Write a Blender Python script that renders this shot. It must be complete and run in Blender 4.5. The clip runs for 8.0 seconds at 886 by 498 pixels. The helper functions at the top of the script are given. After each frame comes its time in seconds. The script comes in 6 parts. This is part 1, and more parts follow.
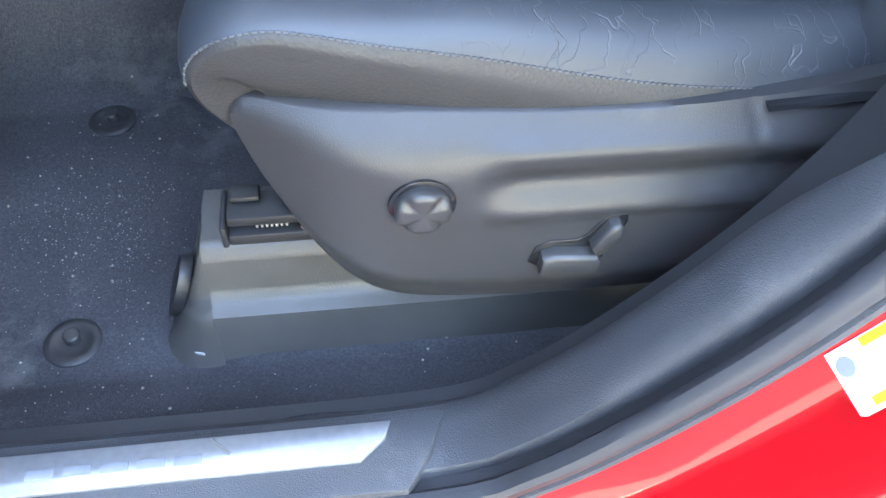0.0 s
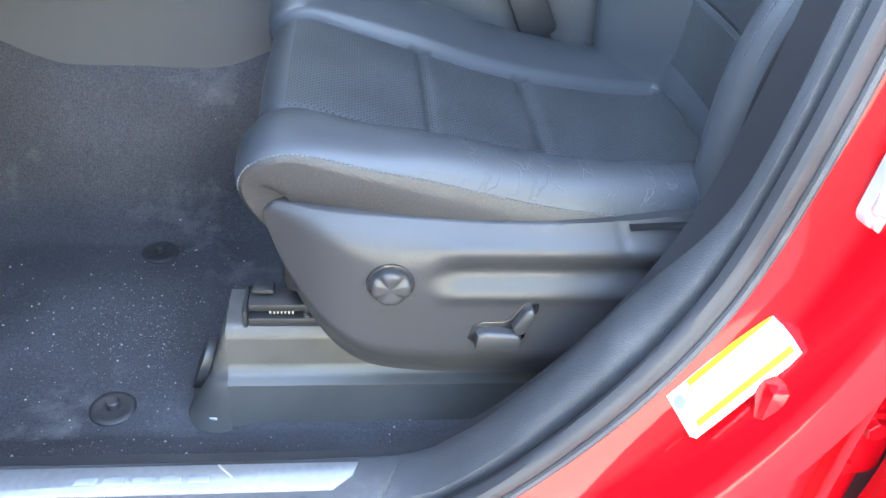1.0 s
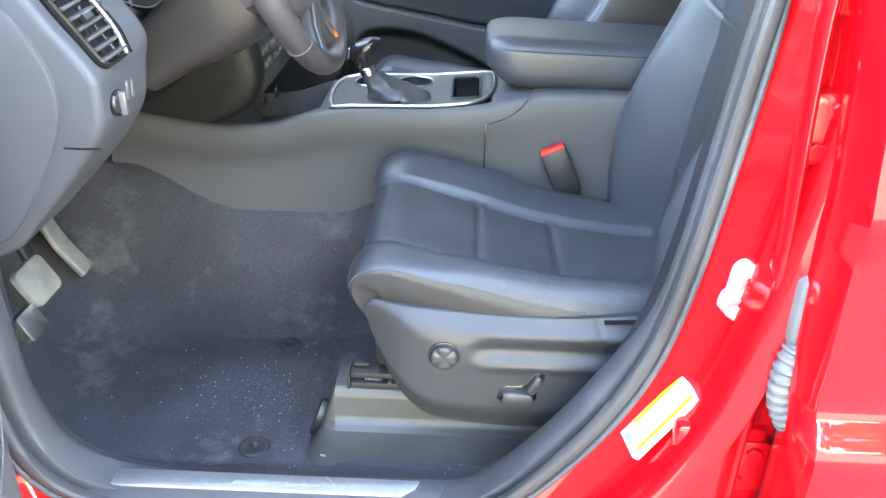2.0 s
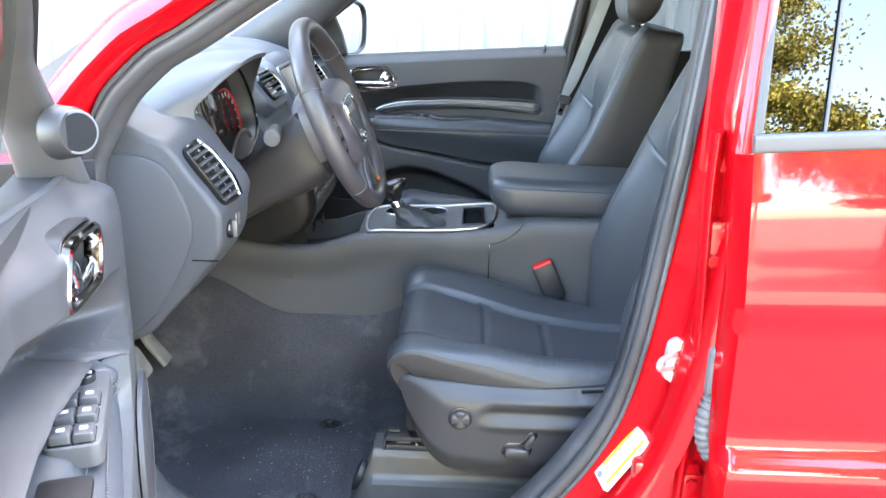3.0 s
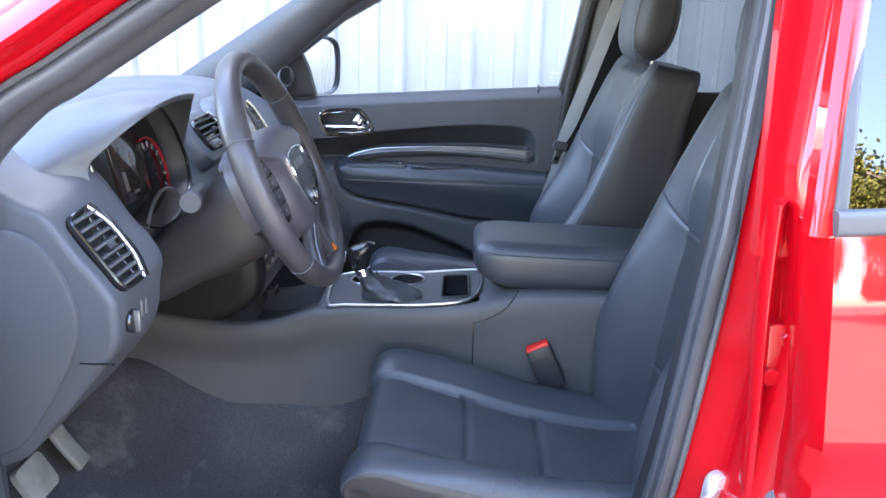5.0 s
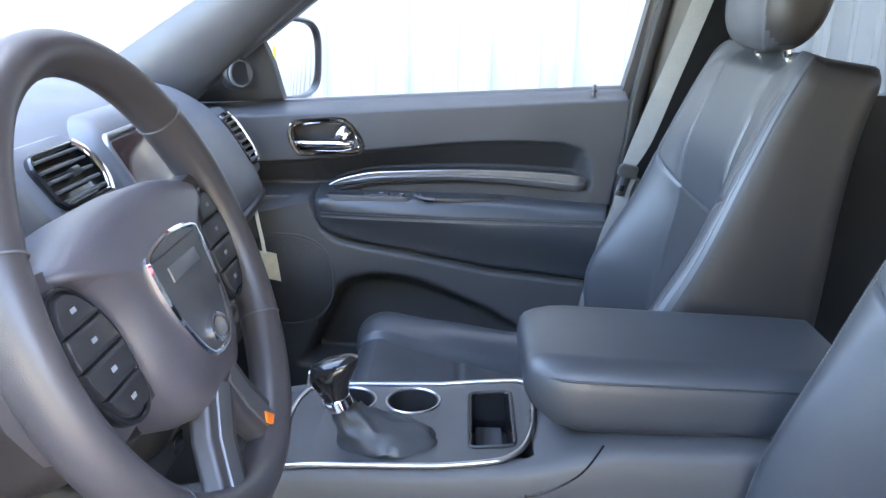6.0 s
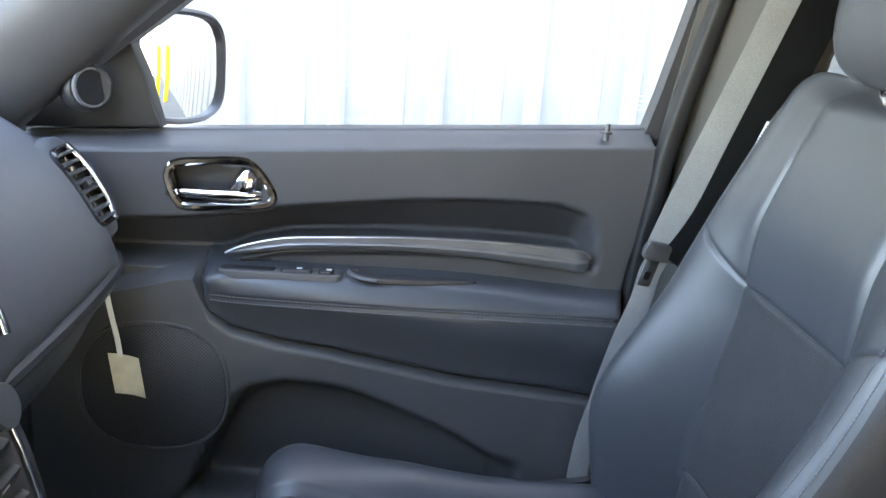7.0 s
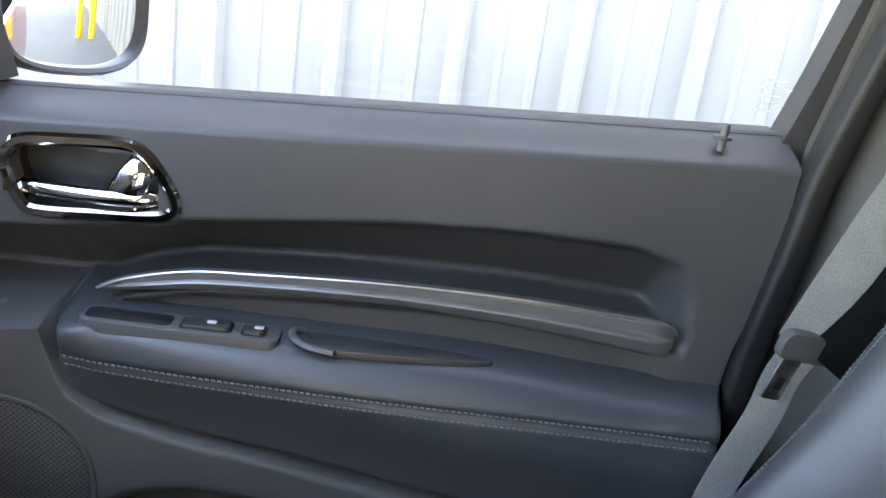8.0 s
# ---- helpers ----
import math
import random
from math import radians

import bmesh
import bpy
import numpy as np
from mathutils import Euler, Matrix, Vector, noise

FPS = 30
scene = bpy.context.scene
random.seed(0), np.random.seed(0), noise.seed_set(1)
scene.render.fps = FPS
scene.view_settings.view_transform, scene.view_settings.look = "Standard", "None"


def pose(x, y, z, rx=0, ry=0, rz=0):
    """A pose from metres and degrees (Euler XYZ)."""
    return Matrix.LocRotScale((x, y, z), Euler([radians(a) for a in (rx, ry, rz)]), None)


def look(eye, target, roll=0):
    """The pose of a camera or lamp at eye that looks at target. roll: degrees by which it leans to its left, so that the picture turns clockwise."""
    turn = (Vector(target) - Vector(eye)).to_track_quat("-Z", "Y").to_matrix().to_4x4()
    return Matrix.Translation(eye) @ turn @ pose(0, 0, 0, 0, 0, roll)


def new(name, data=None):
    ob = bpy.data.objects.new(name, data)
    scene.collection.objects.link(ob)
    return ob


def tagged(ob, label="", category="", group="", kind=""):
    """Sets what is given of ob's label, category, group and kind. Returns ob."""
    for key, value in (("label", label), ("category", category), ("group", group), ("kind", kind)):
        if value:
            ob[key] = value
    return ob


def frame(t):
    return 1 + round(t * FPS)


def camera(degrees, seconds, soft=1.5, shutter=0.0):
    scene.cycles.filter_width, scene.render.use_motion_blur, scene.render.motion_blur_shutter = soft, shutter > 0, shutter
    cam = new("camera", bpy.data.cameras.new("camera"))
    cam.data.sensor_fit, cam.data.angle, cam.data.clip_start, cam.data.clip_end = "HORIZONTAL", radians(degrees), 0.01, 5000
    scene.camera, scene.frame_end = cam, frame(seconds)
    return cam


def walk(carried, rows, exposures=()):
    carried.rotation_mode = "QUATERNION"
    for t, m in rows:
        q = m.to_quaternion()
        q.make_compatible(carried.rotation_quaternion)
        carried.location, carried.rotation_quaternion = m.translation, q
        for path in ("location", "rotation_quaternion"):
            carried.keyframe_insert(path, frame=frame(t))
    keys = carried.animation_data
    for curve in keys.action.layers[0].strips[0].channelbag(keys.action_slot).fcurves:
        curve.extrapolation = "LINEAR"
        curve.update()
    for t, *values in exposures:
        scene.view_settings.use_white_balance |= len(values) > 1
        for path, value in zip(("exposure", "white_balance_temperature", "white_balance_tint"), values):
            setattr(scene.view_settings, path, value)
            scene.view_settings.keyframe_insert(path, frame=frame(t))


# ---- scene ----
cam = camera(56.0, 8.0)
PATH = [
    (0, (-0.045, -0.968, 1.023), (0.161, 0.271, -0.534), 3.1),
    (0.5, (-0.044, -1.047, 1.048), (0.185, 0.359, -0.356), 5.4),
    (1, (-0.036, -1.211, 1.107), (0.181, 0.384, -0.08), 4.9),
    (1.2, (-0.032, -1.271, 1.142), (0.17, 0.354, -0.006), 4.6),
    (2.3, (0.024, -1.701, 1.328), (-0.065, 0.118, 0.501), 1.2),
    (2.5, (0.013, -1.77, 1.343), (-0.079, 0.071, 0.566), 1.2),
    (3, (-0.005, -1.97, 1.414), (-0.054, -0.078, 0.766), 1.5),
    (3.5, (-0.01, -2.052, 1.432), (-0.039, -0.134, 0.864), 1.7),
    (4, (-0.022, -2.061, 1.435), (-0.043, -0.13, 0.915), 1.8),
    (5.3, (0.027, -1.431, 1.357), (-0.015, 0.487, 0.791), 1.5),
    (5.5, (0.015, -1.296, 1.343), (-0.029, 0.622, 0.778), 1.4),
    (6, (-0.026, -0.950, 1.340), (-0.071, 0.962, 0.760), 1.4),
    (6.5, (-0.064, -0.622, 1.316), (-0.086, 1.294, 0.745), 2.3),
    (7, (-0.061, -0.415, 1.321), (0.052, 1.502, 0.763), 4.3),
    (7.5, (-0.058, -0.199, 1.308), (0.087, 1.698, 0.689), 5.2),
    (8, (-0.036, 0.045, 1.273), (0.058, 1.938, 0.635), 8.2),
]
EXPOSURES = [(0, 5.74, 7500, 11), (1.0, 6.00, 7600, 10), (1.3, 6.04, 7700, 10), (2.5, 5.95, 8200, 9), (3.0, 5.50, 8000, 11), (3.5, 5.18, 7300, 16), (4.0, 4.81, 7000, 19), (5.5, 5.32, 7050, 18), (6.5, 5.62, 8000, 14), (7.5, 5.24, 8700, 16), (8.0, 5.19, 8900, 17)]
walk(cam, [(t, look(eye, target, roll)) for t, eye, target, roll in PATH], EXPOSURES)

# ---------- light ----------
SUN_ELEV, SUN_TURN = 44.0, 15.0
world = bpy.data.worlds.new("sky")
scene.world = world
world.use_nodes = True
wn = world.node_tree
sky = wn.nodes.new("ShaderNodeTexSky")
sky.sky_type = "NISHITA"
sky.sun_disc = False
sky.sun_elevation, sky.sun_rotation = radians(SUN_ELEV), radians(SUN_TURN)
wn.links.new(sky.outputs[0], wn.nodes["Background"].inputs[0])
wn.nodes["Background"].inputs[1].default_value = 0.15
sun = new("sun", bpy.data.lights.new("sun", "SUN"))
sun.data.energy, sun.data.angle, sun.data.color = 5.0, radians(0.6), (1.0, 0.95, 0.88)
_a, _e = radians(SUN_TURN), radians(SUN_ELEV)
sun.matrix_world = look((0, 0, 30), Vector((0, 0, 30)) - Vector((math.sin(_a) * math.cos(_e), math.cos(_a) * math.cos(_e), math.sin(_e))))


# ---------- materials ----------
def mat(name, color, rough=0.5, metal=0.0, coat=0.0, spec=0.5, grain=None, bump=None, blotch=None, rough_var=0.0):
    """A procedural surface. grain: (scale, amount) of colour; bump: (scale, distance, kind); blotch: (scale, amount)."""
    m = bpy.data.materials.new(name)
    m.use_nodes = True
    nt = m.node_tree
    b = nt.nodes["Principled BSDF"]
    b.inputs["Base Color"].default_value = (*color, 1)
    b.inputs["Roughness"].default_value = rough
    b.inputs["Metallic"].default_value = metal
    b.inputs["Coat Weight"].default_value = coat
    b.inputs["Coat Roughness"].default_value = 0.03
    b.inputs["Specular IOR Level"].default_value = spec
    co = nt.nodes.new("ShaderNodeTexCoord").outputs["Object"]
    last = None

    def noise_tex(scale, detail=4.0, stretch=None):
        n = nt.nodes.new("ShaderNodeTexNoise")
        n.inputs["Scale"].default_value, n.inputs["Detail"].default_value = scale, detail
        nt.links.new(co, n.inputs["Vector"])
        return n.outputs["Fac"]

    for scale, amount in [v for v in (grain, blotch) if v]:
        mx = nt.nodes.new("ShaderNodeMix")
        mx.data_type, mx.blend_type = "RGBA", "MULTIPLY"
        mx.inputs["Factor"].default_value = 1.0
        r = nt.nodes.new("ShaderNodeMapRange")
        r.inputs["From Min"].default_value, r.inputs["From Max"].default_value = 0.3, 0.7
        r.inputs["To Min"].default_value, r.inputs["To Max"].default_value = 1 - amount, 1 + amount
        nt.links.new(noise_tex(scale), r.inputs["Value"])
        if last:
            nt.links.new(last, mx.inputs["A"])
        else:
            mx.inputs["A"].default_value = (*color, 1)
        nt.links.new(r.outputs["Result"], mx.inputs["B"])
        last = mx.outputs["Result"]
    if last:
        nt.links.new(last, b.inputs["Base Color"])
    if rough_var:
        r = nt.nodes.new("ShaderNodeMapRange")
        r.inputs["From Min"].default_value, r.inputs["From Max"].default_value = 0.3, 0.7
        r.inputs["To Min"].default_value, r.inputs["To Max"].default_value = rough - rough_var, rough + rough_var
        nt.links.new(noise_tex(9.0), r.inputs["Value"])
        nt.links.new(r.outputs["Result"], b.inputs["Roughness"])
    if bump:
        scale, dist, kind = bump
        if kind == "cracks":
            v = nt.nodes.new("ShaderNodeTexVoronoi")
            v.feature = "DISTANCE_TO_EDGE"
            v.inputs["Scale"].default_value = scale
            warp = nt.nodes.new("ShaderNodeMapping")
            warp.inputs["Scale"].default_value = (1.0, 0.18, 0.4)
            nz = nt.nodes.new("ShaderNodeTexNoise")
            nz.inputs["Scale"].default_value = scale * 0.5
            nt.links.new(co, nz.inputs["Vector"])
            ad = nt.nodes.new("ShaderNodeMixRGB")
            ad.blend_type = "ADD"
            ad.inputs["Fac"].default_value = 0.05
            nt.links.new(co, ad.inputs["Color1"])
            nt.links.new(nz.outputs["Color"], ad.inputs["Color2"])
            nt.links.new(ad.outputs["Color"], warp.inputs["Vector"])
            nt.links.new(warp.outputs["Vector"], v.inputs["Vector"])
            cl = nt.nodes.new("ShaderNodeMapRange")
            cl.inputs["From Max"].default_value = 0.028
            nt.links.new(v.outputs["Distance"], cl.inputs["Value"])
            mk = nt.nodes.new("ShaderNodeMapRange")
            mk.inputs["From Min"].default_value, mk.inputs["From Max"].default_value = 0.46, 0.60
            nt.links.new(noise_tex(28.0, 3.0), mk.inputs["Value"])
            mx2 = nt.nodes.new("ShaderNodeMath")
            mx2.operation = "MAXIMUM"
            nt.links.new(cl.outputs["Result"], mx2.inputs[0])
            nt.links.new(mk.outputs["Result"], mx2.inputs[1])
            # the front of the bolster is smooth
            sep = nt.nodes.new("ShaderNodeSeparateXYZ")
            nt.links.new(co, sep.inputs["Vector"])
            fr_ = nt.nodes.new("ShaderNodeMapRange")
            fr_.inputs["From Min"].default_value, fr_.inputs["From Max"].default_value = 0.06, -0.02
            nt.links.new(sep.outputs["X"], fr_.inputs["Value"])
            mx3 = nt.nodes.new("ShaderNodeMath")
            mx3.operation = "MAXIMUM"
            nt.links.new(mx2.outputs["Value"], mx3.inputs[0])
            nt.links.new(fr_.outputs["Result"], mx3.inputs[1])
            h = mx3.outputs["Value"]
            # the finish is worn pale along the folds
            pale = nt.nodes.new("ShaderNodeMix")
            pale.data_type = "RGBA"
            pale.inputs["A"].default_value = (0.066, 0.069, 0.073, 1)
            nt.links.new(h, pale.inputs["Factor"])
            nt.links.new(last, pale.inputs["B"])
            nt.links.new(pale.outputs["Result"], b.inputs["Base Color"])
        elif kind in ("holes_z", "holes_x", "holes_y"):
            v = nt.nodes.new("ShaderNodeTexVoronoi")
            v.inputs["Scale"].default_value = scale
            v.inputs["Randomness"].default_value = 0.12
            mp = nt.nodes.new("ShaderNodeMapping")
            mp.inputs["Scale"].default_value = {"holes_z": (1, 1, 0), "holes_x": (0, 1, 1), "holes_y": (1, 0, 1)}[kind]
            mp.inputs["Rotation"].default_value = {"holes_z": (0, 0, 0.785), "holes_x": (0.785, 0, 0), "holes_y": (0, 0.785, 0)}[kind]
            nt.links.new(co, mp.inputs["Vector"])
            nt.links.new(mp.outputs["Vector"], v.inputs["Vector"])
            cl = nt.nodes.new("ShaderNodeMapRange")
            cl.inputs["From Min"].default_value, cl.inputs["From Max"].default_value = 0.20, 0.36
            nt.links.new(v.outputs["Distance"], cl.inputs["Value"])
            h = cl.outputs["Result"]
            dk = nt.nodes.new("ShaderNodeMix")
            dk.data_type = "RGBA"
            dk.inputs["A"].default_value = (0.006, 0.006, 0.007, 1)
            nt.links.new(h, dk.inputs["Factor"])
            nt.links.new(last, dk.inputs["B"])
            nt.links.new(dk.outputs["Result"], b.inputs["Base Color"])
        elif kind == "voronoi":
            v = nt.nodes.new("ShaderNodeTexVoronoi")
            v.inputs["Scale"].default_value = scale
            nt.links.new(co, v.inputs["Vector"])
            h = v.outputs["Distance"]
        else:
            h = noise_tex(scale, 6.0)
        bp = nt.nodes.new("ShaderNodeBump")
        bp.inputs["Strength"].default_value, bp.inputs["Distance"].default_value = 0.6, dist
        nt.links.new(h, bp.inputs["Height"])
        nt.links.new(bp.outputs["Normal"], b.inputs["Normal"])
    return m


M = {}
M["plastic"] = mat("grained_plastic", (0.059, 0.059, 0.061), 0.44, spec=0.38, bump=(1000, 0.00025, "voronoi"), blotch=(5, 0.12), rough_var=0.06)
M["shield"] = mat("shield_plastic", (0.034, 0.033, 0.034), 0.37, spec=0.38, bump=(1100, 0.0002, "voronoi"), blotch=(6, 0.1), rough_var=0.05)
M["dash"] = mat("dash_plastic", (0.088, 0.094, 0.104), 0.43, spec=0.42, bump=(1000, 0.00025, "voronoi"), blotch=(4, 0.1), rough_var=0.05)
M["doorpanel"] = mat("door_panel_plastic", (0.044, 0.044, 0.047), 0.46, spec=0.36, bump=(1000, 0.00025, "voronoi"), blotch=(4, 0.12), rough_var=0.05)
M["perforated"] = mat("perforated_door_plastic", (0.060, 0.060, 0.063), 0.5, spec=0.3, bump=(260, 0.0012, "holes_y"), blotch=(4, 0.12))
M["console"] = mat("console_plastic", (0.074, 0.074, 0.077), 0.5, spec=0.3, bump=(1000, 0.00025, "voronoi"), blotch=(4, 0.1))
M["gloss"] = mat("gloss_black", (0.012, 0.012, 0.013), 0.12, spec=0.5, blotch=(7, 0.1))
M["darkplastic"] = mat("dark_plastic", (0.022, 0.022, 0.024), 0.45, bump=(700, 0.0004, "noise"), blotch=(5, 0.15))
M["leather"] = mat("black_leather", (0.039, 0.043, 0.049), 0.40, spec=0.55, bump=(900, 0.00018, "voronoi"), blotch=(8, 0.06))
M["creased"] = mat("creased_leather", (0.039, 0.043, 0.049), 0.45, spec=0.46, bump=(75, 0.0007, "cracks"), blotch=(8, 0.06))
# One insert material twice; the cushion copy's colour is lifted for light from above.
M["suede"] = mat("perforated_insert_lit", (0.058, 0.061, 0.066), 0.56, spec=0.5, bump=(230, 0.0012, "holes_z"), blotch=(12, 0.2))
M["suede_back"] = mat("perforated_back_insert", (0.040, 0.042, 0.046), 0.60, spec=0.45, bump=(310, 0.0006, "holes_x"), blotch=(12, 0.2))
# Darker copy of the dash plastic; its colour shades the driver's end.
M["dash_shaded"] = mat("dash_end_shaded", (0.056, 0.059, 0.065), 0.44, spec=0.36, bump=(1000, 0.00025, "voronoi"), blotch=(4, 0.1), rough_var=0.05)
M["black"] = mat("flat_black_plastic", (0.010, 0.010, 0.011), 0.5, spec=0.3, bump=(800, 0.0003, "noise"), blotch=(9, 0.1))
M["hub"] = mat("hub_vinyl", (0.068, 0.062, 0.070), 0.40, spec=0.5, bump=(900, 0.0002, "voronoi"), blotch=(10, 0.12))
# Backrest and headrest side vinyl, its colour darkened to carry the cabin's shade.
M["sideleather"] = mat("side_vinyl", (0.020, 0.018, 0.018), 0.48, spec=0.32, bump=(700, 0.0003, "voronoi"), blotch=(7, 0.12))
M["sidecloth"] = mat("cushion_side_vinyl", (0.036, 0.034, 0.033), 0.5, spec=0.4, grain=(700, 0.15), bump=(420, 0.0005, "voronoi"), blotch=(7, 0.12))
M["stitch"] = mat("grey_thread", (0.075, 0.077, 0.082), 0.7, blotch=(60, 0.3))
M["carpet"] = mat("black_carpet", (0.052, 0.052, 0.058), 0.95, spec=0.15, grain=(420, 0.3), bump=(700, 0.0025, "noise"), blotch=(5, 0.25))
M["red"] = mat("red_car_paint", (0.40, 0.002, 0.006), 0.35, metal=0.0, coat=0.85, spec=0.12, blotch=(3, 0.04))
M["rubber"] = mat("grey_rubber_seal", (0.045, 0.045, 0.048), 0.45, spec=0.4, bump=(300, 0.0004, "noise"), blotch=(6, 0.2))
M["trim"] = mat("sill_trim_plastic", (0.058, 0.059, 0.063), 0.46, spec=0.35, bump=(800, 0.0006, "voronoi"), blotch=(6, 0.2))
M["pillar"] = mat("grey_pillar_trim", (0.066, 0.062, 0.058), 0.65, spec=0.3, bump=(500, 0.0006, "noise"), blotch=(5, 0.1))
M["chrome"] = mat("chrome", (0.85, 0.85, 0.87), 0.06, metal=1.0, blotch=(9, 0.03))
M["blackchrome"] = mat("smoked_chrome", (0.30, 0.285, 0.27), 0.07, metal=1.0, blotch=(9, 0.03))
M["satin"] = mat("satin_silver", (0.55, 0.55, 0.56), 0.3, metal=1.0, blotch=(20, 0.08))
M["alu"] = mat("brushed_aluminium", (0.36, 0.37, 0.385), 0.45, metal=0.8, grain=(160, 0.06), blotch=(12, 0.08), rough_var=0.08)
M["darksatin"] = mat("dark_satin_metal", (0.20, 0.20, 0.205), 0.38, metal=0.7, blotch=(20, 0.08))
M["steel"] = mat("bare_steel", (0.62, 0.62, 0.64), 0.25, metal=1.0, blotch=(30, 0.15))
M["zinc"] = mat("zinc_plated_steel", (0.74, 0.74, 0.73), 0.38, metal=0.7, blotch=(40, 0.12))
M["white"] = mat("white_label", (0.66, 0.66, 0.64), 0.5, blotch=(40, 0.04))
M["yellow"] = mat("yellow_print", (0.8, 0.55, 0.02), 0.5, blotch=(40, 0.05))
M["printgrey"] = mat("grey_print", (0.22, 0.23, 0.25), 0.6, blotch=(50, 0.1))
M["buckle_red"] = mat("red_button", (0.7, 0.02, 0.015), 0.4, blotch=(40, 0.06))
# Near-black copy of the grey webbing, for the run that lies in shade.
M["belt"] = mat("shaded_belt_webbing", (0.004, 0.004, 0.004), 0.9, spec=0.05, grain=(900, 0.3), bump=(700, 0.001, "noise"), blotch=(20, 0.1))
M["beltgrey"] = mat("grey_belt_webbing", (0.115, 0.113, 0.108), 0.7, grain=(900, 0.25), bump=(700, 0.001, "noise"), blotch=(20, 0.1))
M["etch"] = mat("etched_glass_mark", (0.45, 0.45, 0.45), 0.6, blotch=(60, 0.05))
M["tag"] = mat("paper_tag", (0.55, 0.5, 0.38), 0.8, blotch=(60, 0.1))
M["dust"] = mat("pale_sand", (0.24, 0.23, 0.21), 0.9, grain=(300, 0.3))
M["silverprint"] = mat("silver_symbol", (0.42, 0.42, 0.44), 0.5, blotch=(80, 0.05))
M["silverdim"] = mat("dim_display_mark", (0.16, 0.12, 0.11), 0.5, blotch=(80, 0.05))
M["redprint"] = mat("red_gauge_mark", (0.5, 0.015, 0.03), 0.5, blotch=(60, 0.05))
M["screen"] = mat("dark_screen_glass", (0.03, 0.018, 0.016), 0.1, spec=0.5, blotch=(6, 0.3))
M["wheel"] = mat("worn_wheel_leather", (0.048, 0.043, 0.045), 0.36, spec=0.5, bump=(1400, 0.00012, "voronoi"), blotch=(14, 0.15))
M["pedal"] = mat("pedal_rubber", (0.20, 0.19, 0.165), 0.6, bump=(300, 0.001, "noise"), blotch=(30, 0.2))
M["metalwall"] = mat("white_painted_sheet", (0.275, 0.262, 0.246), 0.45, spec=0.4, blotch=(1.2, 0.05), grain=(25, 0.02))
M["asphalt"] = mat("worn_asphalt", (0.105, 0.096, 0.085), 0.9, grain=(60, 0.15), bump=(120, 0.004, "noise"), blotch=(0.7, 0.15))
M["bollard"] = mat("yellow_bollard_paint", (0.85, 0.5, 0.01), 0.5, blotch=(9, 0.08))
M["moulding"] = mat("satin_moulding", (0.062, 0.063, 0.068), 0.5, metal=0.0, blotch=(10, 0.05))
M["leaf"] = mat("leaf_green", (0.17, 0.155, 0.03), 0.6, grain=(0.8, 0.5), blotch=(4, 0.4))
M["bark"] = mat("bark", (0.12, 0.09, 0.07), 0.9, grain=(12, 0.4), bump=(14, 0.03, "noise"))
M["headliner"] = mat("grey_headliner", (0.35, 0.34, 0.33), 0.9, bump=(700, 0.001, "noise"), blotch=(5, 0.05))
M["lamp_orange"] = mat("orange_marking", (0.8, 0.18, 0.02), 0.4, blotch=(50, 0.05))


def dusty(m, color, scale, lo, hi, most):
    """Pale dust lying in patches on a material."""
    nt = m.node_tree
    b = nt.nodes["Principled BSDF"]
    was = b.inputs["Base Color"].links[0].from_socket
    co = nt.nodes.new("ShaderNodeTexCoord").outputs["Object"]
    n = nt.nodes.new("ShaderNodeTexNoise")
    n.inputs["Scale"].default_value, n.inputs["Detail"].default_value, n.inputs["Roughness"].default_value = scale, 10.0, 0.68
    nt.links.new(co, n.inputs["Vector"])
    r = nt.nodes.new("ShaderNodeMapRange")
    r.inputs["From Min"].default_value, r.inputs["From Max"].default_value = lo, hi
    r.inputs["To Max"].default_value = most
    nt.links.new(n.outputs["Fac"], r.inputs["Value"])
    mx = nt.nodes.new("ShaderNodeMix")
    mx.data_type = "RGBA"
    nt.links.new(r.outputs["Result"], mx.inputs["Factor"])
    nt.links.new(was, mx.inputs["A"])
    mx.inputs["B"].default_value = (*color, 1)
    nt.links.new(mx.outputs["Result"], b.inputs["Base Color"])


dusty(M["carpet"], (0.32, 0.31, 0.29), 6.5, 0.56, 0.80, 0.36)
dusty(M["shield"], (0.2, 0.19, 0.18), 14.0, 0.60, 0.80, 0.12)
dusty(M["trim"], (0.22, 0.22, 0.22), 9.0, 0.56, 0.80, 0.3)


def glass(name, tint, rough=0.0, gloss=0.05):
    m = bpy.data.materials.new(name)
    m.use_nodes = True
    nt = m.node_tree
    nt.nodes.remove(nt.nodes["Principled BSDF"])
    tr, gl, mx = (nt.nodes.new(k) for k in ("ShaderNodeBsdfTransparent", "ShaderNodeBsdfGlossy", "ShaderNodeMixShader"))
    tr.inputs[0].default_value = (*tint, 1)
    gl.inputs["Roughness"].default_value = rough
    mx.inputs[0].default_value = gloss
    nt.links.new(tr.outputs[0], mx.inputs[1])
    nt.links.new(gl.outputs[0], mx.inputs[2])
    nt.links.new(mx.outputs[0], nt.nodes["Material Output"].inputs[0])
    return m


M["glass"] = glass("clear_window_glass", (0.96, 0.975, 0.97), gloss=0.035)
M["privacy"] = glass("dark_privacy_glass", (0.07, 0.08, 0.08), gloss=0.10)
M["doorglass"] = glass("side_door_glass", (0.80, 0.85, 0.83), gloss=0.14)
M["track"] = mat("track_plastic", (0.075, 0.072, 0.068), 0.40, spec=0.45, bump=(900, 0.0003, "voronoi"), blotch=(9, 0.2))
M["tinted"] = glass("tinted_rear_glass", (0.58, 0.60, 0.60), gloss=0.05)
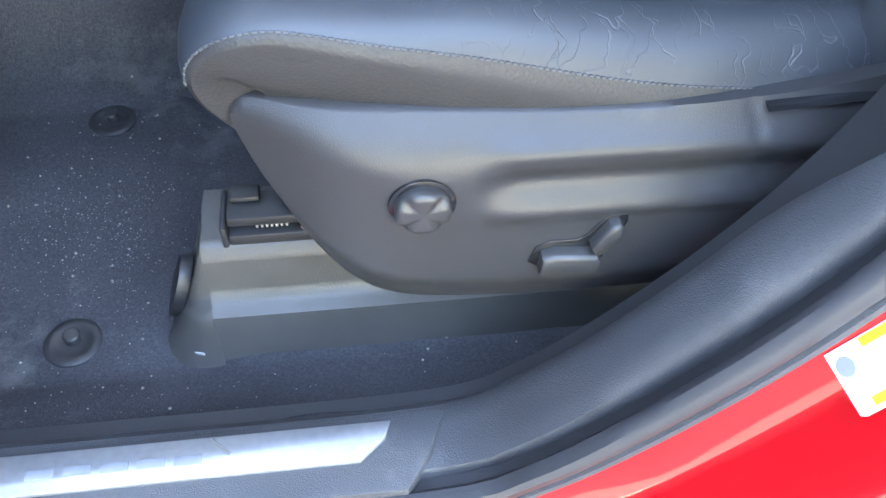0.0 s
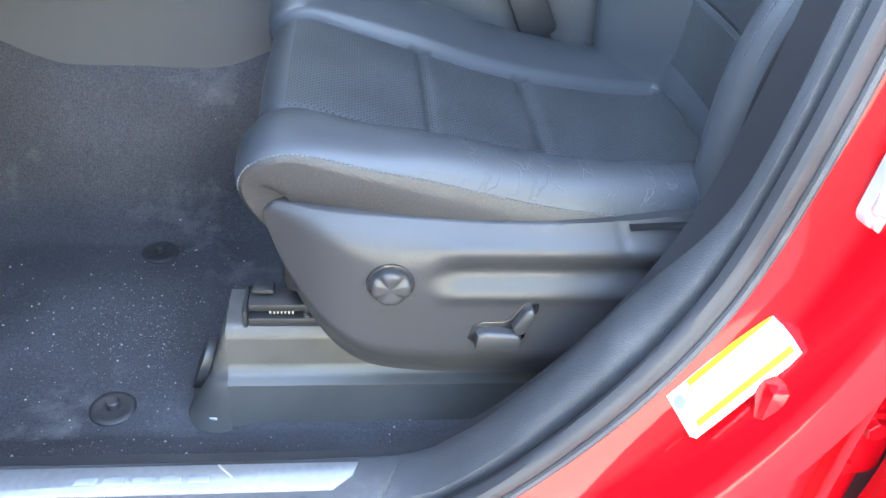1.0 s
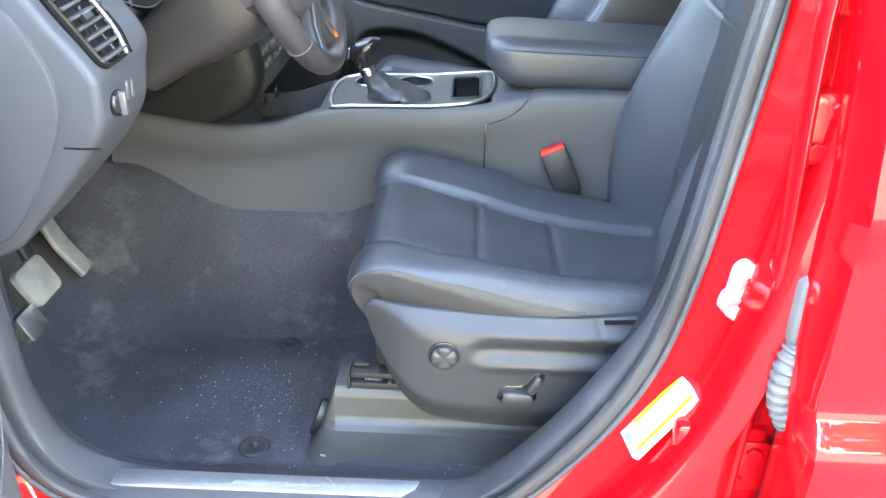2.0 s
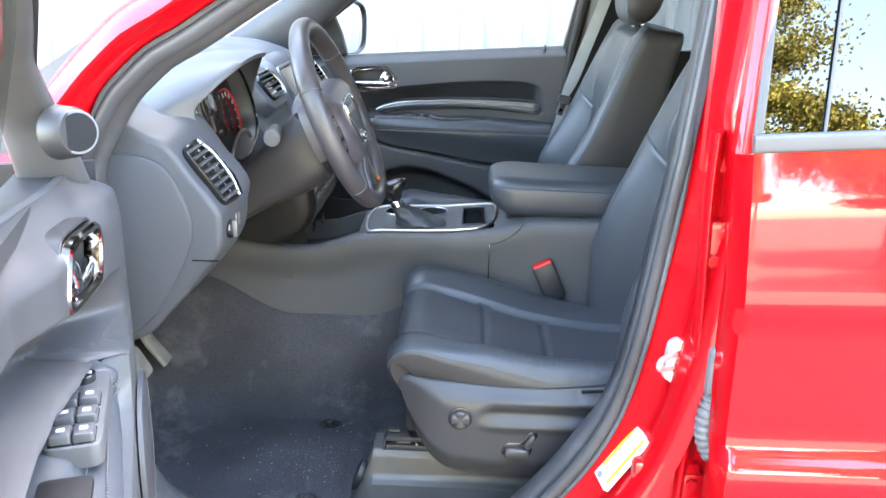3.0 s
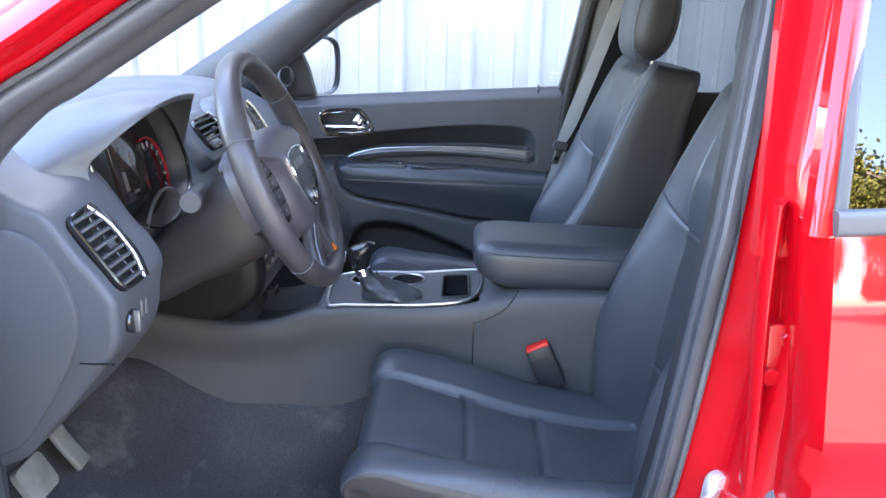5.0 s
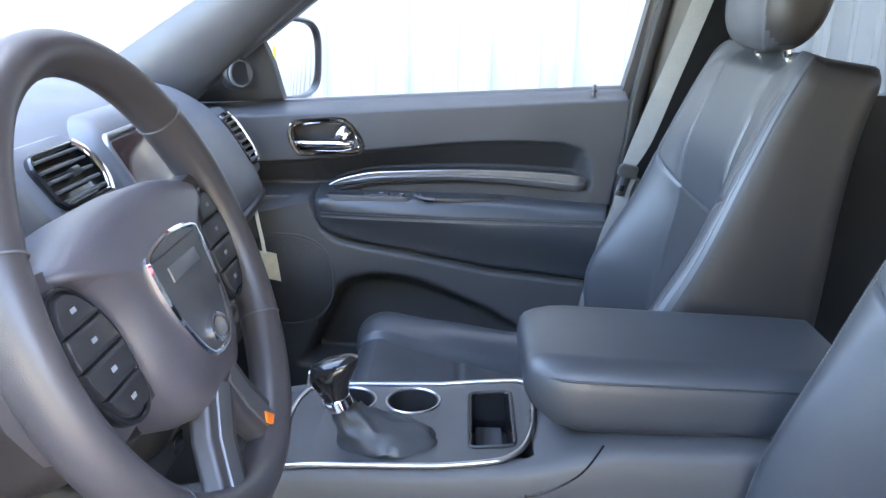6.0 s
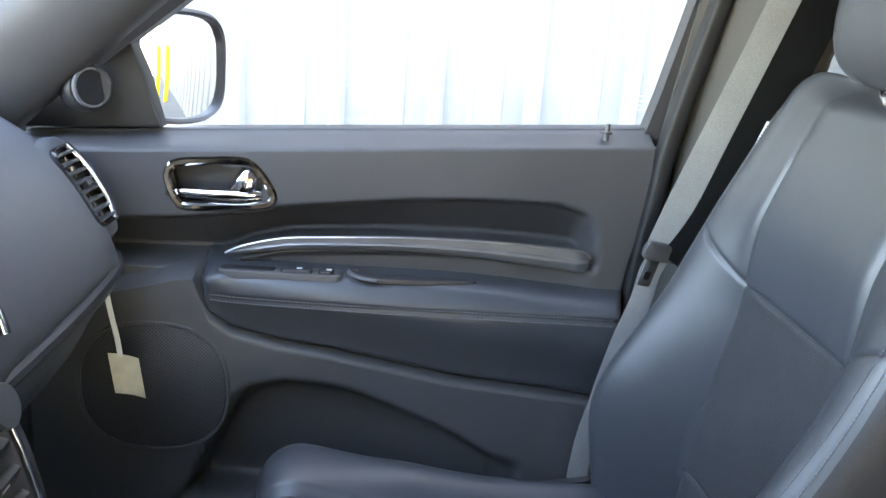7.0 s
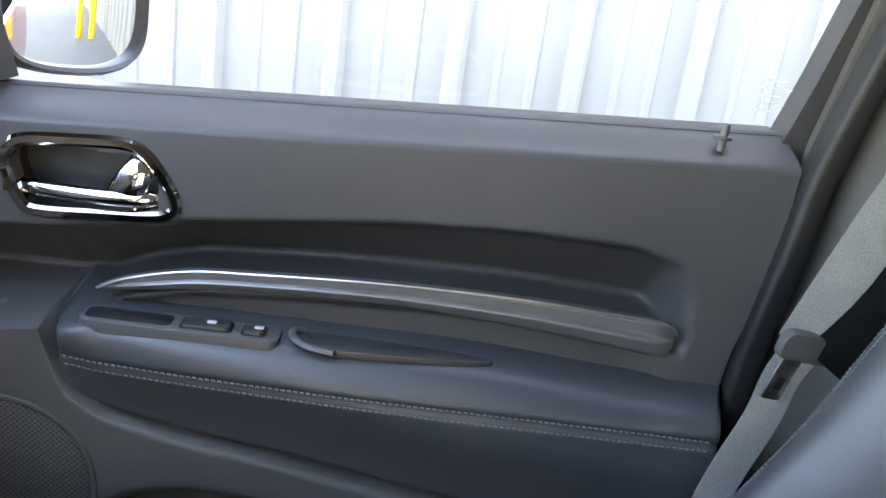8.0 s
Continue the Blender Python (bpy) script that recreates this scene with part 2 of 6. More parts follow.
M["mirror"] = mat("mirror_glass", (0.9, 0.91, 0.92), 0.01, metal=1.0)


# ---------- mesh helpers ----------
def obj(name, bm, material, parent=None, label="", smooth=True, angle=40):
    bmesh.ops.recalc_face_normals(bm, faces=bm.faces)
    me = bpy.data.meshes.new(name)
    bm.to_mesh(me)
    bm.free()
    for m_ in material if isinstance(material, (list, tuple)) else [material]:
        me.materials.append(m_)
    if smooth:
        me.polygons.foreach_set("use_smooth", [True] * len(me.polygons))
        me.set_sharp_from_angle(angle=radians(angle))
    ob = new(name, me)
    if parent:
        ob.parent = parent
    if label:
        ob["label"] = label
    return ob


def part(name, bm, material, parent, label="", smooth=True, angle=40):
    return obj(name, bm, material, parent, label, smooth, angle)


def thing(name, label, category, m=None, group="", kind=""):
    ob = new(name)
    if m is not None:
        ob.matrix_world = m
    ob.empty_display_size = 0.05
    return tagged(ob, label, category, group, kind)


def curve(pts, n, closed=False):
    """Points along a smooth curve through pts."""
    P = [Vector(p) for p in pts]
    k = len(P)
    out = []
    segs = k if closed else k - 1
    for i in range(n if closed else n + 1):
        f = i / n * segs
        a = min(int(f), segs - 1)
        u = f - a
        g = (lambda j: P[j % k]) if closed else (lambda j: P[min(max(j, 0), k - 1)])
        p0, p1, p2, p3 = g(a - 1), g(a), g(a + 1), g(a + 2)
        out.append(0.5 * (2 * p1 + (p2 - p0) * u + (2 * p0 - 5 * p1 + 4 * p2 - p3) * u * u + (3 * p1 - p0 - 3 * p2 + p3) * u ** 3))
    return out


def even(pts, n, closed=False):
    """The same curve with evenly spaced points."""
    d = curve(pts, 40 * len(pts), closed)
    if closed:
        d = d + [d[0]]
    s = [0.0]
    for a, b in zip(d, d[1:]):
        s.append(s[-1] + (b - a).length)
    out, j = [], 0
    for i in range(n if closed else n + 1):
        w = s[-1] * i / n
        while j < len(s) - 2 and s[j + 1] < w:
            j += 1
        out.append(d[j].lerp(d[j + 1], (w - s[j]) / max(s[j + 1] - s[j], 1e-9)))
    return out


def loft(rings, cap=True, closed=True, bm=None, loop=False):
    """Skin over rings of equally many points. closed: each ring is a loop; loop: the last ring meets the first."""
    bm = bm or bmesh.new()
    V = [[bm.verts.new(p) for p in r] for r in rings]
    n = len(rings[0])
    for a in range(len(V) if loop else len(V) - 1):
        b = (a + 1) % len(V)
        for j in range(n if closed else n - 1):
            k = (j + 1) % n
            bm.faces.new((V[a][j], V[a][k], V[b][k], V[b][j]))
    if cap and closed and not loop:
        bm.faces.new(V[0][::-1])
        bm.faces.new(V[-1])
    return bm


def box(size, at=(0, 0, 0), bevel=0.003, seg=2, rot=None, bm=None, taper=None):
    b = bmesh.new()
    bmesh.ops.create_cube(b, size=1)
    for v in b.verts:
        if taper and v.co.z > 0:
            v.co.x *= taper[0]
            v.co.y *= taper[1]
        v.co = Vector((v.co.x * size[0], v.co.y * size[1], v.co.z * size[2]))
    if bevel:
        bmesh.ops.bevel(b, geom=b.edges[:], offset=bevel, segments=seg, affect="EDGES", profile=0.5)
    m = Matrix.Translation(at) @ (rot.to_4x4() if rot else Matrix())
    bmesh.ops.transform(b, matrix=m, verts=b.verts)
    return join(bm, b)


def join(bm, b):
    if bm is None:
        return b
    tmp = bpy.data.meshes.new("tmp")
    b.to_mesh(tmp)
    b.free()
    bm.from_mesh(tmp)
    bpy.data.meshes.remove(tmp)
    return bm


def rod(a, b, r, n=14, bevel=True, r2=None, bm=None):
    """A round bar from a to b with eased ends."""
    a, b = Vector(a), Vector(b)
    r2 = r if r2 is None else r2
    w = (b - a).normalized()
    u = w.orthogonal().normalized()
    v = w.cross(u)
    L = (b - a).length
    e = min(r, r2, L / 2) * 0.25 if bevel else 0.0
    st = [(0, r - e), (e, r), (L - e, r2), (L, r2 - e)] if bevel else [(0, r), (L, r2)]
    rings = [[a + w * s + (u * math.cos(2 * math.pi * i / n) + v * math.sin(2 * math.pi * i / n)) * q for i in range(n)] for s, q in st]
    return loft(rings, bm=bm)


def sweep(path, profile, up=(0, 0, 1), closed=False, cap=True, bm=None, scales=None):
    """Carry a closed 2D profile (side, up) along a path."""
    P = [Vector(p) for p in path]
    up = Vector(up)
    rings = []
    k = len(P)
    for i, p in enumerate(P):
        t = (P[(i + 1) % k] - P[i - 1]) if closed else (P[min(i + 1, k - 1)] - P[max(i - 1, 0)])
        t.normalize()
        side = t.cross(up)
        side.normalize()
        u2 = side.cross(t)
        s = scales[i] if scales else 1.0
        rings.append([p + side * a * s + u2 * b * s for a, b in profile])
    return loft(rings, cap=cap and not closed, loop=closed, bm=bm)


def circle2(r, n=10, squash=1.0):
    return [(r * math.cos(2 * math.pi * i / n), r * squash * math.sin(2 * math.pi * i / n)) for i in range(n)]


def rrect(w, h, r, n=4):
    out = []
    for cx, cy, a0 in ((w / 2 - r, h / 2 - r, 0), (-w / 2 + r, h / 2 - r, 90), (-w / 2 + r, -h / 2 + r, 180), (w / 2 - r, -h / 2 + r, 270)):
        for i in range(n + 1):
            a = radians(a0 + 90 * i / n)
            out.append((cx + r * math.cos(a), cy + r * math.sin(a)))
    return out


def shrink(outline, d):
    """A 2D loop moved inwards by d."""
    n = len(outline)
    area = sum(outline[i][0] * outline[(i + 1) % n][1] - outline[(i + 1) % n][0] * outline[i][1] for i in range(n))
    sg = 1 if area > 0 else -1
    out = []
    for i in range(n):
        a, b = outline[i - 1], outline[(i + 1) % n]
        tx, ty = b[0] - a[0], b[1] - a[1]
        L = math.hypot(tx, ty) or 1
        out.append((outline[i][0] - sg * ty / L * d, outline[i][1] + sg * tx / L * d))
    return out


def slab(outline, w0, w1, place, ease=0.003, bm=None):
    """A plate with eased rims: 2D loop, depths w0 (back) to w1 (face), place(u, v, w) gives the point."""
    o2 = shrink(outline, ease)
    o3 = shrink(outline, ease * 0.3)
    sg = 1 if w1 > w0 else -1
    rings = [[place(u, v, w0) for u, v in outline], [place(u, v, w1 - sg * ease) for u, v in outline], [place(u, v, w1 - sg * ease * 0.3) for u, v in o3], [place(u, v, w1) for u, v in o2]]
    return loft(rings, bm=bm)


def ringplate(outline, width, w0, w1, place, ease=0.002, bm=None):
    """A raised frame of the given width round a 2D loop."""
    a, b = outline, shrink(outline, width)
    a1, b1 = shrink(outline, ease), shrink(outline, width - ease)
    sg = 1 if w1 > w0 else -1
    rings = [[place(u, v, w0) for u, v in a], [place(u, v, w1 - sg * ease) for u, v in a], [place(u, v, w1) for u, v in a1],
             [place(u, v, w1) for u, v in b1], [place(u, v, w1 - sg * ease) for u, v in b], [place(u, v, w0) for u, v in b]]
    return loft(rings, loop=True, bm=bm)


def sheet(fn, nu, nv, thick, bm=None):
    """A surface fn(a, b), a and b from 0 to 1, thickened by the vector thick."""
    th = Vector(thick)
    top = [[Vector(fn(i / nu, j / nv)) for j in range(nv + 1)] for i in range(nu + 1)]
    bm = bm or bmesh.new()
    A = [[bm.verts.new(p) for p in r] for r in top]
    B = [[bm.verts.new(p + th) for p in r] for r in top]
    for i in range(nu):
        for j in range(nv):
            bm.faces.new((A[i][j], A[i + 1][j], A[i + 1][j + 1], A[i][j + 1]))
            bm.faces.new((B[i][j], B[i][j + 1], B[i + 1][j + 1], B[i + 1][j]))
    for i in range(nu):
        bm.faces.new((A[i][0], B[i][0], B[i + 1][0], A[i + 1][0]))
        bm.faces.new((A[i][nv], A[i + 1][nv], B[i + 1][nv], B[i][nv]))
    for j in range(nv):
        bm.faces.new((A[0][j], A[0][j + 1], B[0][j + 1], B[0][j]))
        bm.faces.new((A[nu][j], B[nu][j], B[nu][j + 1], A[nu][j + 1]))
    return bm


def lerp_table(x, table):
    """Linear reading of a table of (x, value)."""
    if x <= table[0][0]:
        return table[0][1]
    for (a, p), (b, q) in zip(table, table[1:]):
        if x <= b:
            return p + (q - p) * (x - a) / (b - a)
    return table[-1][1]


def gauss(x, c, w):
    return math.exp(-((x - c) / w) ** 2)


def field(fn, us, vs, keep, thick, bm=None):
    """The cells of a grid surface fn(u, v) for which keep(u, v) holds, thickened by the vector thick."""
    bm = bm or bmesh.new()
    th = Vector(thick)
    top, low = {}, {}

    def vert(i, j):
        if (i, j) not in top:
            p = Vector(fn(us[i], vs[j]))
            top[i, j], low[i, j] = bm.verts.new(p), bm.verts.new(p + th)
        return i, j

    cells = {(i, j) for i in range(len(us) - 1) for j in range(len(vs) - 1) if keep((us[i] + us[i + 1]) / 2, (vs[j] + vs[j + 1]) / 2)}
    for i, j in cells:
        q = [vert(i, j), vert(i + 1, j), vert(i + 1, j + 1), vert(i, j + 1)]
        bm.faces.new([top[k] for k in q])
        bm.faces.new([low[k] for k in q[::-1]])
        for (a, b), near in (((q[0], q[1]), (i, j - 1)), ((q[1], q[2]), (i + 1, j)), ((q[2], q[3]), (i, j + 1)), ((q[3], q[0]), (i - 1, j))):
            if near not in cells:
                bm.faces.new((top[a], low[a], low[b], top[b]))
    return bm


def span(a, b, n):
    return [a + (b - a) * i / n for i in range(n + 1)]


def step(x, a, b):
    t = min(max((x - a) / (b - a), 0.0), 1.0)
    return t * t * (3 - 2 * t)


CY = 0.025  # the car's centre line

# ---------- ground, wall, trees ----------
bm = bmesh.new()
bmesh.ops.create_grid(bm, x_segments=40, y_segments=40, size=600)
tagged(obj("ground", bm, M["asphalt"], smooth=False), "worn grey-brown asphalt yard under the car", "ground", kind="structure")

# ribbed white steel wall beside the car
WALL_Y = 2.2


def rib(x):
    f = (x / 0.305) % 1.0
    d = 0.032 * step(f, 0.02, 0.07) * (1 - step(f, 0.15, 0.20))
    for c in (0.42, 0.72):
        d += 0.006 * step(f, c, c + 0.02) * (1 - step(f, c + 0.07, c + 0.09))
    return d


xs = sorted({round(k * 0.305 + o * 0.305, 4) for k in range(-30, 30) for o in (0, 0.02, 0.07, 0.15, 0.2, 0.42, 0.44, 0.49, 0.51, 0.72, 0.74, 0.79, 0.81)})
bm = field(lambda x, z: (x, WALL_Y - rib(x), z), xs, [0.0, 1.8, 3.6, 5.3], lambda u, v: True, (0, 0.06, 0))
tagged(obj("wall_east", bm, M["metalwall"], angle=20), "white ribbed steel wall of a building", "wall", kind="structure")


def tree(x, y, h, seed):
    rnd = random.Random(seed)
    t = thing("tree", "tall sunlit tree with thin yellow-green foliage", "tree", Matrix.Translation((x, y, 0)), group="trees across the yard")
    bm = bmesh.new()
    trunk = curve([(0, 0, 0), (0.2, 0.1, h * 0.3), (0.1, 0.3, h * 0.6), (0.3, 0.2, h * 0.9)], 10)
    sweep(trunk, circle2(0.25, 8), up=(0, 1, 0.01), bm=bm, scales=[1 - 0.08 * i for i in range(11)])
    tips = []
    for k in range(32):
        a, z = rnd.uniform(0, 6.28), h * rnd.uniform(0.15, 0.9)
        L = h * rnd.uniform(0.2, 0.4)
        base = Vector((0.15, 0.2, z))
        tip = base + Vector((math.cos(a) * L, math.sin(a) * L, L * rnd.uniform(0.2, 0.7)))
        rod(base, tip, 0.08, 6, False, 0.02, bm)
        tips += [base.lerp(tip, f) for f in (0.45, 0.65, 0.85, 1.0)]
    part("trunk", bm, M["bark"], t)
    verts, faces = [], []
    for tip in tips:
        wide = rnd.uniform(0.26, 0.5)
        for _ in range(880):
            p = tip + Vector((rnd.gauss(0, wide), rnd.gauss(0, wide), rnd.gauss(0, wide * 0.55)))
            u = Vector((rnd.uniform(-1, 1), rnd.uniform(-1, 1), rnd.uniform(-0.5, 1))).normalized() * 0.058
            v = u.orthogonal().normalized() * 0.036
            n = len(verts)
            verts += [p - u, p + v, p + u, p - v]
            faces.append((n, n + 1, n + 2, n + 3))
    me = bpy.data.meshes.new("crown")
    me.from_pydata(verts, [], faces)
    me.materials.append(M["leaf"])
    ob = new("crown", me)
    ob.parent = t
    return t


tree(8.5, -17, 8.2, 1)
tree(12.0, -18, 7.5, 2)
tree(4.2, -20, 12.0, 3)
tree(15.5, -17, 8.0, 5)
tree(10.4, -15, 6.5, 6)
tree(13.8, -16, 6.8, 7)
tree(-6, -20, 9.0, 4)
tree(0.5, -19, 7.5, 8)
tree(19, -19, 8.5, 10)


def bollard(x, y):
    b = thing("bollard", "yellow painted steel bollard with a domed top", "bollard", Matrix.Translation((x, y, 0)), group="bollards by the wall")
    part("post", loft([[(0.06 * s * math.cos(i * math.pi / 8), 0.06 * s * math.sin(i * math.pi / 8), z) for i in range(16)] for z, s in ((0, 1), (1.0, 1), (1.04, 0.9), (1.065, 0.6), (1.075, 0.2))]), M["bollard"], b)


bollard(5.0, 1.62)
bollard(5.0, 1.86)

# ---------- car body ----------
car = thing("car_body", "red painted car body with open driver doorway", "car")

# the doorway of the driver's side: x, z
DOOR = [(0.0, 0.425), (-0.25, 0.422), (-0.44, 0.428), (-0.535, 0.47), (-0.578, 0.56), (-0.588, 0.70), (-0.592, 0.85), (-0.600, 1.0), (-0.596, 1.09), (-0.572, 1.145), (-0.536, 1.206), (-0.515, 1.228),
        (-0.469, 1.269), (-0.423, 1.295), (-0.331, 1.354), (-0.241, 1.411), (-0.177, 1.451), (-0.08, 1.497), (0.08, 1.54), (0.25, 1.555), (0.335, 1.525), (0.350, 1.44), (0.337, 1.312), (0.318, 1.176), (0.304, 1.07),
        (0.290, 0.95), (0.273, 0.825), (0.247, 0.71), (0.200, 0.61), (0.135, 0.52), (0.07, 0.455)]
LOOP = even([(x, 0, z) for x, z in DOOR], 150, True)
N_LOOP = len(LOOP)


def outward(i):
    t = LOOP[(i + 1) % N_LOOP] - LOOP[i - 1]
    n = Vector((-t.z, 0, t.x)).normalized()
    mid = Vector((-0.12, 0, 1.0))
    return n if n.dot(LOOP[i] - mid) > 0 else -n


OUT = [outward(i) for i in range(N_LOOP)]


def band(stations, front=None):
    """A ring of body round the doorway; stations: (offset outwards, y), and front: those along the windshield pillar."""
    rings = []
    for i in range(N_LOOP):
        p, n = LOOP[i], OUT[i]
        wf = step(p.z, 1.08, 1.22) * step(-p.x, -0.12, 0.10)
        wb = step(p.x, 0.15, 0.26) * step(p.z, 0.60, 0.80)
        k = (0.12 + 0.88 * step(p.z, 0.44, 0.56)) * (1 + 0.6 * wf - 0.9 * wb)
        f = 1 - 0.5 * step(p.x, 0.22, 0.33) * step(p.z, 1.05, 1.25) - 0.5 * step(-p.x, 0.40, 0.50) * step(p.z, 1.02, 1.15) * (1 - wf)
        lean_in = 0.20 * max(0.0, p.z - 1.15) * step(p.x, 0.05, 0.30)
        ring = []
        for j, (o, y) in enumerate(stations):
            q = o * k if o < 0 else o * (f if o > 0.02 else 1)
            if front:
                q, y = q + (front[j][0] - q) * wf, y + (front[j][1] - y) * wf
            elif y > -0.712:
                y = -0.712 + (y + 0.712) * (1 - 0.7 * wb)
            ring.append((p.x + n.x * q, y + lean_in, p.z + n.z * q))
        rings.append(ring)
    return rings


red = [(0.014, -0.66), (0.016, -0.716), (0.030, -0.728), (0.062, -0.742), (0.068, -0.752), (0.072, -0.80), (0.080, -0.812), (0.108, -0.818), (0.118, -0.80), (0.122, -0.70), (0.08, -0.655)]
red_front = [(0.014, -0.66), (0.016, -0.716), (0.026, -0.732), (0.032, -0.748), (0.038, -0.752), (0.042, -0.772), (0.050, -0.780), (0.070, -0.768), (0.084, -0.748), (0.094, -0.71), (0.08, -0.655)]
part("door_frame", loft(band(red, red_front), cap=False, closed=True, loop=True), M["red"], car, "glossy red painted door frame", angle=50)
# inner trim and rubber seal round the doorway
seal = [(0.006, -0.645), (-0.004, -0.652), (-0.010, -0.668), (-0.012, -0.688), (-0.0095, -0.699), (-0.005, -0.7045), (0.002, -0.7065), (0.0125, -0.7065), (0.012, -0.66)]
part("doorway_trim", loft(band(seal), cap=False, loop=True), M["trim"], car, "dark grey plastic trim round the doorway")
lip = [(0.007 + 0.0115 * math.cos(a), -0.7275 + 0.0095 * math.sin(a)) for a in [2 * math.pi * k / 10 for k in range(10)]]
part("door_seal", loft(band(lip), cap=False, loop=True), M["rubber"], car, "grey rubber door seal")
gap = [(0.0115, -0.630), (0.0115, -0.722), (0.0175, -0.722), (0.0175, -0.630)]
part("seal_base", loft(band(gap, gap), cap=False, loop=True), M["darkplastic"], car)
bead = [(0.0205 + 0.0042 * math.cos(a), -0.7335 + 0.0042 * math.sin(a)) for a in [2 * math.pi * k / 8 for k in range(8)]]
part("seal_bead", loft(band(bead), cap=False, loop=True), M["trim"], car, "thin black outer bead of the door seal")

# rear door skin, outside
RD = [(1.165, -0.868), (1.10, -0.882), (1.0, -0.897), (0.972, -0.902), (0.955, -0.898), (0.93, -0.890), (0.85, -0.886), (0.765, -0.884), (0.742, -0.888), (0.725, -0.902), (0.70, -0.908), (0.55, -0.895), (0.42, -0.872)]
rear_door = thing("rear_car_door", "closed glossy red rear car door with dark privacy glass", "car door")


def rear_skin(a, b):
    z = RD[0][0] + (RD[-1][0] - RD[0][0]) * b
    y = lerp_table(-z, [(-q, w) for q, w in RD])
    x = 0.377 - 0.038 * (z - 0.73) + 0.95 * a
    e = 0.035 * gauss(a, 0, 0.009)
    return x, y + e, z + (0.024 + 0.066 * a) * (1 - b) ** 3


part("door_skin", sheet(rear_skin, 60, 60, (0.012, 0.06, 0)), M["red"], rear_door, angle=60)
bm = sweep([(0.372, -0.872, 1.199), (0.8, -0.872, 1.228), (1.33, -0.86, 1.265)], rrect(0.018, 0.025, 0.006), bm=None)
part("belt_moulding", bm, M["moulding"], rear_door, "satin grey window moulding", angle=50)
bm = sheet(lambda a, b: (0.386 + 0.93 * a + 0.03 * b * (1 - a), -0.862 + 0.128 * b, 1.195 + 0.05 * a + 0.46 * b), 4, 4, (0, 0.005, 0))
ob = part("window_pane", bm, M["privacy"], rear_door, "dark tinted glass reflecting trees and sky")
ob.visible_shadow = False
bm = sweep(curve([(0.378, -0.866, 1.20), (0.383, -0.848, 1.27), (0.393, -0.808, 1.38), (0.406, -0.770, 1.50), (0.421, -0.726, 1.64)], 16), rrect(0.013, 0.012, 0.004), up=(0, -1, 0.2))
part("window_frame", bm, M["rubber"], rear_door, "dark rubber edge of the window")
bm = sweep([(0.466, -0.866, 1.20), (0.494, -0.764, 1.57)], rrect(0.004, 0.004, 0.001), up=(0, -1, 0.2))
part("divider_bar", bm, M["moulding"], rear_door)
bm = box((0.95, 0.10, 0.75), (0.88, -0.78, 0.80), 0.02)
part("inner_panel", bm, M["darkplastic"], rear_door)

# hinge face between pillar and rear door
part("pillar_face", sheet(lambda a, b: (0.352 + 0.095 * a - 0.012 * step(b, 0.6, 0.95), -0.792 - 0.016 * gauss(a, 0.06, 0.09) + 0.016 * step(a, 0.10, 0.35) - 0.010 * gauss(b, 0.45, 0.06) * gauss(a, 0.25, 0.2), 0.30 + 0.90 * b), 30, 40, (0, 0.02, 0)), M["red"], car, "red hinge face behind the door pillar")

part("pillar_face", sheet(lambda a, b: (0.335 + 0.060 * a + 0.03 * b, -0.785 + 0.125 * b, 1.14 + 0.50 * b), 8, 10, (0, 0.02, 0)), M["red"], car)
part("frame_skin", sheet(lambda a, b: (0.352 + 0.048 * b + 0.026 * a, -0.868 + 0.125 * b - 0.005 * math.sin(math.pi * a), 1.185 + 0.46 * b), 10, 12, (0, 0.02, 0)), M["red"], rear_door, "glossy red door frame beside the glass")
part("pillar_foot", box((0.11, 0.03, 0.36), (0.340, -0.775, 0.475), 0.010), M["red"], car, "red foot of the door pillar")


def hinge(z):
    h = part("hinge", slab(rrect(0.05, 0.075, 0.012), 0.012, -0.004, lambda u, v, w: (u + 0.378, w - 0.790, v + z), 0.003), M["red"], car, "red painted steel door hinge")
    for dz in (-0.022, 0.022):
        part("bolt", rod((0.372 + 0.35 * dz, -0.792, z + dz), (0.372 + 0.35 * dz, -0.801, z + dz), 0.010, 6), M["red"], h)


hinge(1.03)
hinge(0.60)

# roof, floor pan and far body, which close the cabin
part("roof", sheet(lambda a, b: (-0.30 + 2.3 * a, CY - 0.70 + 1.40 * b, 1.60 + 0.10 * math.sin(math.pi * b) - 0.06 * (2 * a - 0.9) ** 2), 16, 12, (0, 0, 0.02)), M["red"], car)
tagged(obj("ceiling", sheet(lambda a, b: (-0.28 + 2.25 * a, CY - 0.68 + 1.36 * b, 1.565 + 0.09 * math.sin(math.pi * b) - 0.05 * (2 * a - 0.9) ** 2), 16, 12, (0, 0, 0.01)), M["headliner"]), "light grey fabric headliner", "ceiling", kind="structure")
part("hood", sheet(lambda a, b: (-2.0 + 1.02 * a, CY - 0.80 + 1.6 * b, 0.98 + 0.11 * a + 0.05 * math.sin(math.pi * b)), 10, 10, (0, 0, -0.02)), M["red"], car)
part("fender", sheet(lambda a, b: (-2.0 + 1.33 * a, CY - 0.80 - 0.11 * math.sin(math.pi * 0.5 * min(1, b * 2.2)), 1.0 + 0.13 * a - 0.62 * b), 10, 12, (0, 0.02, 0)), M["red"], car)
part("fender", sheet(lambda a, b: (-2.0 + 1.33 * a, CY + 0.80 + 0.11 * math.sin(math.pi * 0.5 * min(1, b * 2.2)), 1.0 + 0.13 * a - 0.62 * b), 10, 12, (0, -0.02, 0)), M["red"], car)
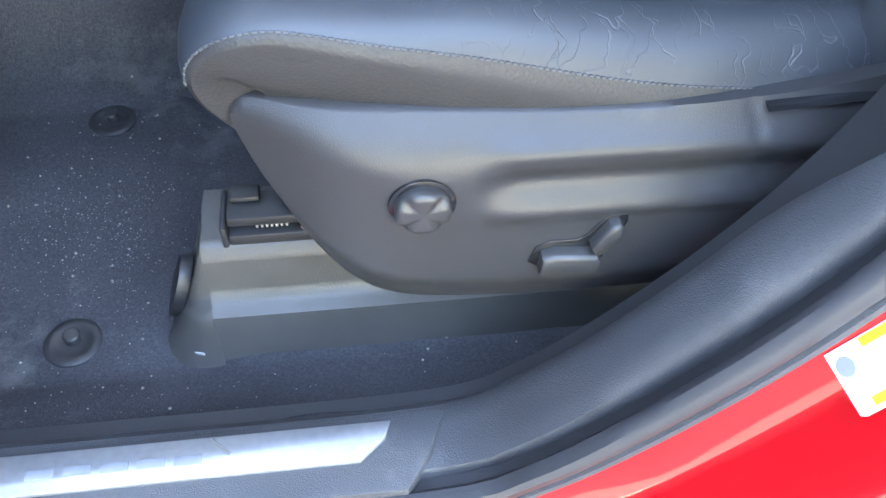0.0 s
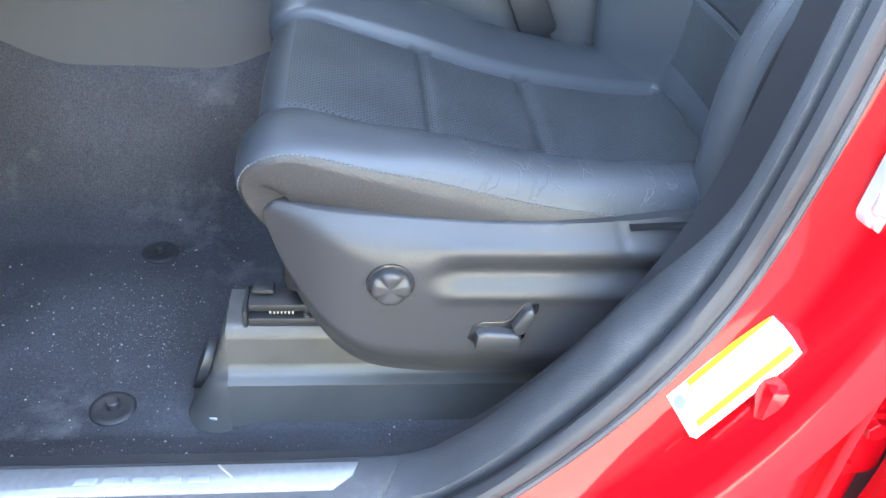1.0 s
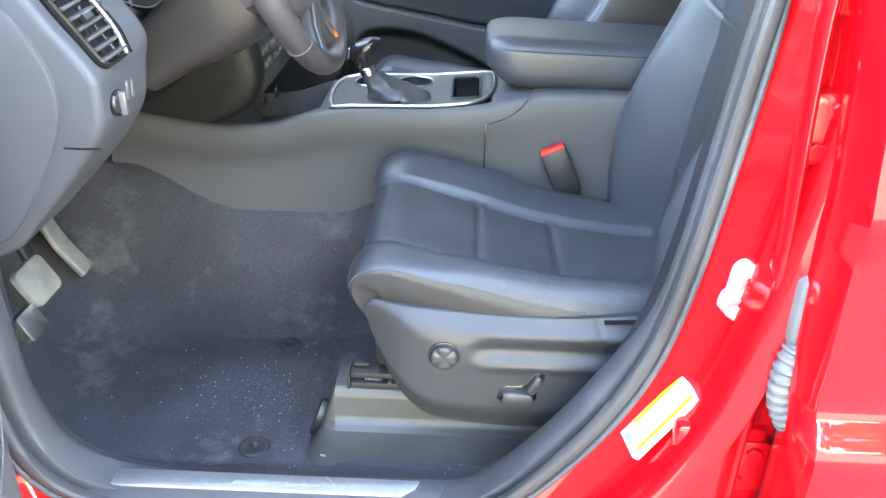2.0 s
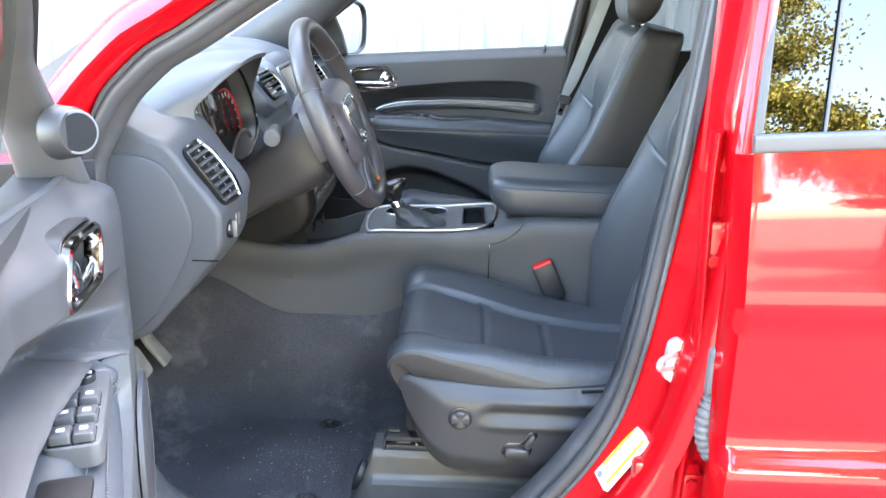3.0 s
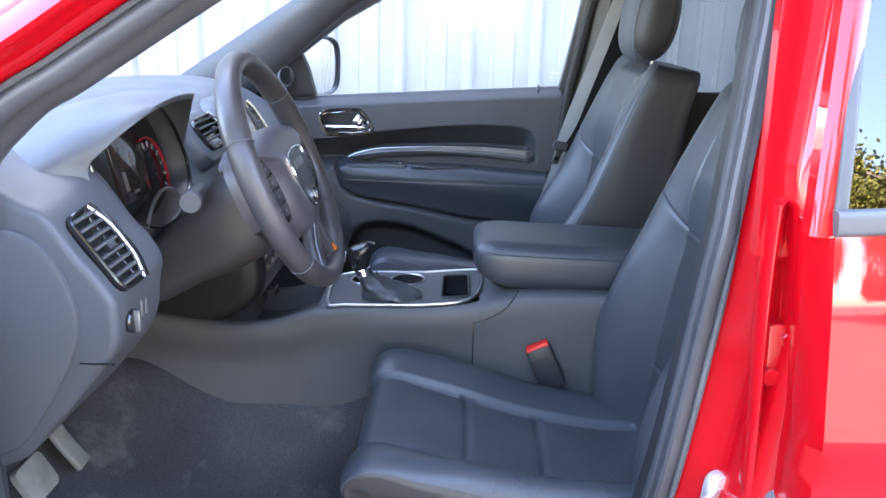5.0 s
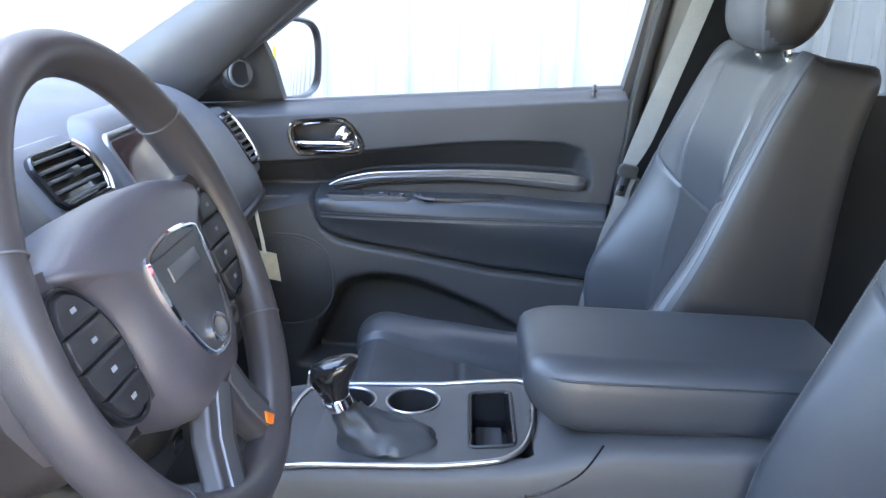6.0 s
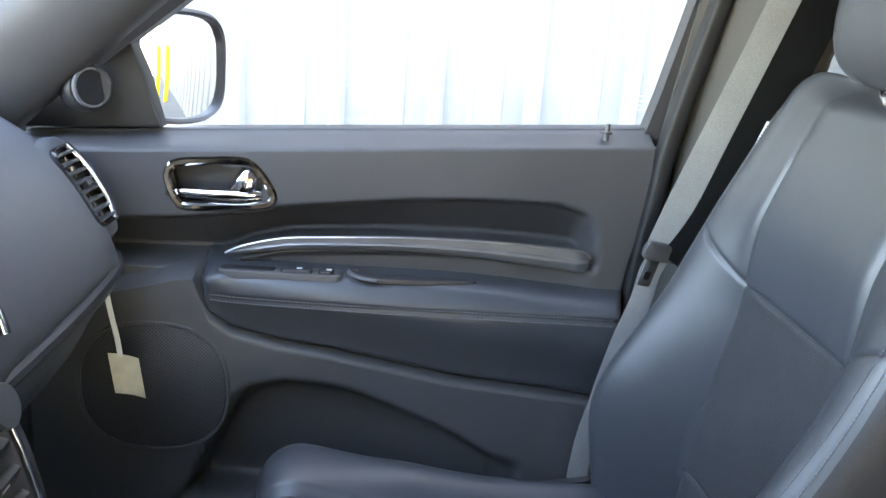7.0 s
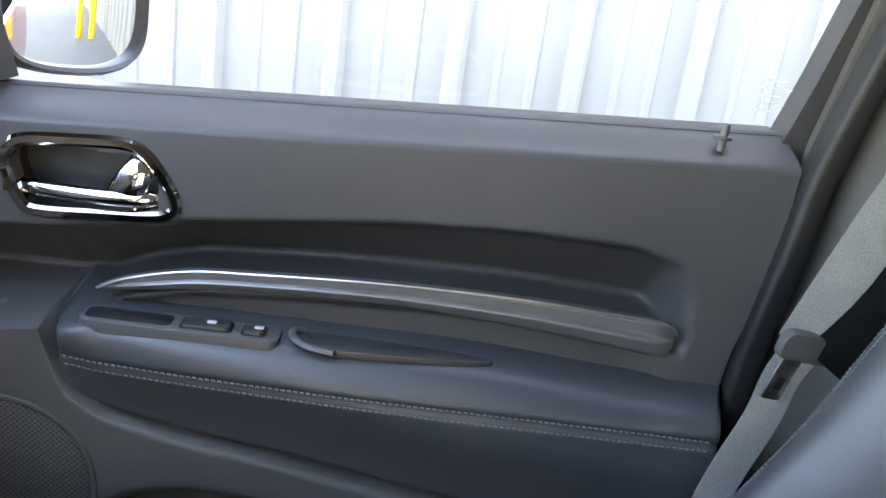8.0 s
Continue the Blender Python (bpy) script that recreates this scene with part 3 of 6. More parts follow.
part("sill_skin", sheet(lambda a, b: (-0.75 + 1.3 * a, -0.815 - 0.05 * math.sin(math.pi * b), 0.36 - 0.14 * b), 6, 6, (0, 0.05, 0)), M["red"], car)
part("firewall", box((0.04, 1.4, 0.8), (-1.12, CY, 0.72), 0.01), M["darkplastic"], car)
part("floor_pan", box((3.3, 1.5, 0.03), (0.45, CY, 0.27), 0.01), M["darkplastic"], car)
part("tailgate", box((0.06, 1.5, 1.2), (2.05, CY, 0.95), 0.03), M["darkplastic"], car)
bm = sheet(lambda a, b: (-1.02 + 0.76 * a, CY + (1.36 - 0.16 * a) * (b - 0.5), 1.125 + 0.435 * a + 0.04 * math.sin(math.pi * b) * (1 - a)), 10, 10, (-0.002, 0, 0.005))
ob = part("windshield", bm, M["glass"], car, "clear curved windshield glass")
ob.visible_shadow = False

# striker on the door pillar
st = thing("door_striker", "bare steel door striker bolted to the red pillar", "latch striker", Matrix.Translation((0.339, -0.748, 0.822)) @ pose(0, 0, 0, 0, 6, 12))
part("base_plate", slab(rrect(0.030, 0.074, 0.0145, 8), 0.006, -0.005, lambda u, v, w: (u, w, v), 0.002), M["zinc"], st)
part("loop", sweep(curve([(0.0, -0.002, 0.012), (-0.016, -0.016, 0.012), (-0.034, -0.026, 0.010), (-0.039, -0.030, 0.002), (-0.034, -0.026, -0.006), (-0.016, -0.016, -0.010), (0.0, -0.002, -0.012)], 24), circle2(0.0052, 8), up=(1, 0, 0.2)), M["zinc"], st)
for dz in (-0.028, 0.028):
    part("screw", rod((0, -0.004, dz), (0, -0.010, dz), 0.009, 12), M["zinc"], st)

# tyre placard on the pillar
plc = thing("tyre_placard", "white and yellow printed tyre placard on the red pillar", "sticker")
A, B, D_ = Vector((0.2475, -0.7285, 0.5845)), Vector((0.3125, -0.7285, 0.6795)), Vector((0.2535, -0.7675, 0.5795))
ex, ey = B - A, D_ - A
en = ex.cross(ey).normalized()
if en.y > 0:
    en = -en


def on_placard(u, v, w):
    return A + ex * u + ey * v + en * (w + 0.005 * (1 - v) + 0.004 * u)


def plate01(u0, u1, v0, v1, w0, w1):
    return loft([[on_placard(u, v, w) for u, v in ((u0, v0), (u1, v0), (u1, v1), (u0, v1))] for w in (w0, w1)])


PL = 0.013
part("label", plate01(0, 1, 0, 1, -0.010 + PL, PL), M["white"], plc)
part("yellow_bar", plate01(0.2, 0.98, 0.03, 0.17, PL, PL + 0.0006), M["yellow"], plc)
part("yellow_bar", plate01(0.1, 0.98, 0.83, 0.97, PL, PL + 0.0006), M["yellow"], plc)
part("tyre_symbol", loft([[on_placard(0.07 + 0.05 * math.cos(k * 0.524), 0.3 + 0.16 * math.sin(k * 0.524), w) for k in range(12)] for w in (PL, PL + 0.0006)]), M["printgrey"], plc)
for k in range(4):
    part("print_line", plate01(0.25, 0.25 + 0.6 - 0.1 * (k % 2), 0.27 + 0.14 * k, 0.31 + 0.14 * k, PL, PL + 0.0005), M["silverprint"], plc)

# wiring boot between pillar and rear door
M["boot"] = mat("grey_boot_rubber", (0.12, 0.12, 0.12), 0.55, bump=(200, 0.0004, "noise"), blotch=(20, 0.15))
wb = thing("wiring_boot", "grey ribbed rubber wiring boot at the door hinge", "wiring boot")
part("boot_cover", slab(rrect(0.034, 0.085, 0.012), 0.0, -0.02, lambda u, v, w: (0.388 + u, -0.81 + w, 0.838 + v), 0.004), M["boot"], wb)
pth = curve([(0.385, -0.825, 0.80), (0.376, -0.83, 0.77), (0.378, -0.83, 0.73), (0.392, -0.83, 0.70)], 40)
part("bellows", sweep(pth, circle2(0.016, 10), up=(0, 1, 0), scales=[1.0 if k % 4 < 2 else 0.8 for k in range(41)]), M["boot"], wb)

# ---------- carpet ----------


def floor_z(x, y):
    z = 0.352
    z += 0.072 * min(max((-0.555 - y) / 0.108, 0.0), 1.0)
    z += 0.25 * step(y, -0.185, -0.105) * (1 - step(y, 0.165, 0.29))
    z += 0.085 * step(-x, 0.42, 0.64) * step(y, -0.24, -0.115) * (1 - step(y, 0.165, 0.29))
    z += 0.30 * step(-x, 0.66, 1.05) + 0.25 * step(-x, 0.72, 1.1) * step(y, -0.3, -0.1)
    z += 0.016 * gauss(x, -0.235 - 0.05 * (y + 0.3), 0.022) * step(y, -0.52, -0.45) * (1 - step(y, -0.2, -0.12))
    z += 0.03 * step(x, -0.22, -0.12) * step(y, -0.60, -0.50)
    z += 0.004 * noise.noise((x * 9, y * 9, 0)) + 0.002 * noise.noise((x * 30, y * 30, 3))
    return min(z, 0.90)


bm = field(lambda x, y: (x, y, floor_z(x, y)), span(-1.1, 0.5, 120), span(-0.668, 0.70, 110), lambda u, v: True, (0, 0, -0.03))
bm = field(lambda x, y: (x, y, floor_z(0.5, y)), span(0.5, 2.0, 6), span(-0.668, 0.70, 60), lambda u, v: True, (0, 0, -0.03), bm)
tagged(obj("floor", bm, M["carpet"], angle=60), "worn black carpet with pale dust in the footwell", "floor", kind="structure")
rnd = random.Random(7)
verts, faces = [], []
for _ in range(420):
    if rnd.random() < 0.5:
        x, y = rnd.gauss(-0.33, 0.10), rnd.gauss(-0.36, 0.09)
    else:
        x, y = rnd.uniform(-0.62, 0.18), rnd.uniform(-0.64, -0.18)
    if y < -0.655:
        continue
    s = 0.0005 + 0.0015 * rnd.random() ** 3
    z = floor_z(x, y) + 0.001
    n = len(verts)
    verts += [(x - s, y, z), (x, y - s, z), (x + s, y, z), (x, y + s, z), (x, y, z + 1.3 * s)]
    faces += [(n, n + 1, n + 4), (n + 1, n + 2, n + 4), (n + 2, n + 3, n + 4), (n + 3, n, n + 4)]
for _ in range(900):
    k = rnd.random()
    if k < 0.55:
        x, y = rnd.gauss(-0.325, 0.05), rnd.gauss(-0.375, 0.045)
    elif k < 0.8:
        x, y = rnd.gauss(-0.40, 0.16), rnd.gauss(-0.60, 0.03)
    else:
        x, y = rnd.gauss(-0.27, 0.02), rnd.gauss(-0.40, 0.10)
    if y < -0.655:
        continue
    r_ = 0.0003 + 0.0006 * rnd.random() ** 2
    z = floor_z(x, y) + 0.001
    n = len(verts)
    verts += [(x - r_, y, z), (x, y - r_, z), (x + r_, y, z), (x, y + r_, z), (x, y, z + r_)]
    faces += [(n, n + 1, n + 4), (n + 1, n + 2, n + 4), (n + 2, n + 3, n + 4), (n + 3, n, n + 4)]
me = bpy.data.meshes.new("sand_grains")
me.from_pydata(verts, [], faces)
me.materials.append(M["dust"])
tagged(new("sand_grains", me), "pale sand grains scattered on the carpet", "sand", kind="stuff")


def mat_clip(x, y):
    c = thing("mat_clip", "black plastic floor mat clip with a centre stud", "mat clip", Matrix.Translation((x, y, floor_z(x, y) + 0.001)), group="floor mat clips")
    prof = [(0.026, -0.004), (0.0265, 0.0015), (0.0245, 0.003), (0.018, 0.003), (0.016, 0.0018), (0.009, 0.0018), (0.002, 0.002)]
    part("washer", loft([[(r * math.cos(k * 0.2618), r * math.sin(k * 0.2618), z) for k in range(24)] for r, z in prof]), M["darkplastic"], c)
    part("stud", rod((0, 0.003, 0.0), (0, 0.003, 0.011), 0.008, 14), M["shield"], c)


mat_clip(-0.314, -0.209)
mat_clip(-0.313, -0.513)

# ---------- sill plate ----------
sill = thing("sill_plate", "dark sill cover with a brushed aluminium tread plate", "sill plate")
part("cover", slab([(-0.56, -0.665), (0.015, -0.655), (0.0, -0.695), (-0.02, -0.722), (-0.56, -0.722)], 0.40, 0.432, lambda u, v, w: (u, v, w), 0.004), M["trim"], sill)
part("tread_plate", slab([(-0.47, -0.6655), (-0.029, -0.6655), (-0.034, -0.680), (-0.054, -0.697), (-0.47, -0.699)], 0.43, 0.436, lambda u, v, w: (u, v, w), 0.0015), M["alu"], sill, "brushed aluminium tread plate")
for k in range(5):
    u = -0.297 + 0.0265 * k
    part("plain_mark", slab([(u, -0.687), (u + 0.02, -0.687), (u + 0.02, -0.679), (u, -0.679)], 0.435, 0.4366, lambda a, b, w: (a, b, w), 0.0004), M["printgrey"], sill, "plain grey mark")
part("press_line", sweep([(-0.165, -0.667, 0.4362), (-0.158, -0.674, 0.4362), (-0.150, -0.682, 0.4362)], circle2(0.0012, 6)), M["satin"], sill)


# ---------- seats ----------
def padded(profile, cross, wide, lift, groove, zone, marks, bend=lambda s, w: 0.0, ns=54, nc=84, ends=(0.6, 0.6), mid=-0.04, rear=lambda s: 1.0, crest=0.0):
    """Upholstery: a closed cross-section (w, n) carried along a profile (x, z). wide(s), lift(s) scale it; groove(s, w, n) sinks seams;
    zone(s, w, n) picks the material, with its borders at the widths in marks; bend(s, w) moves cross lines along the profile."""
    fine = even([(x, 0, z) for x, z in profile], 400)
    Q = [(q.x, q.z) for q in even([(w, 0, n) for w, n in cross], nc, True)]
    for mk in marks:
        for sg in (-1, 1):
            near = min((k for k in range(nc) if Q[k][1] > -0.02), key=lambda k: abs(Q[k][0] - sg * mk))
            Q[near] = (sg * mk, Q[near][1])

    def at(s):
        f = min(max(s, 0.0), 1.0) * 400
        a = min(int(f), 399)
        t = fine[min(a + 2, 400)] - fine[max(a - 1, 0)]
        return fine[a].lerp(fine[a + 1], f - a), Vector((-t.z, 0, t.x)).normalized()

    rings = []
    for i in range(ns + 1):
        s = i / ns
        lo, hi = min(s / 0.045, 1.0), min((1 - s) / 0.06, 1.0)
        k = (ends[0] + (1 - ends[0]) * math.sqrt(1 - (1 - lo) ** 2)) * (ends[1] + (1 - ends[1]) * math.sqrt(1 - (1 - hi) ** 2))
        ring = []
        for qw, qn in Q:
            s2 = s + (bend(s, qw) if qn > -0.03 else 0.0)
            c, N = at(s2)
            w = qw * wide(s2) * k
            n = qn * (lift(s2, qw) if qn > 0 else rear(s))
            n = mid + (n - mid) * k - groove(s, qw, qn)
            ring.append(c + N * n + Vector((0, w, crest * max(0.0, -n) * step(s, 0.72, 1.0))))
        rings.append(ring)
    bm = loft(rings)
    bm.faces.ensure_lookup_table()

    def on(s, qw, proud):
        """A point of the upholstery's front at s along and qw across, and that much above it."""
        a = min(max(s, 0.0), 1.0) * ns
        i = min(int(a), ns - 1)
        front = [j for j in range(nc) if Q[j][1] > -0.015]
        j = min(front, key=lambda j: abs(Q[j][0] - qw))
        p = Vector(rings[i][j]).lerp(Vector(rings[i + 1][j]), a - i)
        along = Vector(rings[i + 1][j]) - Vector(rings[i][j])
        across = Vector(rings[i][(j + 1) % nc]) - Vector(rings[i][j - 1])
        out = across.cross(along).normalized()
        c, N = at(s)
        out = out if out.dot(N) > 0 else -out
        return p + out * proud

    f = 0
    for a in range(ns):
        for j in range(nc):
            k = (j + 1) % nc
            bm.faces[f].material_index = zone((a + 0.5) / ns, (Q[j][0] + Q[k][0]) / 2, (Q[j][1] + Q[k][1]) / 2)
            f += 1
    return bm, on


def stitches(path, parent, side=(0, 1, 0), gap=0.0042, r=0.0007):
    """A row of stitches along a line on the upholstery."""
    L = sum((b - a).length for a, b in zip(path, path[1:]))
    P = even(path, max(int(L / gap), 4))
    bm = bmesh.new()
    for a, b in zip(P[::1], P[1::1]):
        c, d = a.lerp(b, 0.15), a.lerp(b, 0.8)
        rod(c, d, r, 5, False, bm=bm)
    ob = part("stitching", bm, M["stitch"], parent, "grey stitched seam")
    ob["kind"] = "stuff"
    return ob


CUSH = [(-0.058, 0.585), (-0.104, 0.630), (-0.131, 0.680), (-0.128, 0.714), (-0.092, 0.730), (-0.03, 0.714), (0.05, 0.690), (0.13, 0.667), (0.20, 0.654), (0.30, 0.643), (0.385, 0.642)]
CUSH_X = [(0, 0.0), (0.117, -0.002), (0.132, 0.008), (0.160, 0.026), (0.190, 0.033), (0.214, 0.026), (0.228, 0.008), (0.2285, 0.002), (0.2265, -0.013), (0.219, -0.038), (0.195, -0.072), (0.15, -0.09)]
BACK = [(0.375, 0.64), (0.385, 0.72), (0.396, 0.82), (0.411, 0.94), (0.433, 1.06), (0.461, 1.16), (0.490, 1.235), (0.508, 1.272)]
BACK_X = [(0, 0.0), (0.06, 0.001), (0.118, 0.007), (0.136, 0.024), (0.165, 0.066), (0.192, 0.090), (0.215, 0.088), (0.232, 0.064), (0.240, 0.02), (0.242, -0.04), (0.238, -0.09), (0.205, -0.118), (0.10, -0.125)]


def closed_cross(half):
    """Both halves of a symmetric cross-section, front centre first, with the back centre in the middle."""
    back_n = half[-1][1]
    return half + [(0.0, back_n)] + [(-w, n) for w, n in half[:0:-1]]


def seat(name, label, m, s, details):
    """A leather car seat; local y points outboard times s."""
    t = thing(name, label, "car seat", m, group="front seats")
    seams = (0.50, 0.695)

    def groove(s_, w, n):
        g = 0.007 * gauss(abs(w), 0.119, 0.005) * (1 if 0.2 < s_ < 0.97 and n > -0.02 else 0)
        if abs(w) < 0.118 and n > -0.02:
            g += 0.006 * sum(gauss(s_, c, 0.008) for c in seams)
        g += 0.003 * gauss(n, 0.005, 0.003) * (1 if abs(w) > 0.2 else 0)
        return g

    def zone(s_, w, n):
        if details and w * s > 0.128 and n > 0.0125 and s_ > 0.02:
            return 3
        if n < 0.0125 and abs(w) > 0.2 or n < -0.03:
            return 2
        return 1 if abs(w) < 0.119 and s_ > 0.27 else 0

    drop, fwd = (0.0, 0.0) if details else (0.013, 0.03)
    bm, on_cushion = padded([(x - fwd * (1 - step(x, 0.0, 0.3)), z - drop) for x, z in CUSH], closed_cross(CUSH_X), lambda q: 0.82 + 0.18 * step(q, 0, 0.28), lambda q, w: 0.25 + 0.75 * step(q, 0.15, 0.5) + (lerp_table(q, [(0.4, 0), (0.47, 0.2), (0.6, 0.5), (0.71, 0.72), (0.86, 1.0), (1.0, 1.0)]) if w * s > 0 else -0.3 * step(q, 0.5, 0.9)), groove, zone, (0.119,), ns=110, nc=150, ends=(0.8, 0.9))
    part("cushion", bm, [M["leather"], M["suede"], M["sidecloth"], M["creased"]], t, "black leather cushion with perforated insert", angle=70)

    def bgroove(s_, w, n):
        g = 0.0045 * gauss(abs(w), 0.124, 0.0035) * step(s_, 0.03, 0.08) * (1 - step(s_, 0.80, 0.93)) * (n > -0.02)
        if n > -0.02:
            g += 0.0034 * gauss(s_, 0.595, 0.0045) * (1 if abs(w) < 0.216 else 0)
            g += 0.004 * gauss(s_, 0.20, 0.005) * (1 if abs(w) < 0.122 else 0)
            g += 0.003 * gauss(abs(w), 0.226, 0.003)
            g -= 0.024 * step(s_, 0.52, 0.74) * (1 - step(abs(w), 0.10, 0.19)) * (1 - step(s_, 0.93, 1.0))
        return g

    def bzone(s_, w, n):
        if n < 0.078 and abs(w) > 0.2225 or n < -0.02:
            return 2
        return 1 if abs(w) < 0.124 and 0.06 < s_ < 0.595 else 0

    rise = [(0.0, 0.9), (0.12, 1.08), (0.28, 1.15), (0.40, 0.96), (0.51, 0.72), (0.60, 0.58), (0.70, 0.46), (0.80, 0.37), (1.0, 0.28)]

    def lift(q, w):
        return (1.0 if details else 1.0 + 0.20 * gauss(q, 0.28, 0.16)) * sum(lerp_table(q + d, rise) for d in (-0.06, -0.03, 0, 0.03, 0.06)) / 5

    def chevron(q, w):
        return 0.75 * (min(max(abs(w), 0.120), 0.215) - 0.120) * step(q, 0.3, 0.5) * (1 - step(q, 0.7, 0.95))

    bm, on_back = padded(BACK, closed_cross(BACK_X), lambda q: 1.0 - 0.07 * step(q, 0.55, 1.0), lift, bgroove, bzone, (0.124, 0.226), chevron, ns=220, nc=220, ends=(0.95, 0.84), rear=lambda q: 1.2 - 0.34 * step(q, 0.35, 1.0), crest=0.34)
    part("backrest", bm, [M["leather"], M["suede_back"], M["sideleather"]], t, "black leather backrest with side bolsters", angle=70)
    rings = []
    for k in range(41):
        q = k / 40
        e = abs(2 * q - 1)
        f = max(1 - e ** 4.6, 0.0) ** 0.40
        fx = max(1 - e ** 2.4, 0.0) ** 0.5
        ring = []
        for j in range(64):
            a = 2 * math.pi * j / 64
            c, d = math.cos(a), math.sin(a)
            px_, py_ = math.copysign(abs(c) ** 0.68, c), math.copysign(abs(d) ** 0.60, d)
            ring.append((0.500 + 0.022 * (q - 0.5) + px_ * (0.050 if px_ < 0 else 0.062) * max(fx, 0.02) - 0.004 * gauss(abs(py_), 0.80, 0.05), py_ * 0.132 * max(f, 0.02) * (0.94 + 0.06 * q), 1.268 + 0.205 * q))
        rings.append(ring)
    bm = loft(rings)
    bm.normal_update()
    for fc in bm.faces:
        fc.material_index = 0 if abs(fc.calc_center_median().y) < 0.098 and fc.calc_center_median().x < 0.5 else 1
    part("headrest", bm, [M["leather"], M["sideleather"]], t, "black leather headrest", angle=70)
    for w in (-0.065, 0.065):
        part("headrest_post", rod((0.512, w, 1.24), (0.490, w, 1.33), 0.0065, 12), M["chrome"], t, "chrome post")
        part("post_collar", rod((0.516, w, 1.252), (0.512, w, 1.270), 0.013, 14), M["darkplastic"], t)
    # stitched seams
    stitches([on_cushion(q, s * 0.2235, 0.0006) for q in span(0.20, 0.94, 60)], t, r=0.0009)
    # seams of the backrest: twin rows along the bolster edges and a piping round the back panel
    for sg in (-1, 1):
        for w in (0.2140, 0.2215):
            stitches([on_back(q, sg * w, 0.0003) for q in span(0.28, 0.90, 60)], t, r=0.0008)
        pts = [(0.533, 1.140), (0.520, 1.105), (0.500, 1.05), (0.478, 0.98), (0.462, 0.90), (0.452, 0.80)]
        part("back_piping", sweep(curve([(x, sg * (0.2395 - 0.013 * step(z, 1.0, 1.16)), z) for x, z in pts], 30), circle2(0.0022, 6), up=(0, 1, 0)), M["shield"], t, "thin grey piping")
    # base frame under the cushion
    part("seat_frame", box((0.40, 0.36, 0.05), (0.11, 0, 0.565), 0.01), M["darkplastic"], t)
    part("seat_pan", box((0.30, 0.34, 0.16), (0.16, 0, 0.46), 0.02), M["darkplastic"], t)
    if details:
        seat_controls(t, s)
    else:
        part("side_shield", shield_mesh(s, False), M["shield"], t, "dark plastic seat side shield")
        for w in (-0.19, 0.19):
            part("seat_rail", box((0.42, 0.045, 0.13), (0.08, w, 0.43), 0.012), M["shield"], t)
    return t


SHIELD_TOP = [(-0.118, 0.668), (-0.108, 0.680), (-0.06, 0.679), (0.03, 0.673), (0.10, 0.671), (0.20, 0.675), (0.30, 0.690), (0.40, 0.73)]
SHIELD_LOW = [(-0.118, 0.662), (-0.104, 0.605), (-0.080, 0.552), (-0.045, 0.510), (0.0, 0.490), (0.09, 0.481), (0.20, 0.482), (0.30, 0.50), (0.40, 0.53)]


def shield_mesh(s, fine):
    """The plastic side cover of a seat; it stands out from the cushion and is pressed in at the top rear."""
    top, low = curve([(x, 0, z) for x, z in SHIELD_TOP], 200), curve([(x, 0, z) for x, z in SHIELD_LOW], 200)
    tt = [(p.x, p.z) for p in top]
    tl = [(p.x, p.z) for p in low]

    def fn(u, v):
        x = -0.117 + 0.506 * u
        zt, zl = lerp_table(x, tt), lerp_table(x, tl)
        z = zt + (zl - zt) * v
        w = 0.252
        ft, ff = 1 - step(v, -0.10, 0.34), 1 - step(u, -0.05, 0.30)
        w -= math.hypot((0.034 - 0.010 * step(x, 0.0, 0.2)) * ft ** 2.2, 0.044 * ff ** 2.4)
        w -= 0.018 * step(v, 0.74, 1.04)
        r = 0.7 * step(u, 0.28, 0.37)
        zc = 0.650
        w += 0.005 * r * gauss(z, zc, 0.008) - 0.011 * r * gauss(z, zc - 0.026, 0.012) + 0.005 * r * gauss(z, zc - 0.050, 0.009)
        w -= 0.0015 * gauss(x, 0.218 + 0.35 * (0.66 - z), 0.0025) * (1 if z > 0.58 else 0)
        return x, s * w, z

    return sheet(fn, 110 if fine else 40, 80 if fine else 24, (0.004, -s * 0.012, 0))


M["knob"] = mat("switch_plastic", (0.034, 0.033, 0.033), 0.34, spec=0.5, bump=(900, 0.0002, "voronoi"), blotch=(30, 0.15))


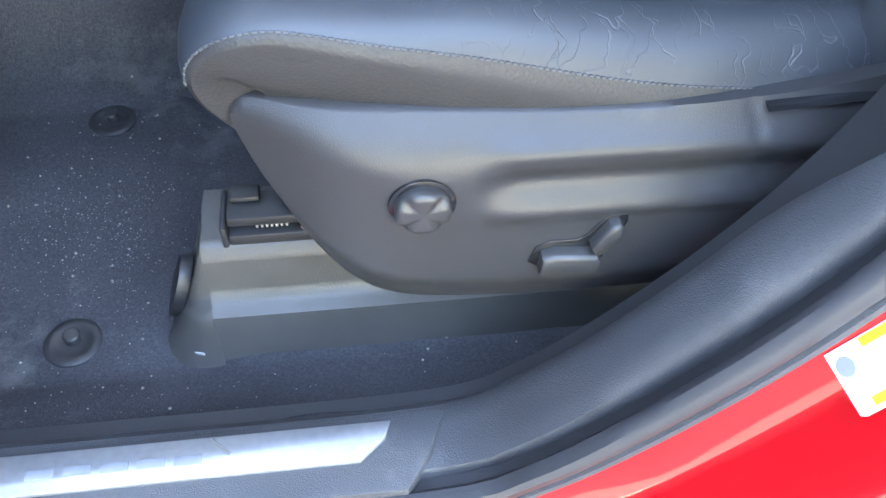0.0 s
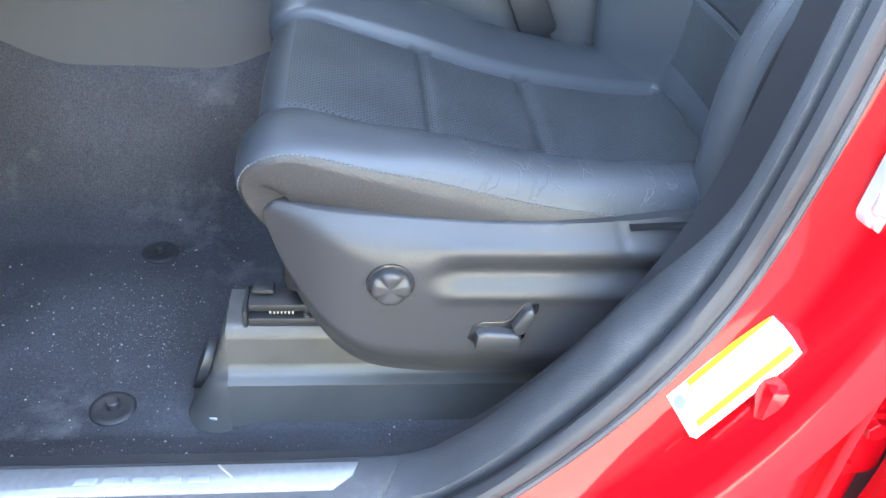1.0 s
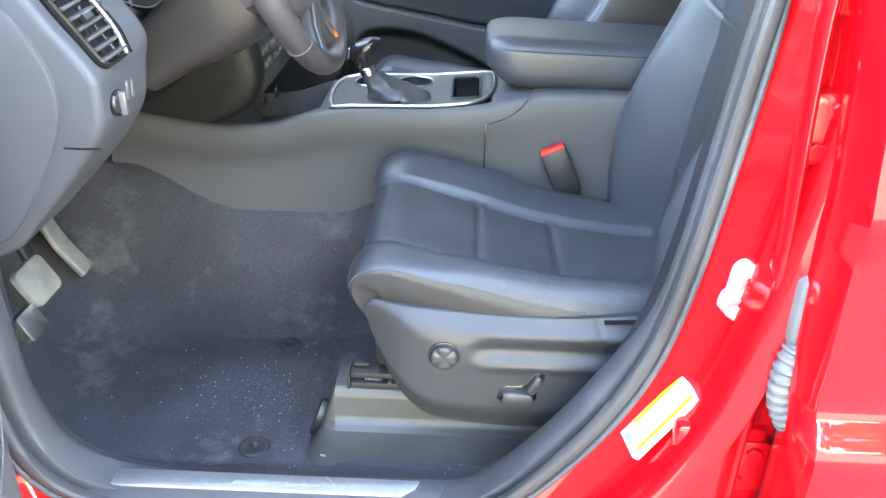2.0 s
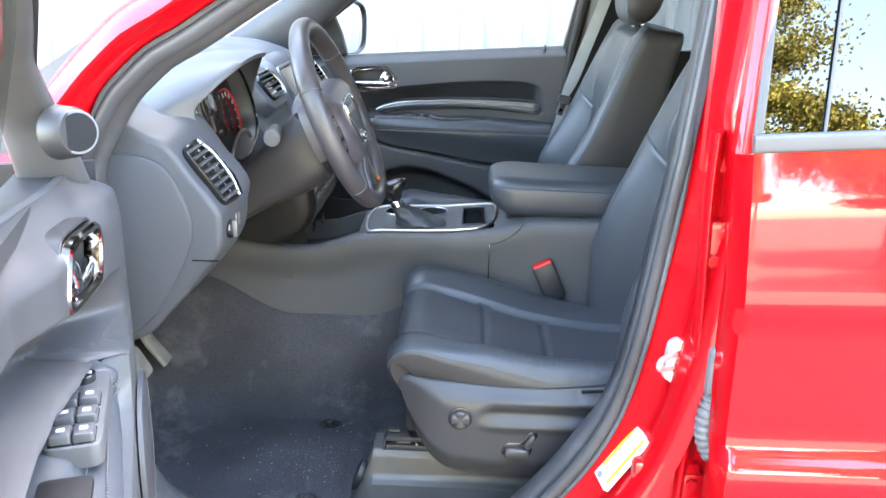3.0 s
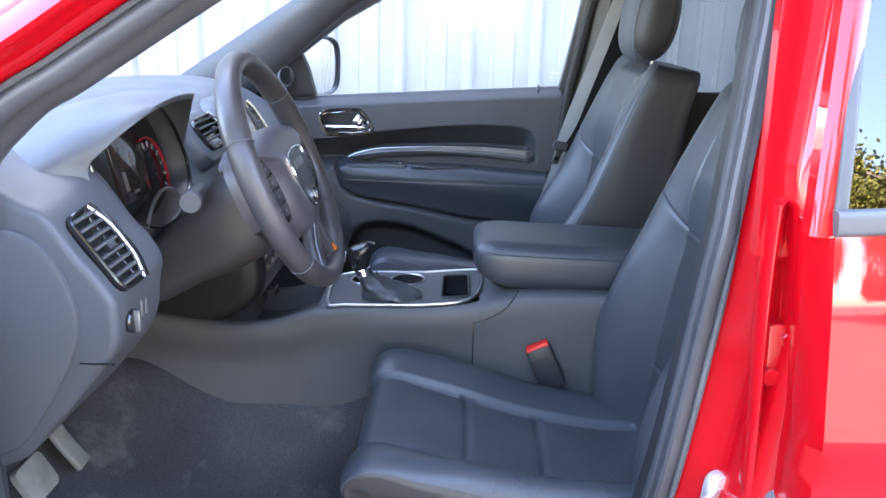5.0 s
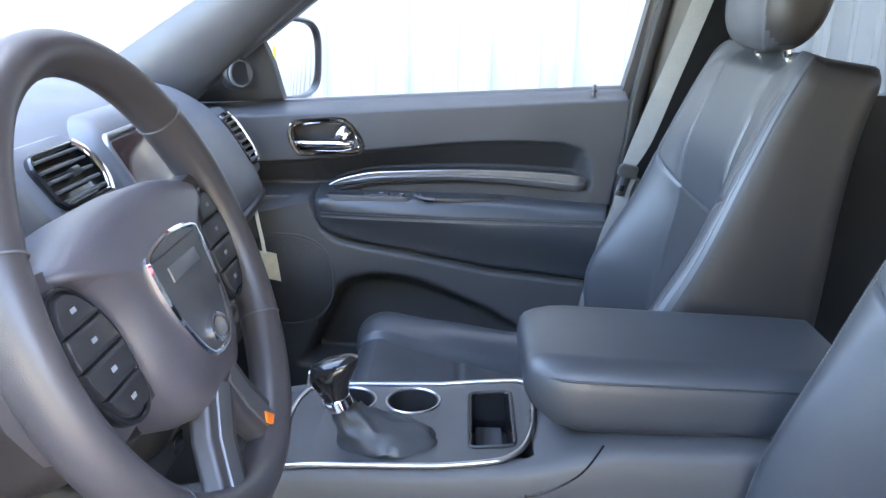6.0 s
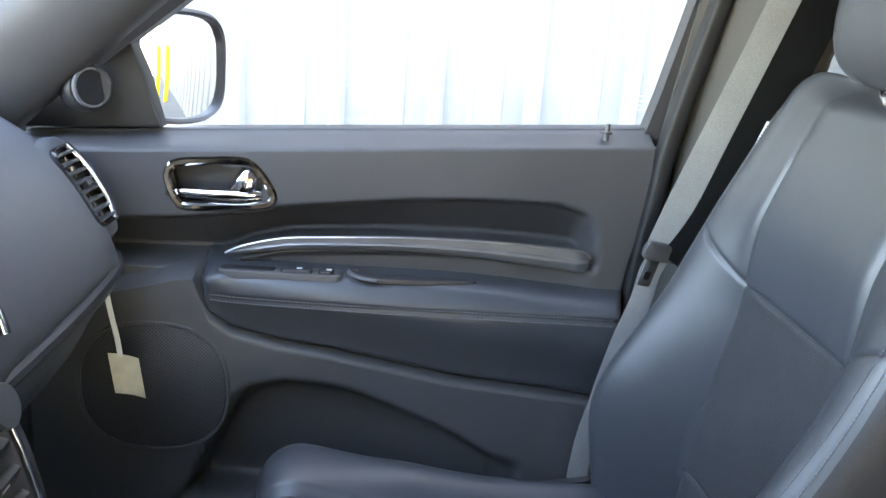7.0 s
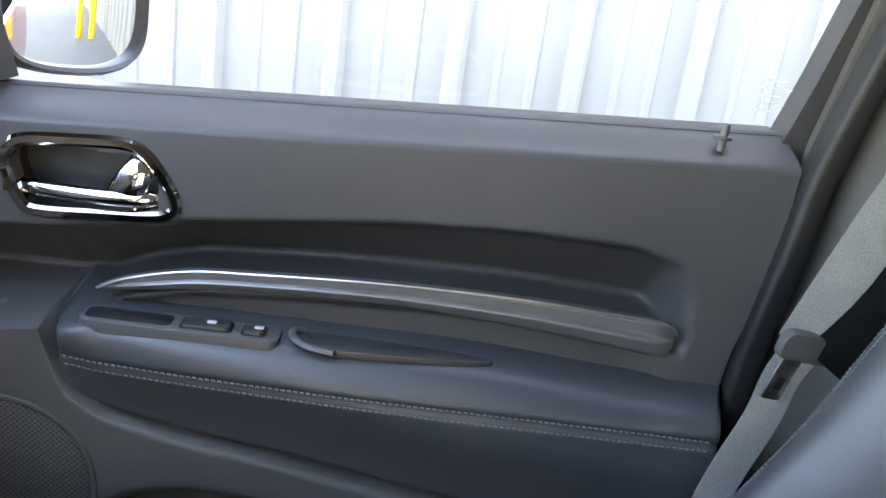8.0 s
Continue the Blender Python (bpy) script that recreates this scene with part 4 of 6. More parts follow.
def seat_controls(t, s):
    part("side_shield", shield_mesh(s, True), M["shield"], t, "dark plastic seat side shield", angle=60)
    yf = 0.252
    # round lumbar knob
    o = Vector((0.0, s * yf, 0.615))
    pl = lambda u, v, w: (o.x + u, o.y + s * w, o.z + v)
    part("knob_recess", slab([(0.0228 * math.cos(k * 0.196), 0.0228 * math.sin(k * 0.196)) for k in range(32)], -0.006, 0.0012, pl, 0.001), M["gloss"], t)
    bm = bmesh.new()
    rings = []
    for r, w in ((0.0188, 0.0), (0.0192, 0.004), (0.0188, 0.0085), (0.0172, 0.0108), (0.014, 0.0114), (0.010, 0.0112), (0.005, 0.0108), (0.001, 0.0107)):
        ring = []
        for k in range(48):
            a = 2 * math.pi * k / 48
            d = 0.0035 * max(0, math.cos(4 * a)) ** 2 * gauss(r, 0.0155, 0.0055) if w > 0.008 else 0
            ring.append(pl(r * math.cos(a + 0.785), r * math.sin(a + 0.785), w - d))
        rings.append(ring)
    part("lumbar_knob", loft(rings, bm=bm), M["knob"], t, "round dark lumbar knob with four finger dimples", angle=55)
    # seat switches: a level one and a leaning one in a shared recess
    rec = [(0.078, 0.546), (0.082, 0.562), (0.092, 0.568), (0.112, 0.568), (0.118, 0.572), (0.130, 0.592), (0.138, 0.597), (0.145, 0.592), (0.146, 0.583), (0.136, 0.560), (0.136, 0.548), (0.130, 0.538), (0.088, 0.538)]
    part("switch_recess", slab(rec, -0.006, 0.0015, lambda u, v, w: (u, s * (yf + w), v), 0.0015), M["gloss"], t)
    part("slide_switch", slab([(0.084, 0.541), (0.085, 0.560), (0.094, 0.5645), (0.128, 0.560), (0.132, 0.553), (0.131, 0.538), (0.120, 0.535), (0.095, 0.535)], 0.0, 0.012, lambda u, v, w: (0.108 + (u - 0.108) * 0.95, s * (yf + w), 0.550 + (v - 0.550) * 0.86 - w * 0.1), 0.0035), M["knob"], t, "level dark seat slide switch")
    part("recline_switch", slab([(0.118, 0.566), (0.131, 0.590), (0.139, 0.593), (0.143, 0.587), (0.142, 0.575), (0.132, 0.558), (0.124, 0.556)], 0.0, 0.011, lambda u, v, w: (0.131 + (u - 0.131) * 0.82, s * (yf + w), 0.574 + (v - 0.574) * 0.88 - w * 0.1), 0.003), M["knob"], t, "leaning dark recline switch")
    part("slot", sheet(lambda a, b: (0.222 + 0.075 * a, s * (0.2445 - 0.006 * b), 0.672 + 0.006 * a + 0.0024 * b), 4, 2, (0, -s * 0.004, 0)), M["gloss"], t)
    # track cover and rail
    def cover(a, b):
        x = -0.172 + 0.47 * a
        prof = [(0.0, 0.135, 0.492), (0.12, 0.168, 0.490), (0.2, 0.176, 0.478), (0.45, 0.178, 0.438), (0.52, 0.184, 0.430), (0.6, 0.196, 0.424), (1.0, 0.200, 0.330)]
        w = lerp_table(b, [(p, q) for p, q, _ in prof])
        z = lerp_table(b, [(p, q) for p, _, q in prof])
        return x, s * w, z
    part("track_cover", sheet(cover, 30, 40, (0.0, -s * 0.03, -0.004)), M["track"], t, "dark grey plastic seat track cover", angle=60)
    sect = [(0.135, 0.492), (0.168, 0.490), (0.176, 0.478), (0.178, 0.438), (0.184, 0.430), (0.196, 0.424), (0.1985, 0.38), (0.200, 0.330), (0.12, 0.330), (0.12, 0.45)]
    sect = [(p.x, p.z) for p in curve([(w, 0, z) for w, z in sect], 60, True)]
    nose = []
    for i in range(15):
        f = i / 14
        sc = math.sqrt(max(0.01, 1 - f * f))
        nose.append([(-0.1715 - 0.066 * f + 0.056 * f * max(0.0, (z - 0.33) / 0.16), s * (0.14 + (w - 0.14) * (0.35 + 0.65 * sc)), 0.33 + (z - 0.33) * (1 - 0.16 * f ** 3 - 0.10 * f)) for w, z in sect])
    part("track_nose", loft(nose), M["track"], t, "rounded plastic end cap with scuffs", angle=60)
    for k, (dz, dx) in enumerate(((0.372, 0.0), (0.366, 0.012), (0.352, 0.004))):
        part("scuff", slab(rrect(0.010 - 0.002 * k, 0.0035, 0.0015), 0.0, 0.0012, lambda u, v, w: (-0.192 + dx + u, s * (0.1955 + w + u * 0.5), dz + v + u * 0.3), 0.0003), M["etch"], t, "pale scuff mark")
    part("cap_disc", slab([(0.024 * math.cos(k * 0.2618), 0.036 * math.sin(k * 0.2618)) for k in range(24)], -0.010, 0.002, lambda u, v, w: (-0.207 - w * 0.85 + 0.33 * v, s * (0.150 + u + w * 0.4), 0.415 + v * 0.9 + w * 0.3), 0.0012), M["darkplastic"], t, "oval end cap plug")
    part("rail", box((0.34, 0.030, 0.010), (0.023, s * 0.15, 0.510), 0.002), M["darkplastic"], t, "dark steel seat rail")
    part("rail_channel", box((0.34, 0.050, 0.012), (0.023, s * 0.145, 0.494), 0.002), M["darkplastic"], t)
    part("rail_end", box((0.005, 0.045, 0.024), (-0.150, s * 0.15, 0.500), 0.002), M["darkplastic"], t)
    part("rail_hook", box((0.024, 0.016, 0.006), (-0.132, s * 0.14, 0.518), 0.002), M["darkplastic"], t)
    bm = bmesh.new()
    for k in range(7):
        rod((-0.125 + 0.004 * k, s * 0.160, 0.502), (-0.1228 + 0.004 * k, s * 0.160, 0.502), 0.0032, 8, bm=bm)
    part("spring", bm, M["darksatin"], t, "small steel spring")
    part("rail_bolt", rod((-0.085, s * 0.160, 0.502), (-0.085, s * 0.168, 0.502), 0.004, 6), M["steel"], t)
    part("slide_bracket", box((0.05, 0.05, 0.10), (-0.085, s * 0.13, 0.57), 0.012), M["darkplastic"], t)


seat("driver_seat", "black leather driver seat with perforated inserts and creased bolster", Matrix.Translation((0, -0.353, 0)), -1, True)
seat("passenger_seat", "black leather passenger seat with perforated inserts", Matrix.Translation((-0.055, 0.403, 0)), 1, False)


# ---------- front doors ----------
def belt_z(u):
    return 1.120 + 0.067 * (u + 0.4)


ARM_LOW = [(-0.60, 0.905), (-0.46, 0.912), (-0.41, 0.924), (-0.37, 0.936), (-0.345, 0.939), (-0.325, 0.88), (-0.29, 0.856), (-0.22, 0.840), (-0.137, 0.828), (0.034, 0.796), (0.235, 0.776), (0.34, 0.768)]
RECESS_TOP = [(-0.60, 0.99), (-0.45, 1.004), (-0.35, 1.012), (-0.224, 1.034), (-0.05, 1.055), (0.055, 1.062), (0.17, 1.062), (0.215, 1.05), (0.235, 1.02), (0.245, 0.97), (0.25, 0.9)]


STRIP_TOP = [(-0.62, 0.945), (-0.33, 0.950), (-0.309, 0.957), (-0.28, 0.971), (-0.224, 0.985), (-0.163, 0.990), (-0.10, 0.994), (-0.03, 0.997), (0.074, 0.998), (0.16, 0.995), (0.215, 0.991), (0.224, 0.985), (0.26, 0.955)]


def arm_low(u):
    return lerp_table(u, ARM_LOW)


def arm_top(u, driver):
    return (0.926 if driver else 0.942) - 0.012 * step(u, 0.0, 0.25)


def door_depth(u, z, driver):
    """How far the door's inner face lies outwards of the plane of its trim strip."""
    zb, zr, za = belt_z(u), lerp_table(u, RECESS_TOP), arm_low(u)
    d = 0.014 + 0.05 * step(z, zb - (0.055 if driver else 0.022), zb + 0.004)
    if driver:
        d += (0.15 * 0.14 * math.tanh((u + 0.316) / 0.14) + 0.026 * step(u, -0.23, -0.12)) * step(z, 0.945, 1.0)
    ar = step(u, -0.345, -0.325) * (1 - step(u, 0.285, 0.305))
    zs = lerp_table(u, STRIP_TOP)
    d += 0.058 * (1 - step(z, zr - 0.012, zr)) * step(z, zs - 0.020, zs - 0.006) * min(max(1.0 - 0.9 * (z - zs) / max(zr - zs, 0.01), 0.0), 1.0) * 1.25 * (1 - step(u, 0.205, 0.25))
    # gap under the trim strip
    d += (0.048 if driver else 0.009) * (1 - step(z, zs - 0.032, zs - 0.022)) * (step(z, 0.885, 0.915) if driver else step(z, 0.90, 0.93)) * step(u, -0.32, -0.28) * (1 - step(u, 0.19, 0.24))
    # arm rest: a ledge, a padded roll and a face that falls back
    top = arm_top(u, driver)
    q = min(max((top + 0.003 - z) / 0.036, 0.0), 1.0)
    ledge = -(0.042 if driver else 0.064) * (1 - (1 - q) ** 3.4) ** 0.38 + 0.056 * (1 - step(z, za, za + 0.10)) * 0.45
    ledge += 0.004 * gauss(z, 0.9035, 0.004)
    face = ledge * ar * step(z, za - 0.008, za + 0.004)
    d += face
    low = 1 - step(z, za - 0.012, za)
    d += -(0.034 if driver else 0.040) * low
    # map pocket
    pl, pt = step(u, -0.385, -0.365), lerp_table(u, [(-0.372, 0.575), (-0.350, 0.61), (-0.335, 0.645), (-0.289, 0.745), (-0.265, 0.768), (-0.215, 0.780), (-0.15, 0.776), (-0.104, 0.766), (0.031, 0.711), (0.10, 0.67), (0.25, 0.64)])
    d += 0.078 * pl * (1 - step(z, pt - 0.045, pt + 0.004)) * step(z, 0.56, 0.58) * (1 - step(u, 0.10, 0.16))
    if driver:
        # the front edge stands a little proud and curls away towards the hinges
        d += (-0.013 * (1 - step(z, 1.04, 1.14)) - d) * step(-u, 0.40, 0.50) * (1 - step(z, zb - 0.03, zb)) + 0.06 * step(-u, 0.55, 0.605)
    return d


def handle_hole(u, z):
    return ((u + 0.320) / 0.066) ** 3 + ((z - 1.053 - 0.03 * (u + 0.318)) / 0.030) ** 4 < 1 if u > -0.32 else ((u + 0.320) / 0.068) ** 4 + ((z - 1.053) / 0.030) ** 4 < 1


def front_door(name, label, m, s, driver):
    t = thing(name, label, "car door", m, group="front doors")
    depth = lambda u, z: door_depth(u, z, driver)
    us, vs = span(-0.60, 0.30, 120), span(0, 1, 80) + span(1.025, 2, 39) + span(2.012, 3, 80)

    def row_z(u, v):
        za, zt = arm_low(u), arm_top(u, driver) + 0.003
        if v <= 1:
            return 0.44 + (za - 0.44) * v
        return za + (zt - za) * (1 - (2 - v) ** 1.7) if v <= 2 else zt + (belt_z(u) + 0.004 - zt) * (v - 2)

    def pt(u, v):
        z = row_z(u, v)
        rear_in = 0.022 * (1 - step(z, 0.93, 1.08)) * step(u, 0.20, 0.30)
        return u - rear_in, s * depth(u, z), z

    arm = lambda u, v: -0.335 < u < 0.31 and 1 < v < 2
    low = lambda u, v: v <= 1 or (v < 2 and u <= -0.335)
    part("upper_panel", field(pt, us, vs, lambda u, v: not arm(u, v) and not low(u, v) and not handle_hole(u, row_z(u, v)), (0, s * 0.012, 0)), M["doorpanel"], t, "dark grey grained upper door panel", angle=70)
    part("armrest", field(pt, us, vs, arm, (0, s * 0.012, 0)), M["leather"], t, "padded black armrest with double stitching", angle=70)
    part("lower_panel", field(pt, us, vs, low, (0, s * 0.012, 0)), M["plastic"], t, "dark lower door panel with map pocket", angle=70)
    ledge_y = 0.025 if driver else 0.0
    flat = lambda d: (lambda u, v, w: (u, s * (d - w), v))
    # belt ledge, shell and outer skin
    part("belt_ledge", sheet(lambda a, b: (-0.60 + 0.90 * a, s * (0.062 + 0.05 * b), belt_z(-0.60 + 0.90 * a) + 0.002), 12, 2, (0, 0, -0.02)), M["darkplastic"], t)
    part("door_skin", sheet(lambda a, b: (-0.63 + 0.98 * a, s * (0.165 + 0.03 * math.sin(math.pi * (0.15 + 0.7 * b))), 1.075 + 0.05 * a - 0.67 * b), 8, 12, (0, -s * 0.01, 0)), M["red"], t, "glossy red outer door skin")
    part("door_edge", sheet(lambda a, b: (0.300 + 0.02 * math.sin(math.pi * b) - 0.022 * step(a, 0.08, 0.28), s * (0.02 + 0.15 * b), 1.14 - 0.70 * a), 10, 6, (0.012, 0, 0)), M["darkplastic"], t)
    part("door_edge", sheet(lambda a, b: (-0.612, s * (0.02 + 0.15 * b), 1.11 - 0.67 * a), 10, 6, (-0.012, 0, 0)), M["darkplastic"], t)
    # window frame and glass
    fr = [(-0.600, 1.125), (-0.53, 1.185), (-0.449, 1.252), (-0.327, 1.345), (-0.15, 1.445), (0.05, 1.51), (0.25, 1.53), (0.365, 1.505), (0.342, 1.355), (0.318, 1.22), (0.303, 1.15)]
    lean = lambda z: 0.107 - 0.31 * max(0, z - 1.13) if driver else 0.075 - 0.16 * max(0, z - 1.15)
    P = [Vector((u, s * lean(z), z)) for u, z in fr]
    part("window_frame", sweep(P, [(0.012, 0.02), (-0.022, 0.02), (-0.030, 0.008), (-0.030, -0.012), (0.012, -0.018)] if s > 0 else [(-0.012, 0.02), (0.022, 0.02), (0.030, 0.008), (0.030, -0.012), (-0.012, -0.018)], up=(0, -s, 0), scales=[0.62 if driver else 1.0] * len(P)), M["darkplastic"], t, "black window frame")
    pane = fr if not driver else [q for q in fr if q[0] > -0.44] + [(0.2, belt_z(0.2)), (-0.1, belt_z(-0.1)), (-0.40, belt_z(-0.40))]
    bm = loft([[(u, s * (lean(z) + w), z) for u, z in pane] for w in (0.004, 0.008)])
    part("window_pane", bm, M["doorglass" if driver else "glass"], t, "clear side window glass").visible_shadow = False
    # sail panel with tweeter
    tri = [(-0.60, 1.115), (-0.405, 1.126), (-0.425, 1.20), (-0.445, 1.247), (-0.53, 1.18)]
    if driver:
        post = curve([(-0.535, 0.008, 1.10), (-0.515, -0.002, 1.145), (-0.495, -0.014, 1.195), (-0.42, -0.023, 1.266), (-0.36, -0.012, 1.313), (-0.30, 0.000, 1.36), (-0.16, 0.017, 1.427), (-0.02, 0.030, 1.485)], 44)
        deep = [(1.10, 0.085), (1.195, 0.072), (1.266, 0.066), (1.36, 0.060), (1.43, 0.052), (1.5, 0.046)]
        rings = []
        for p in post:
            h = lerp_table(p.z, deep) / 2
            rings.append([(p.x + 0.026 * c2, p.y - 0.028 - h + h * s2, p.z) for c2, s2 in [(math.copysign(abs(math.cos(a)) ** 0.6, math.cos(a)), math.copysign(abs(math.sin(a)) ** 0.6, math.sin(a))) for a in [2 * math.pi * k / 28 for k in range(28)]]])
        part("sail_panel", loft(rings), M["plastic"], t, "dark mirror corner cover and window post", angle=60)
    else:
        part("sail_panel", slab(tri, -0.01, 0.026, flat(0.070), 0.006), M["black"], t)
    tw = Vector((-0.454 if driver else -0.488, s * (0.0255 if driver else -0.005), 1.182))
    ax = Vector((0.80, -s * 0.55, 0.12)).normalized()
    part("tweeter_pod", rod(tw - ax * 0.014 + Vector((0, s * 0.012, 0)), tw + ax * 0.010, 0.034, 24, True, 0.031), M["darkplastic"], t, "round tweeter pod")
    part("tweeter_ring", rod(tw + ax * 0.008, tw + ax * 0.0135, 0.0270, 28), M["dash"], t, "grey tweeter ring")
    part("tweeter_mesh", rod(tw + ax * 0.0120, tw + ax * 0.0150, 0.0235, 24), M["grille"], t)
    # inner handle in its bezel
    out = [(-0.398, 1.062), (-0.392, 1.078), (-0.376, 1.087), (-0.34, 1.091), (-0.29, 1.094), (-0.268, 1.086), (-0.248, 1.062), (-0.238, 1.040), (-0.243, 1.026), (-0.262, 1.019), (-0.31, 1.015), (-0.368, 1.012), (-0.384, 1.022), (-0.394, 1.042)]
    hp = lambda u, v, w: (u, s * (0.018 + (0.15 * (u + 0.316) if driver else 0.0) - w), v)
    out = [(p.x + 0.004, p.z + 0.004) for p in curve([(a, 0, b) for a, b in out], 60, True)]
    part("handle_bezel", ringplate(out, 0.0115, -0.012, 0.008, hp, 0.003), M["blackchrome"], t, "smoked chrome handle surround")
    part("handle_cup", slab(out, -0.050, -0.030, hp, 0.004), M["darkplastic"], t)
    part("handle_backing", ringplate(shrink(out, -0.006), 0.005, -0.056, -0.004, hp, 0.001), M["darkplastic"], t)
    part("handle_backing", slab([(u * 1.0 + (u + 0.318) * 0.12, v + (v - 1.053) * 0.2) for u, v in out], -0.056, -0.051, hp, 0.002), M["darkplastic"], t)
    part("handle_cup_wall", ringplate(shrink(out, 0.006), 0.004, -0.04, 0.001, hp, 0.001), M["darkplastic"], t)
    bar = [Vector(hp(u, z, w)) for u, z, w in ((-0.384, 1.040, -0.010), (-0.36, 1.041, -0.002), (-0.32, 1.042, 0.003), (-0.285, 1.043, 0.004), (-0.262, 1.044, 0.000), (-0.250, 1.044, -0.012))]
    part("lever_bar", sweep(curve(bar, 24), circle2(0.0075, 14, 0.8), up=(0, -s, 0.2)), M["chrome"], t, "polished chrome pull lever")
    tab = [Vector(hp(u, z, w)) for u, z, w in ((-0.288, 1.040, 0.000), (-0.280, 1.056, 0.004), (-0.273, 1.070, 0.002), (-0.268, 1.080, -0.006))]
    part("lever_tab", sweep(curve(tab, 16), circle2(0.013, 14, 0.36), up=(0, -s, 0.0), scales=[1.35 - 0.030 * k for k in range(17)]), M["chrome"], t, "polished chrome pull lever")
    # silver trim strip
    a_ = curve([(-0.309, 0, 0.957), (-0.28, 0, 0.971), (-0.224, 0, 0.985), (-0.163, 0, 0.990), (-0.10, 0, 0.994), (-0.03, 0, 0.997), (0.074, 0, 0.998), (0.16, 0, 0.995), (0.213, 0, 0.991), (0.2255, 0, 0.981)], 60)
    b_ = curve([(0.2255, 0, 0.966), (0.216, 0, 0.957), (0.155, 0, 0.963), (0.075, 0, 0.970), (0.02, 0, 0.973), (-0.038, 0, 0.975), (-0.11, 0, 0.974), (-0.2, 0, 0.969), (-0.258, 0, 0.961), (-0.307, 0, 0.955)], 60)
    lowb = [(p.x, p.z) for p in b_[::-1]]
    topb = [(p.x, p.z) for p in a_]

    def strip_pt(a, b):
        u = -0.308 + 0.5335 * a
        z1, z0 = lerp_table(u, topb), lerp_table(u, lowb)
        e = min(1.0, a * 20, (1 - a) * 30)
        w = (0.003 + lerp_table(b, [(0, 0.0), (0.06, 0.004), (0.42, 0.0035), (0.52, 0.0075), (0.60, 0.0075), (0.9, 0.004), (1, 0.0)])) * e
        return u, s * (0.0135 - w), z1 + (z0 - z1) * b

    if not driver:
        part("trim_strip", sheet(strip_pt, 90, 24, (0, s * 0.006, 0)), M["darksatin"], t, "brushed dark silver trim strip", angle=50)
    edge = [Vector((p.x, s * 0.0075, p.z - 0.0005)) for p in a_[1:]]
    if not driver:
        part("trim_edge", sweep(edge, circle2(0.0014, 8), up=(0, 1, 0)), M["satin"], t)
    # pull cup, switches
    if driver:
        lay = lambda u, v, w: (-0.214 + u, s * (ledge_y + v), 0.930 + w)
        part("switch_panel", slab(rrect(0.166, 0.056, 0.012), -0.02, 0.004, lay, 0.002), M["plastic"], t, "switch panel of the driver door")
        for k in range(3):
            part("switch_well", slab(rrect(0.034, 0.044, 0.003), 0.0, 0.0046, lambda u, v, w: lay(-0.012 + 0.037 * k + u, v, w), 0.0005), M["gloss"], t)
            for j in (-1, 1):
                part("window_switch", slab(rrect(0.027, 0.0205, 0.003), 0, 0.010, lambda u, v, w: lay(-0.012 + 0.037 * k + u, 0.0108 * j + v, 0.003 + w * (1 + 8 * u)), 0.003), M["plastic"], t, "window switch with pale symbol")
                part("symbol", slab(rrect(0.007, 0.008, 0.001), 0, 0.0008, lambda u, v, w: lay(-0.012 + 0.037 * k + u, 0.0108 * j + v, 0.0128 + w), 0.0002), M["silverprint"], t)
        part("mirror_knob", rod(lay(-0.062, 0, 0.002), lay(-0.062, 0, 0.013), 0.0135, 18), M["gloss"], t, "round mirror switch")
        for j in (-1, 0, 1):
            part("symbol", slab(rrect(0.006, 0.005, 0.001), 0, 0.0008, lambda u, v, w: lay(-0.062 + 0.003 * (j == 0) + u, 0.007 * j + v, 0.013 + w), 0.0002), M["silverprint"], t)
    else:
        top_lay = lambda u, v, w: (u, s * (-0.016 + v), 0.9425 + w - 0.05 * max(0.0, -v))
        part("switch_panel", slab(rrect(0.175, 0.032, 0.010), -0.012, 0.003, lambda u, v, w: top_lay(-0.222 + u, v, w), 0.002), M["plastic"], t)
        # flat black plate laid on the panel as the shade of a grip recess
        part("grip_shade", slab(rrect(0.075, 0.021, 0.006), 0.0, 0.0034, lambda u, v, w: top_lay(-0.268 + u, v, w), 0.0003), M["black"], t)
        for uu, ww in ((-0.200, 0.042), (-0.158, 0.018)):
            part("switch_well", slab(rrect(ww + 0.004, 0.022, 0.004), 0.0, 0.0034, lambda u, v, w: top_lay(uu + u, v, w), 0.0003), M["black"], t)
            part("switch", slab(rrect(ww, 0.018, 0.004), 0, 0.004, lambda u, v, w: top_lay(uu + u, v, 0.002 + w * (1 + 6 * u)), 0.0018), M["darkplastic"], t)
            part("symbol", slab(rrect(0.008, 0.005, 0.001), 0, 0.0008, lambda u, v, w: top_lay(uu + 0.004 + u, v, 0.0062 + w), 0.0002), M["silverprint"], t)
        cup = [(p.x, p.y) for p in curve([(-0.118, 0.008, 0), (-0.113, -0.008, 0), (-0.095, -0.016, 0), (-0.03, -0.014, 0), (0.04, -0.006, 0), (0.055, 0.002, 0), (0.0, 0.010, 0), (-0.09, 0.014, 0)], 40, True)]
        # the finger recess is not cut: a dark plate paints its shade
        part("pull_cup_shade", slab(cup, -0.004, 0.0024, top_lay, 0.001), M["darkplastic"], t, "flat dark plate for the shade of the finger recess")
        part("pull_lip", sweep(curve([(-0.085, s * -0.036, 0.9425), (-0.108, s * -0.032, 0.944), (-0.122, s * -0.020, 0.9455), (-0.124, s * -0.006, 0.9455), (-0.115, s * 0.002, 0.944)], 16), circle2(0.0045, 10, 0.7)), M["plastic"], t, "rounded lip of the pull recess")
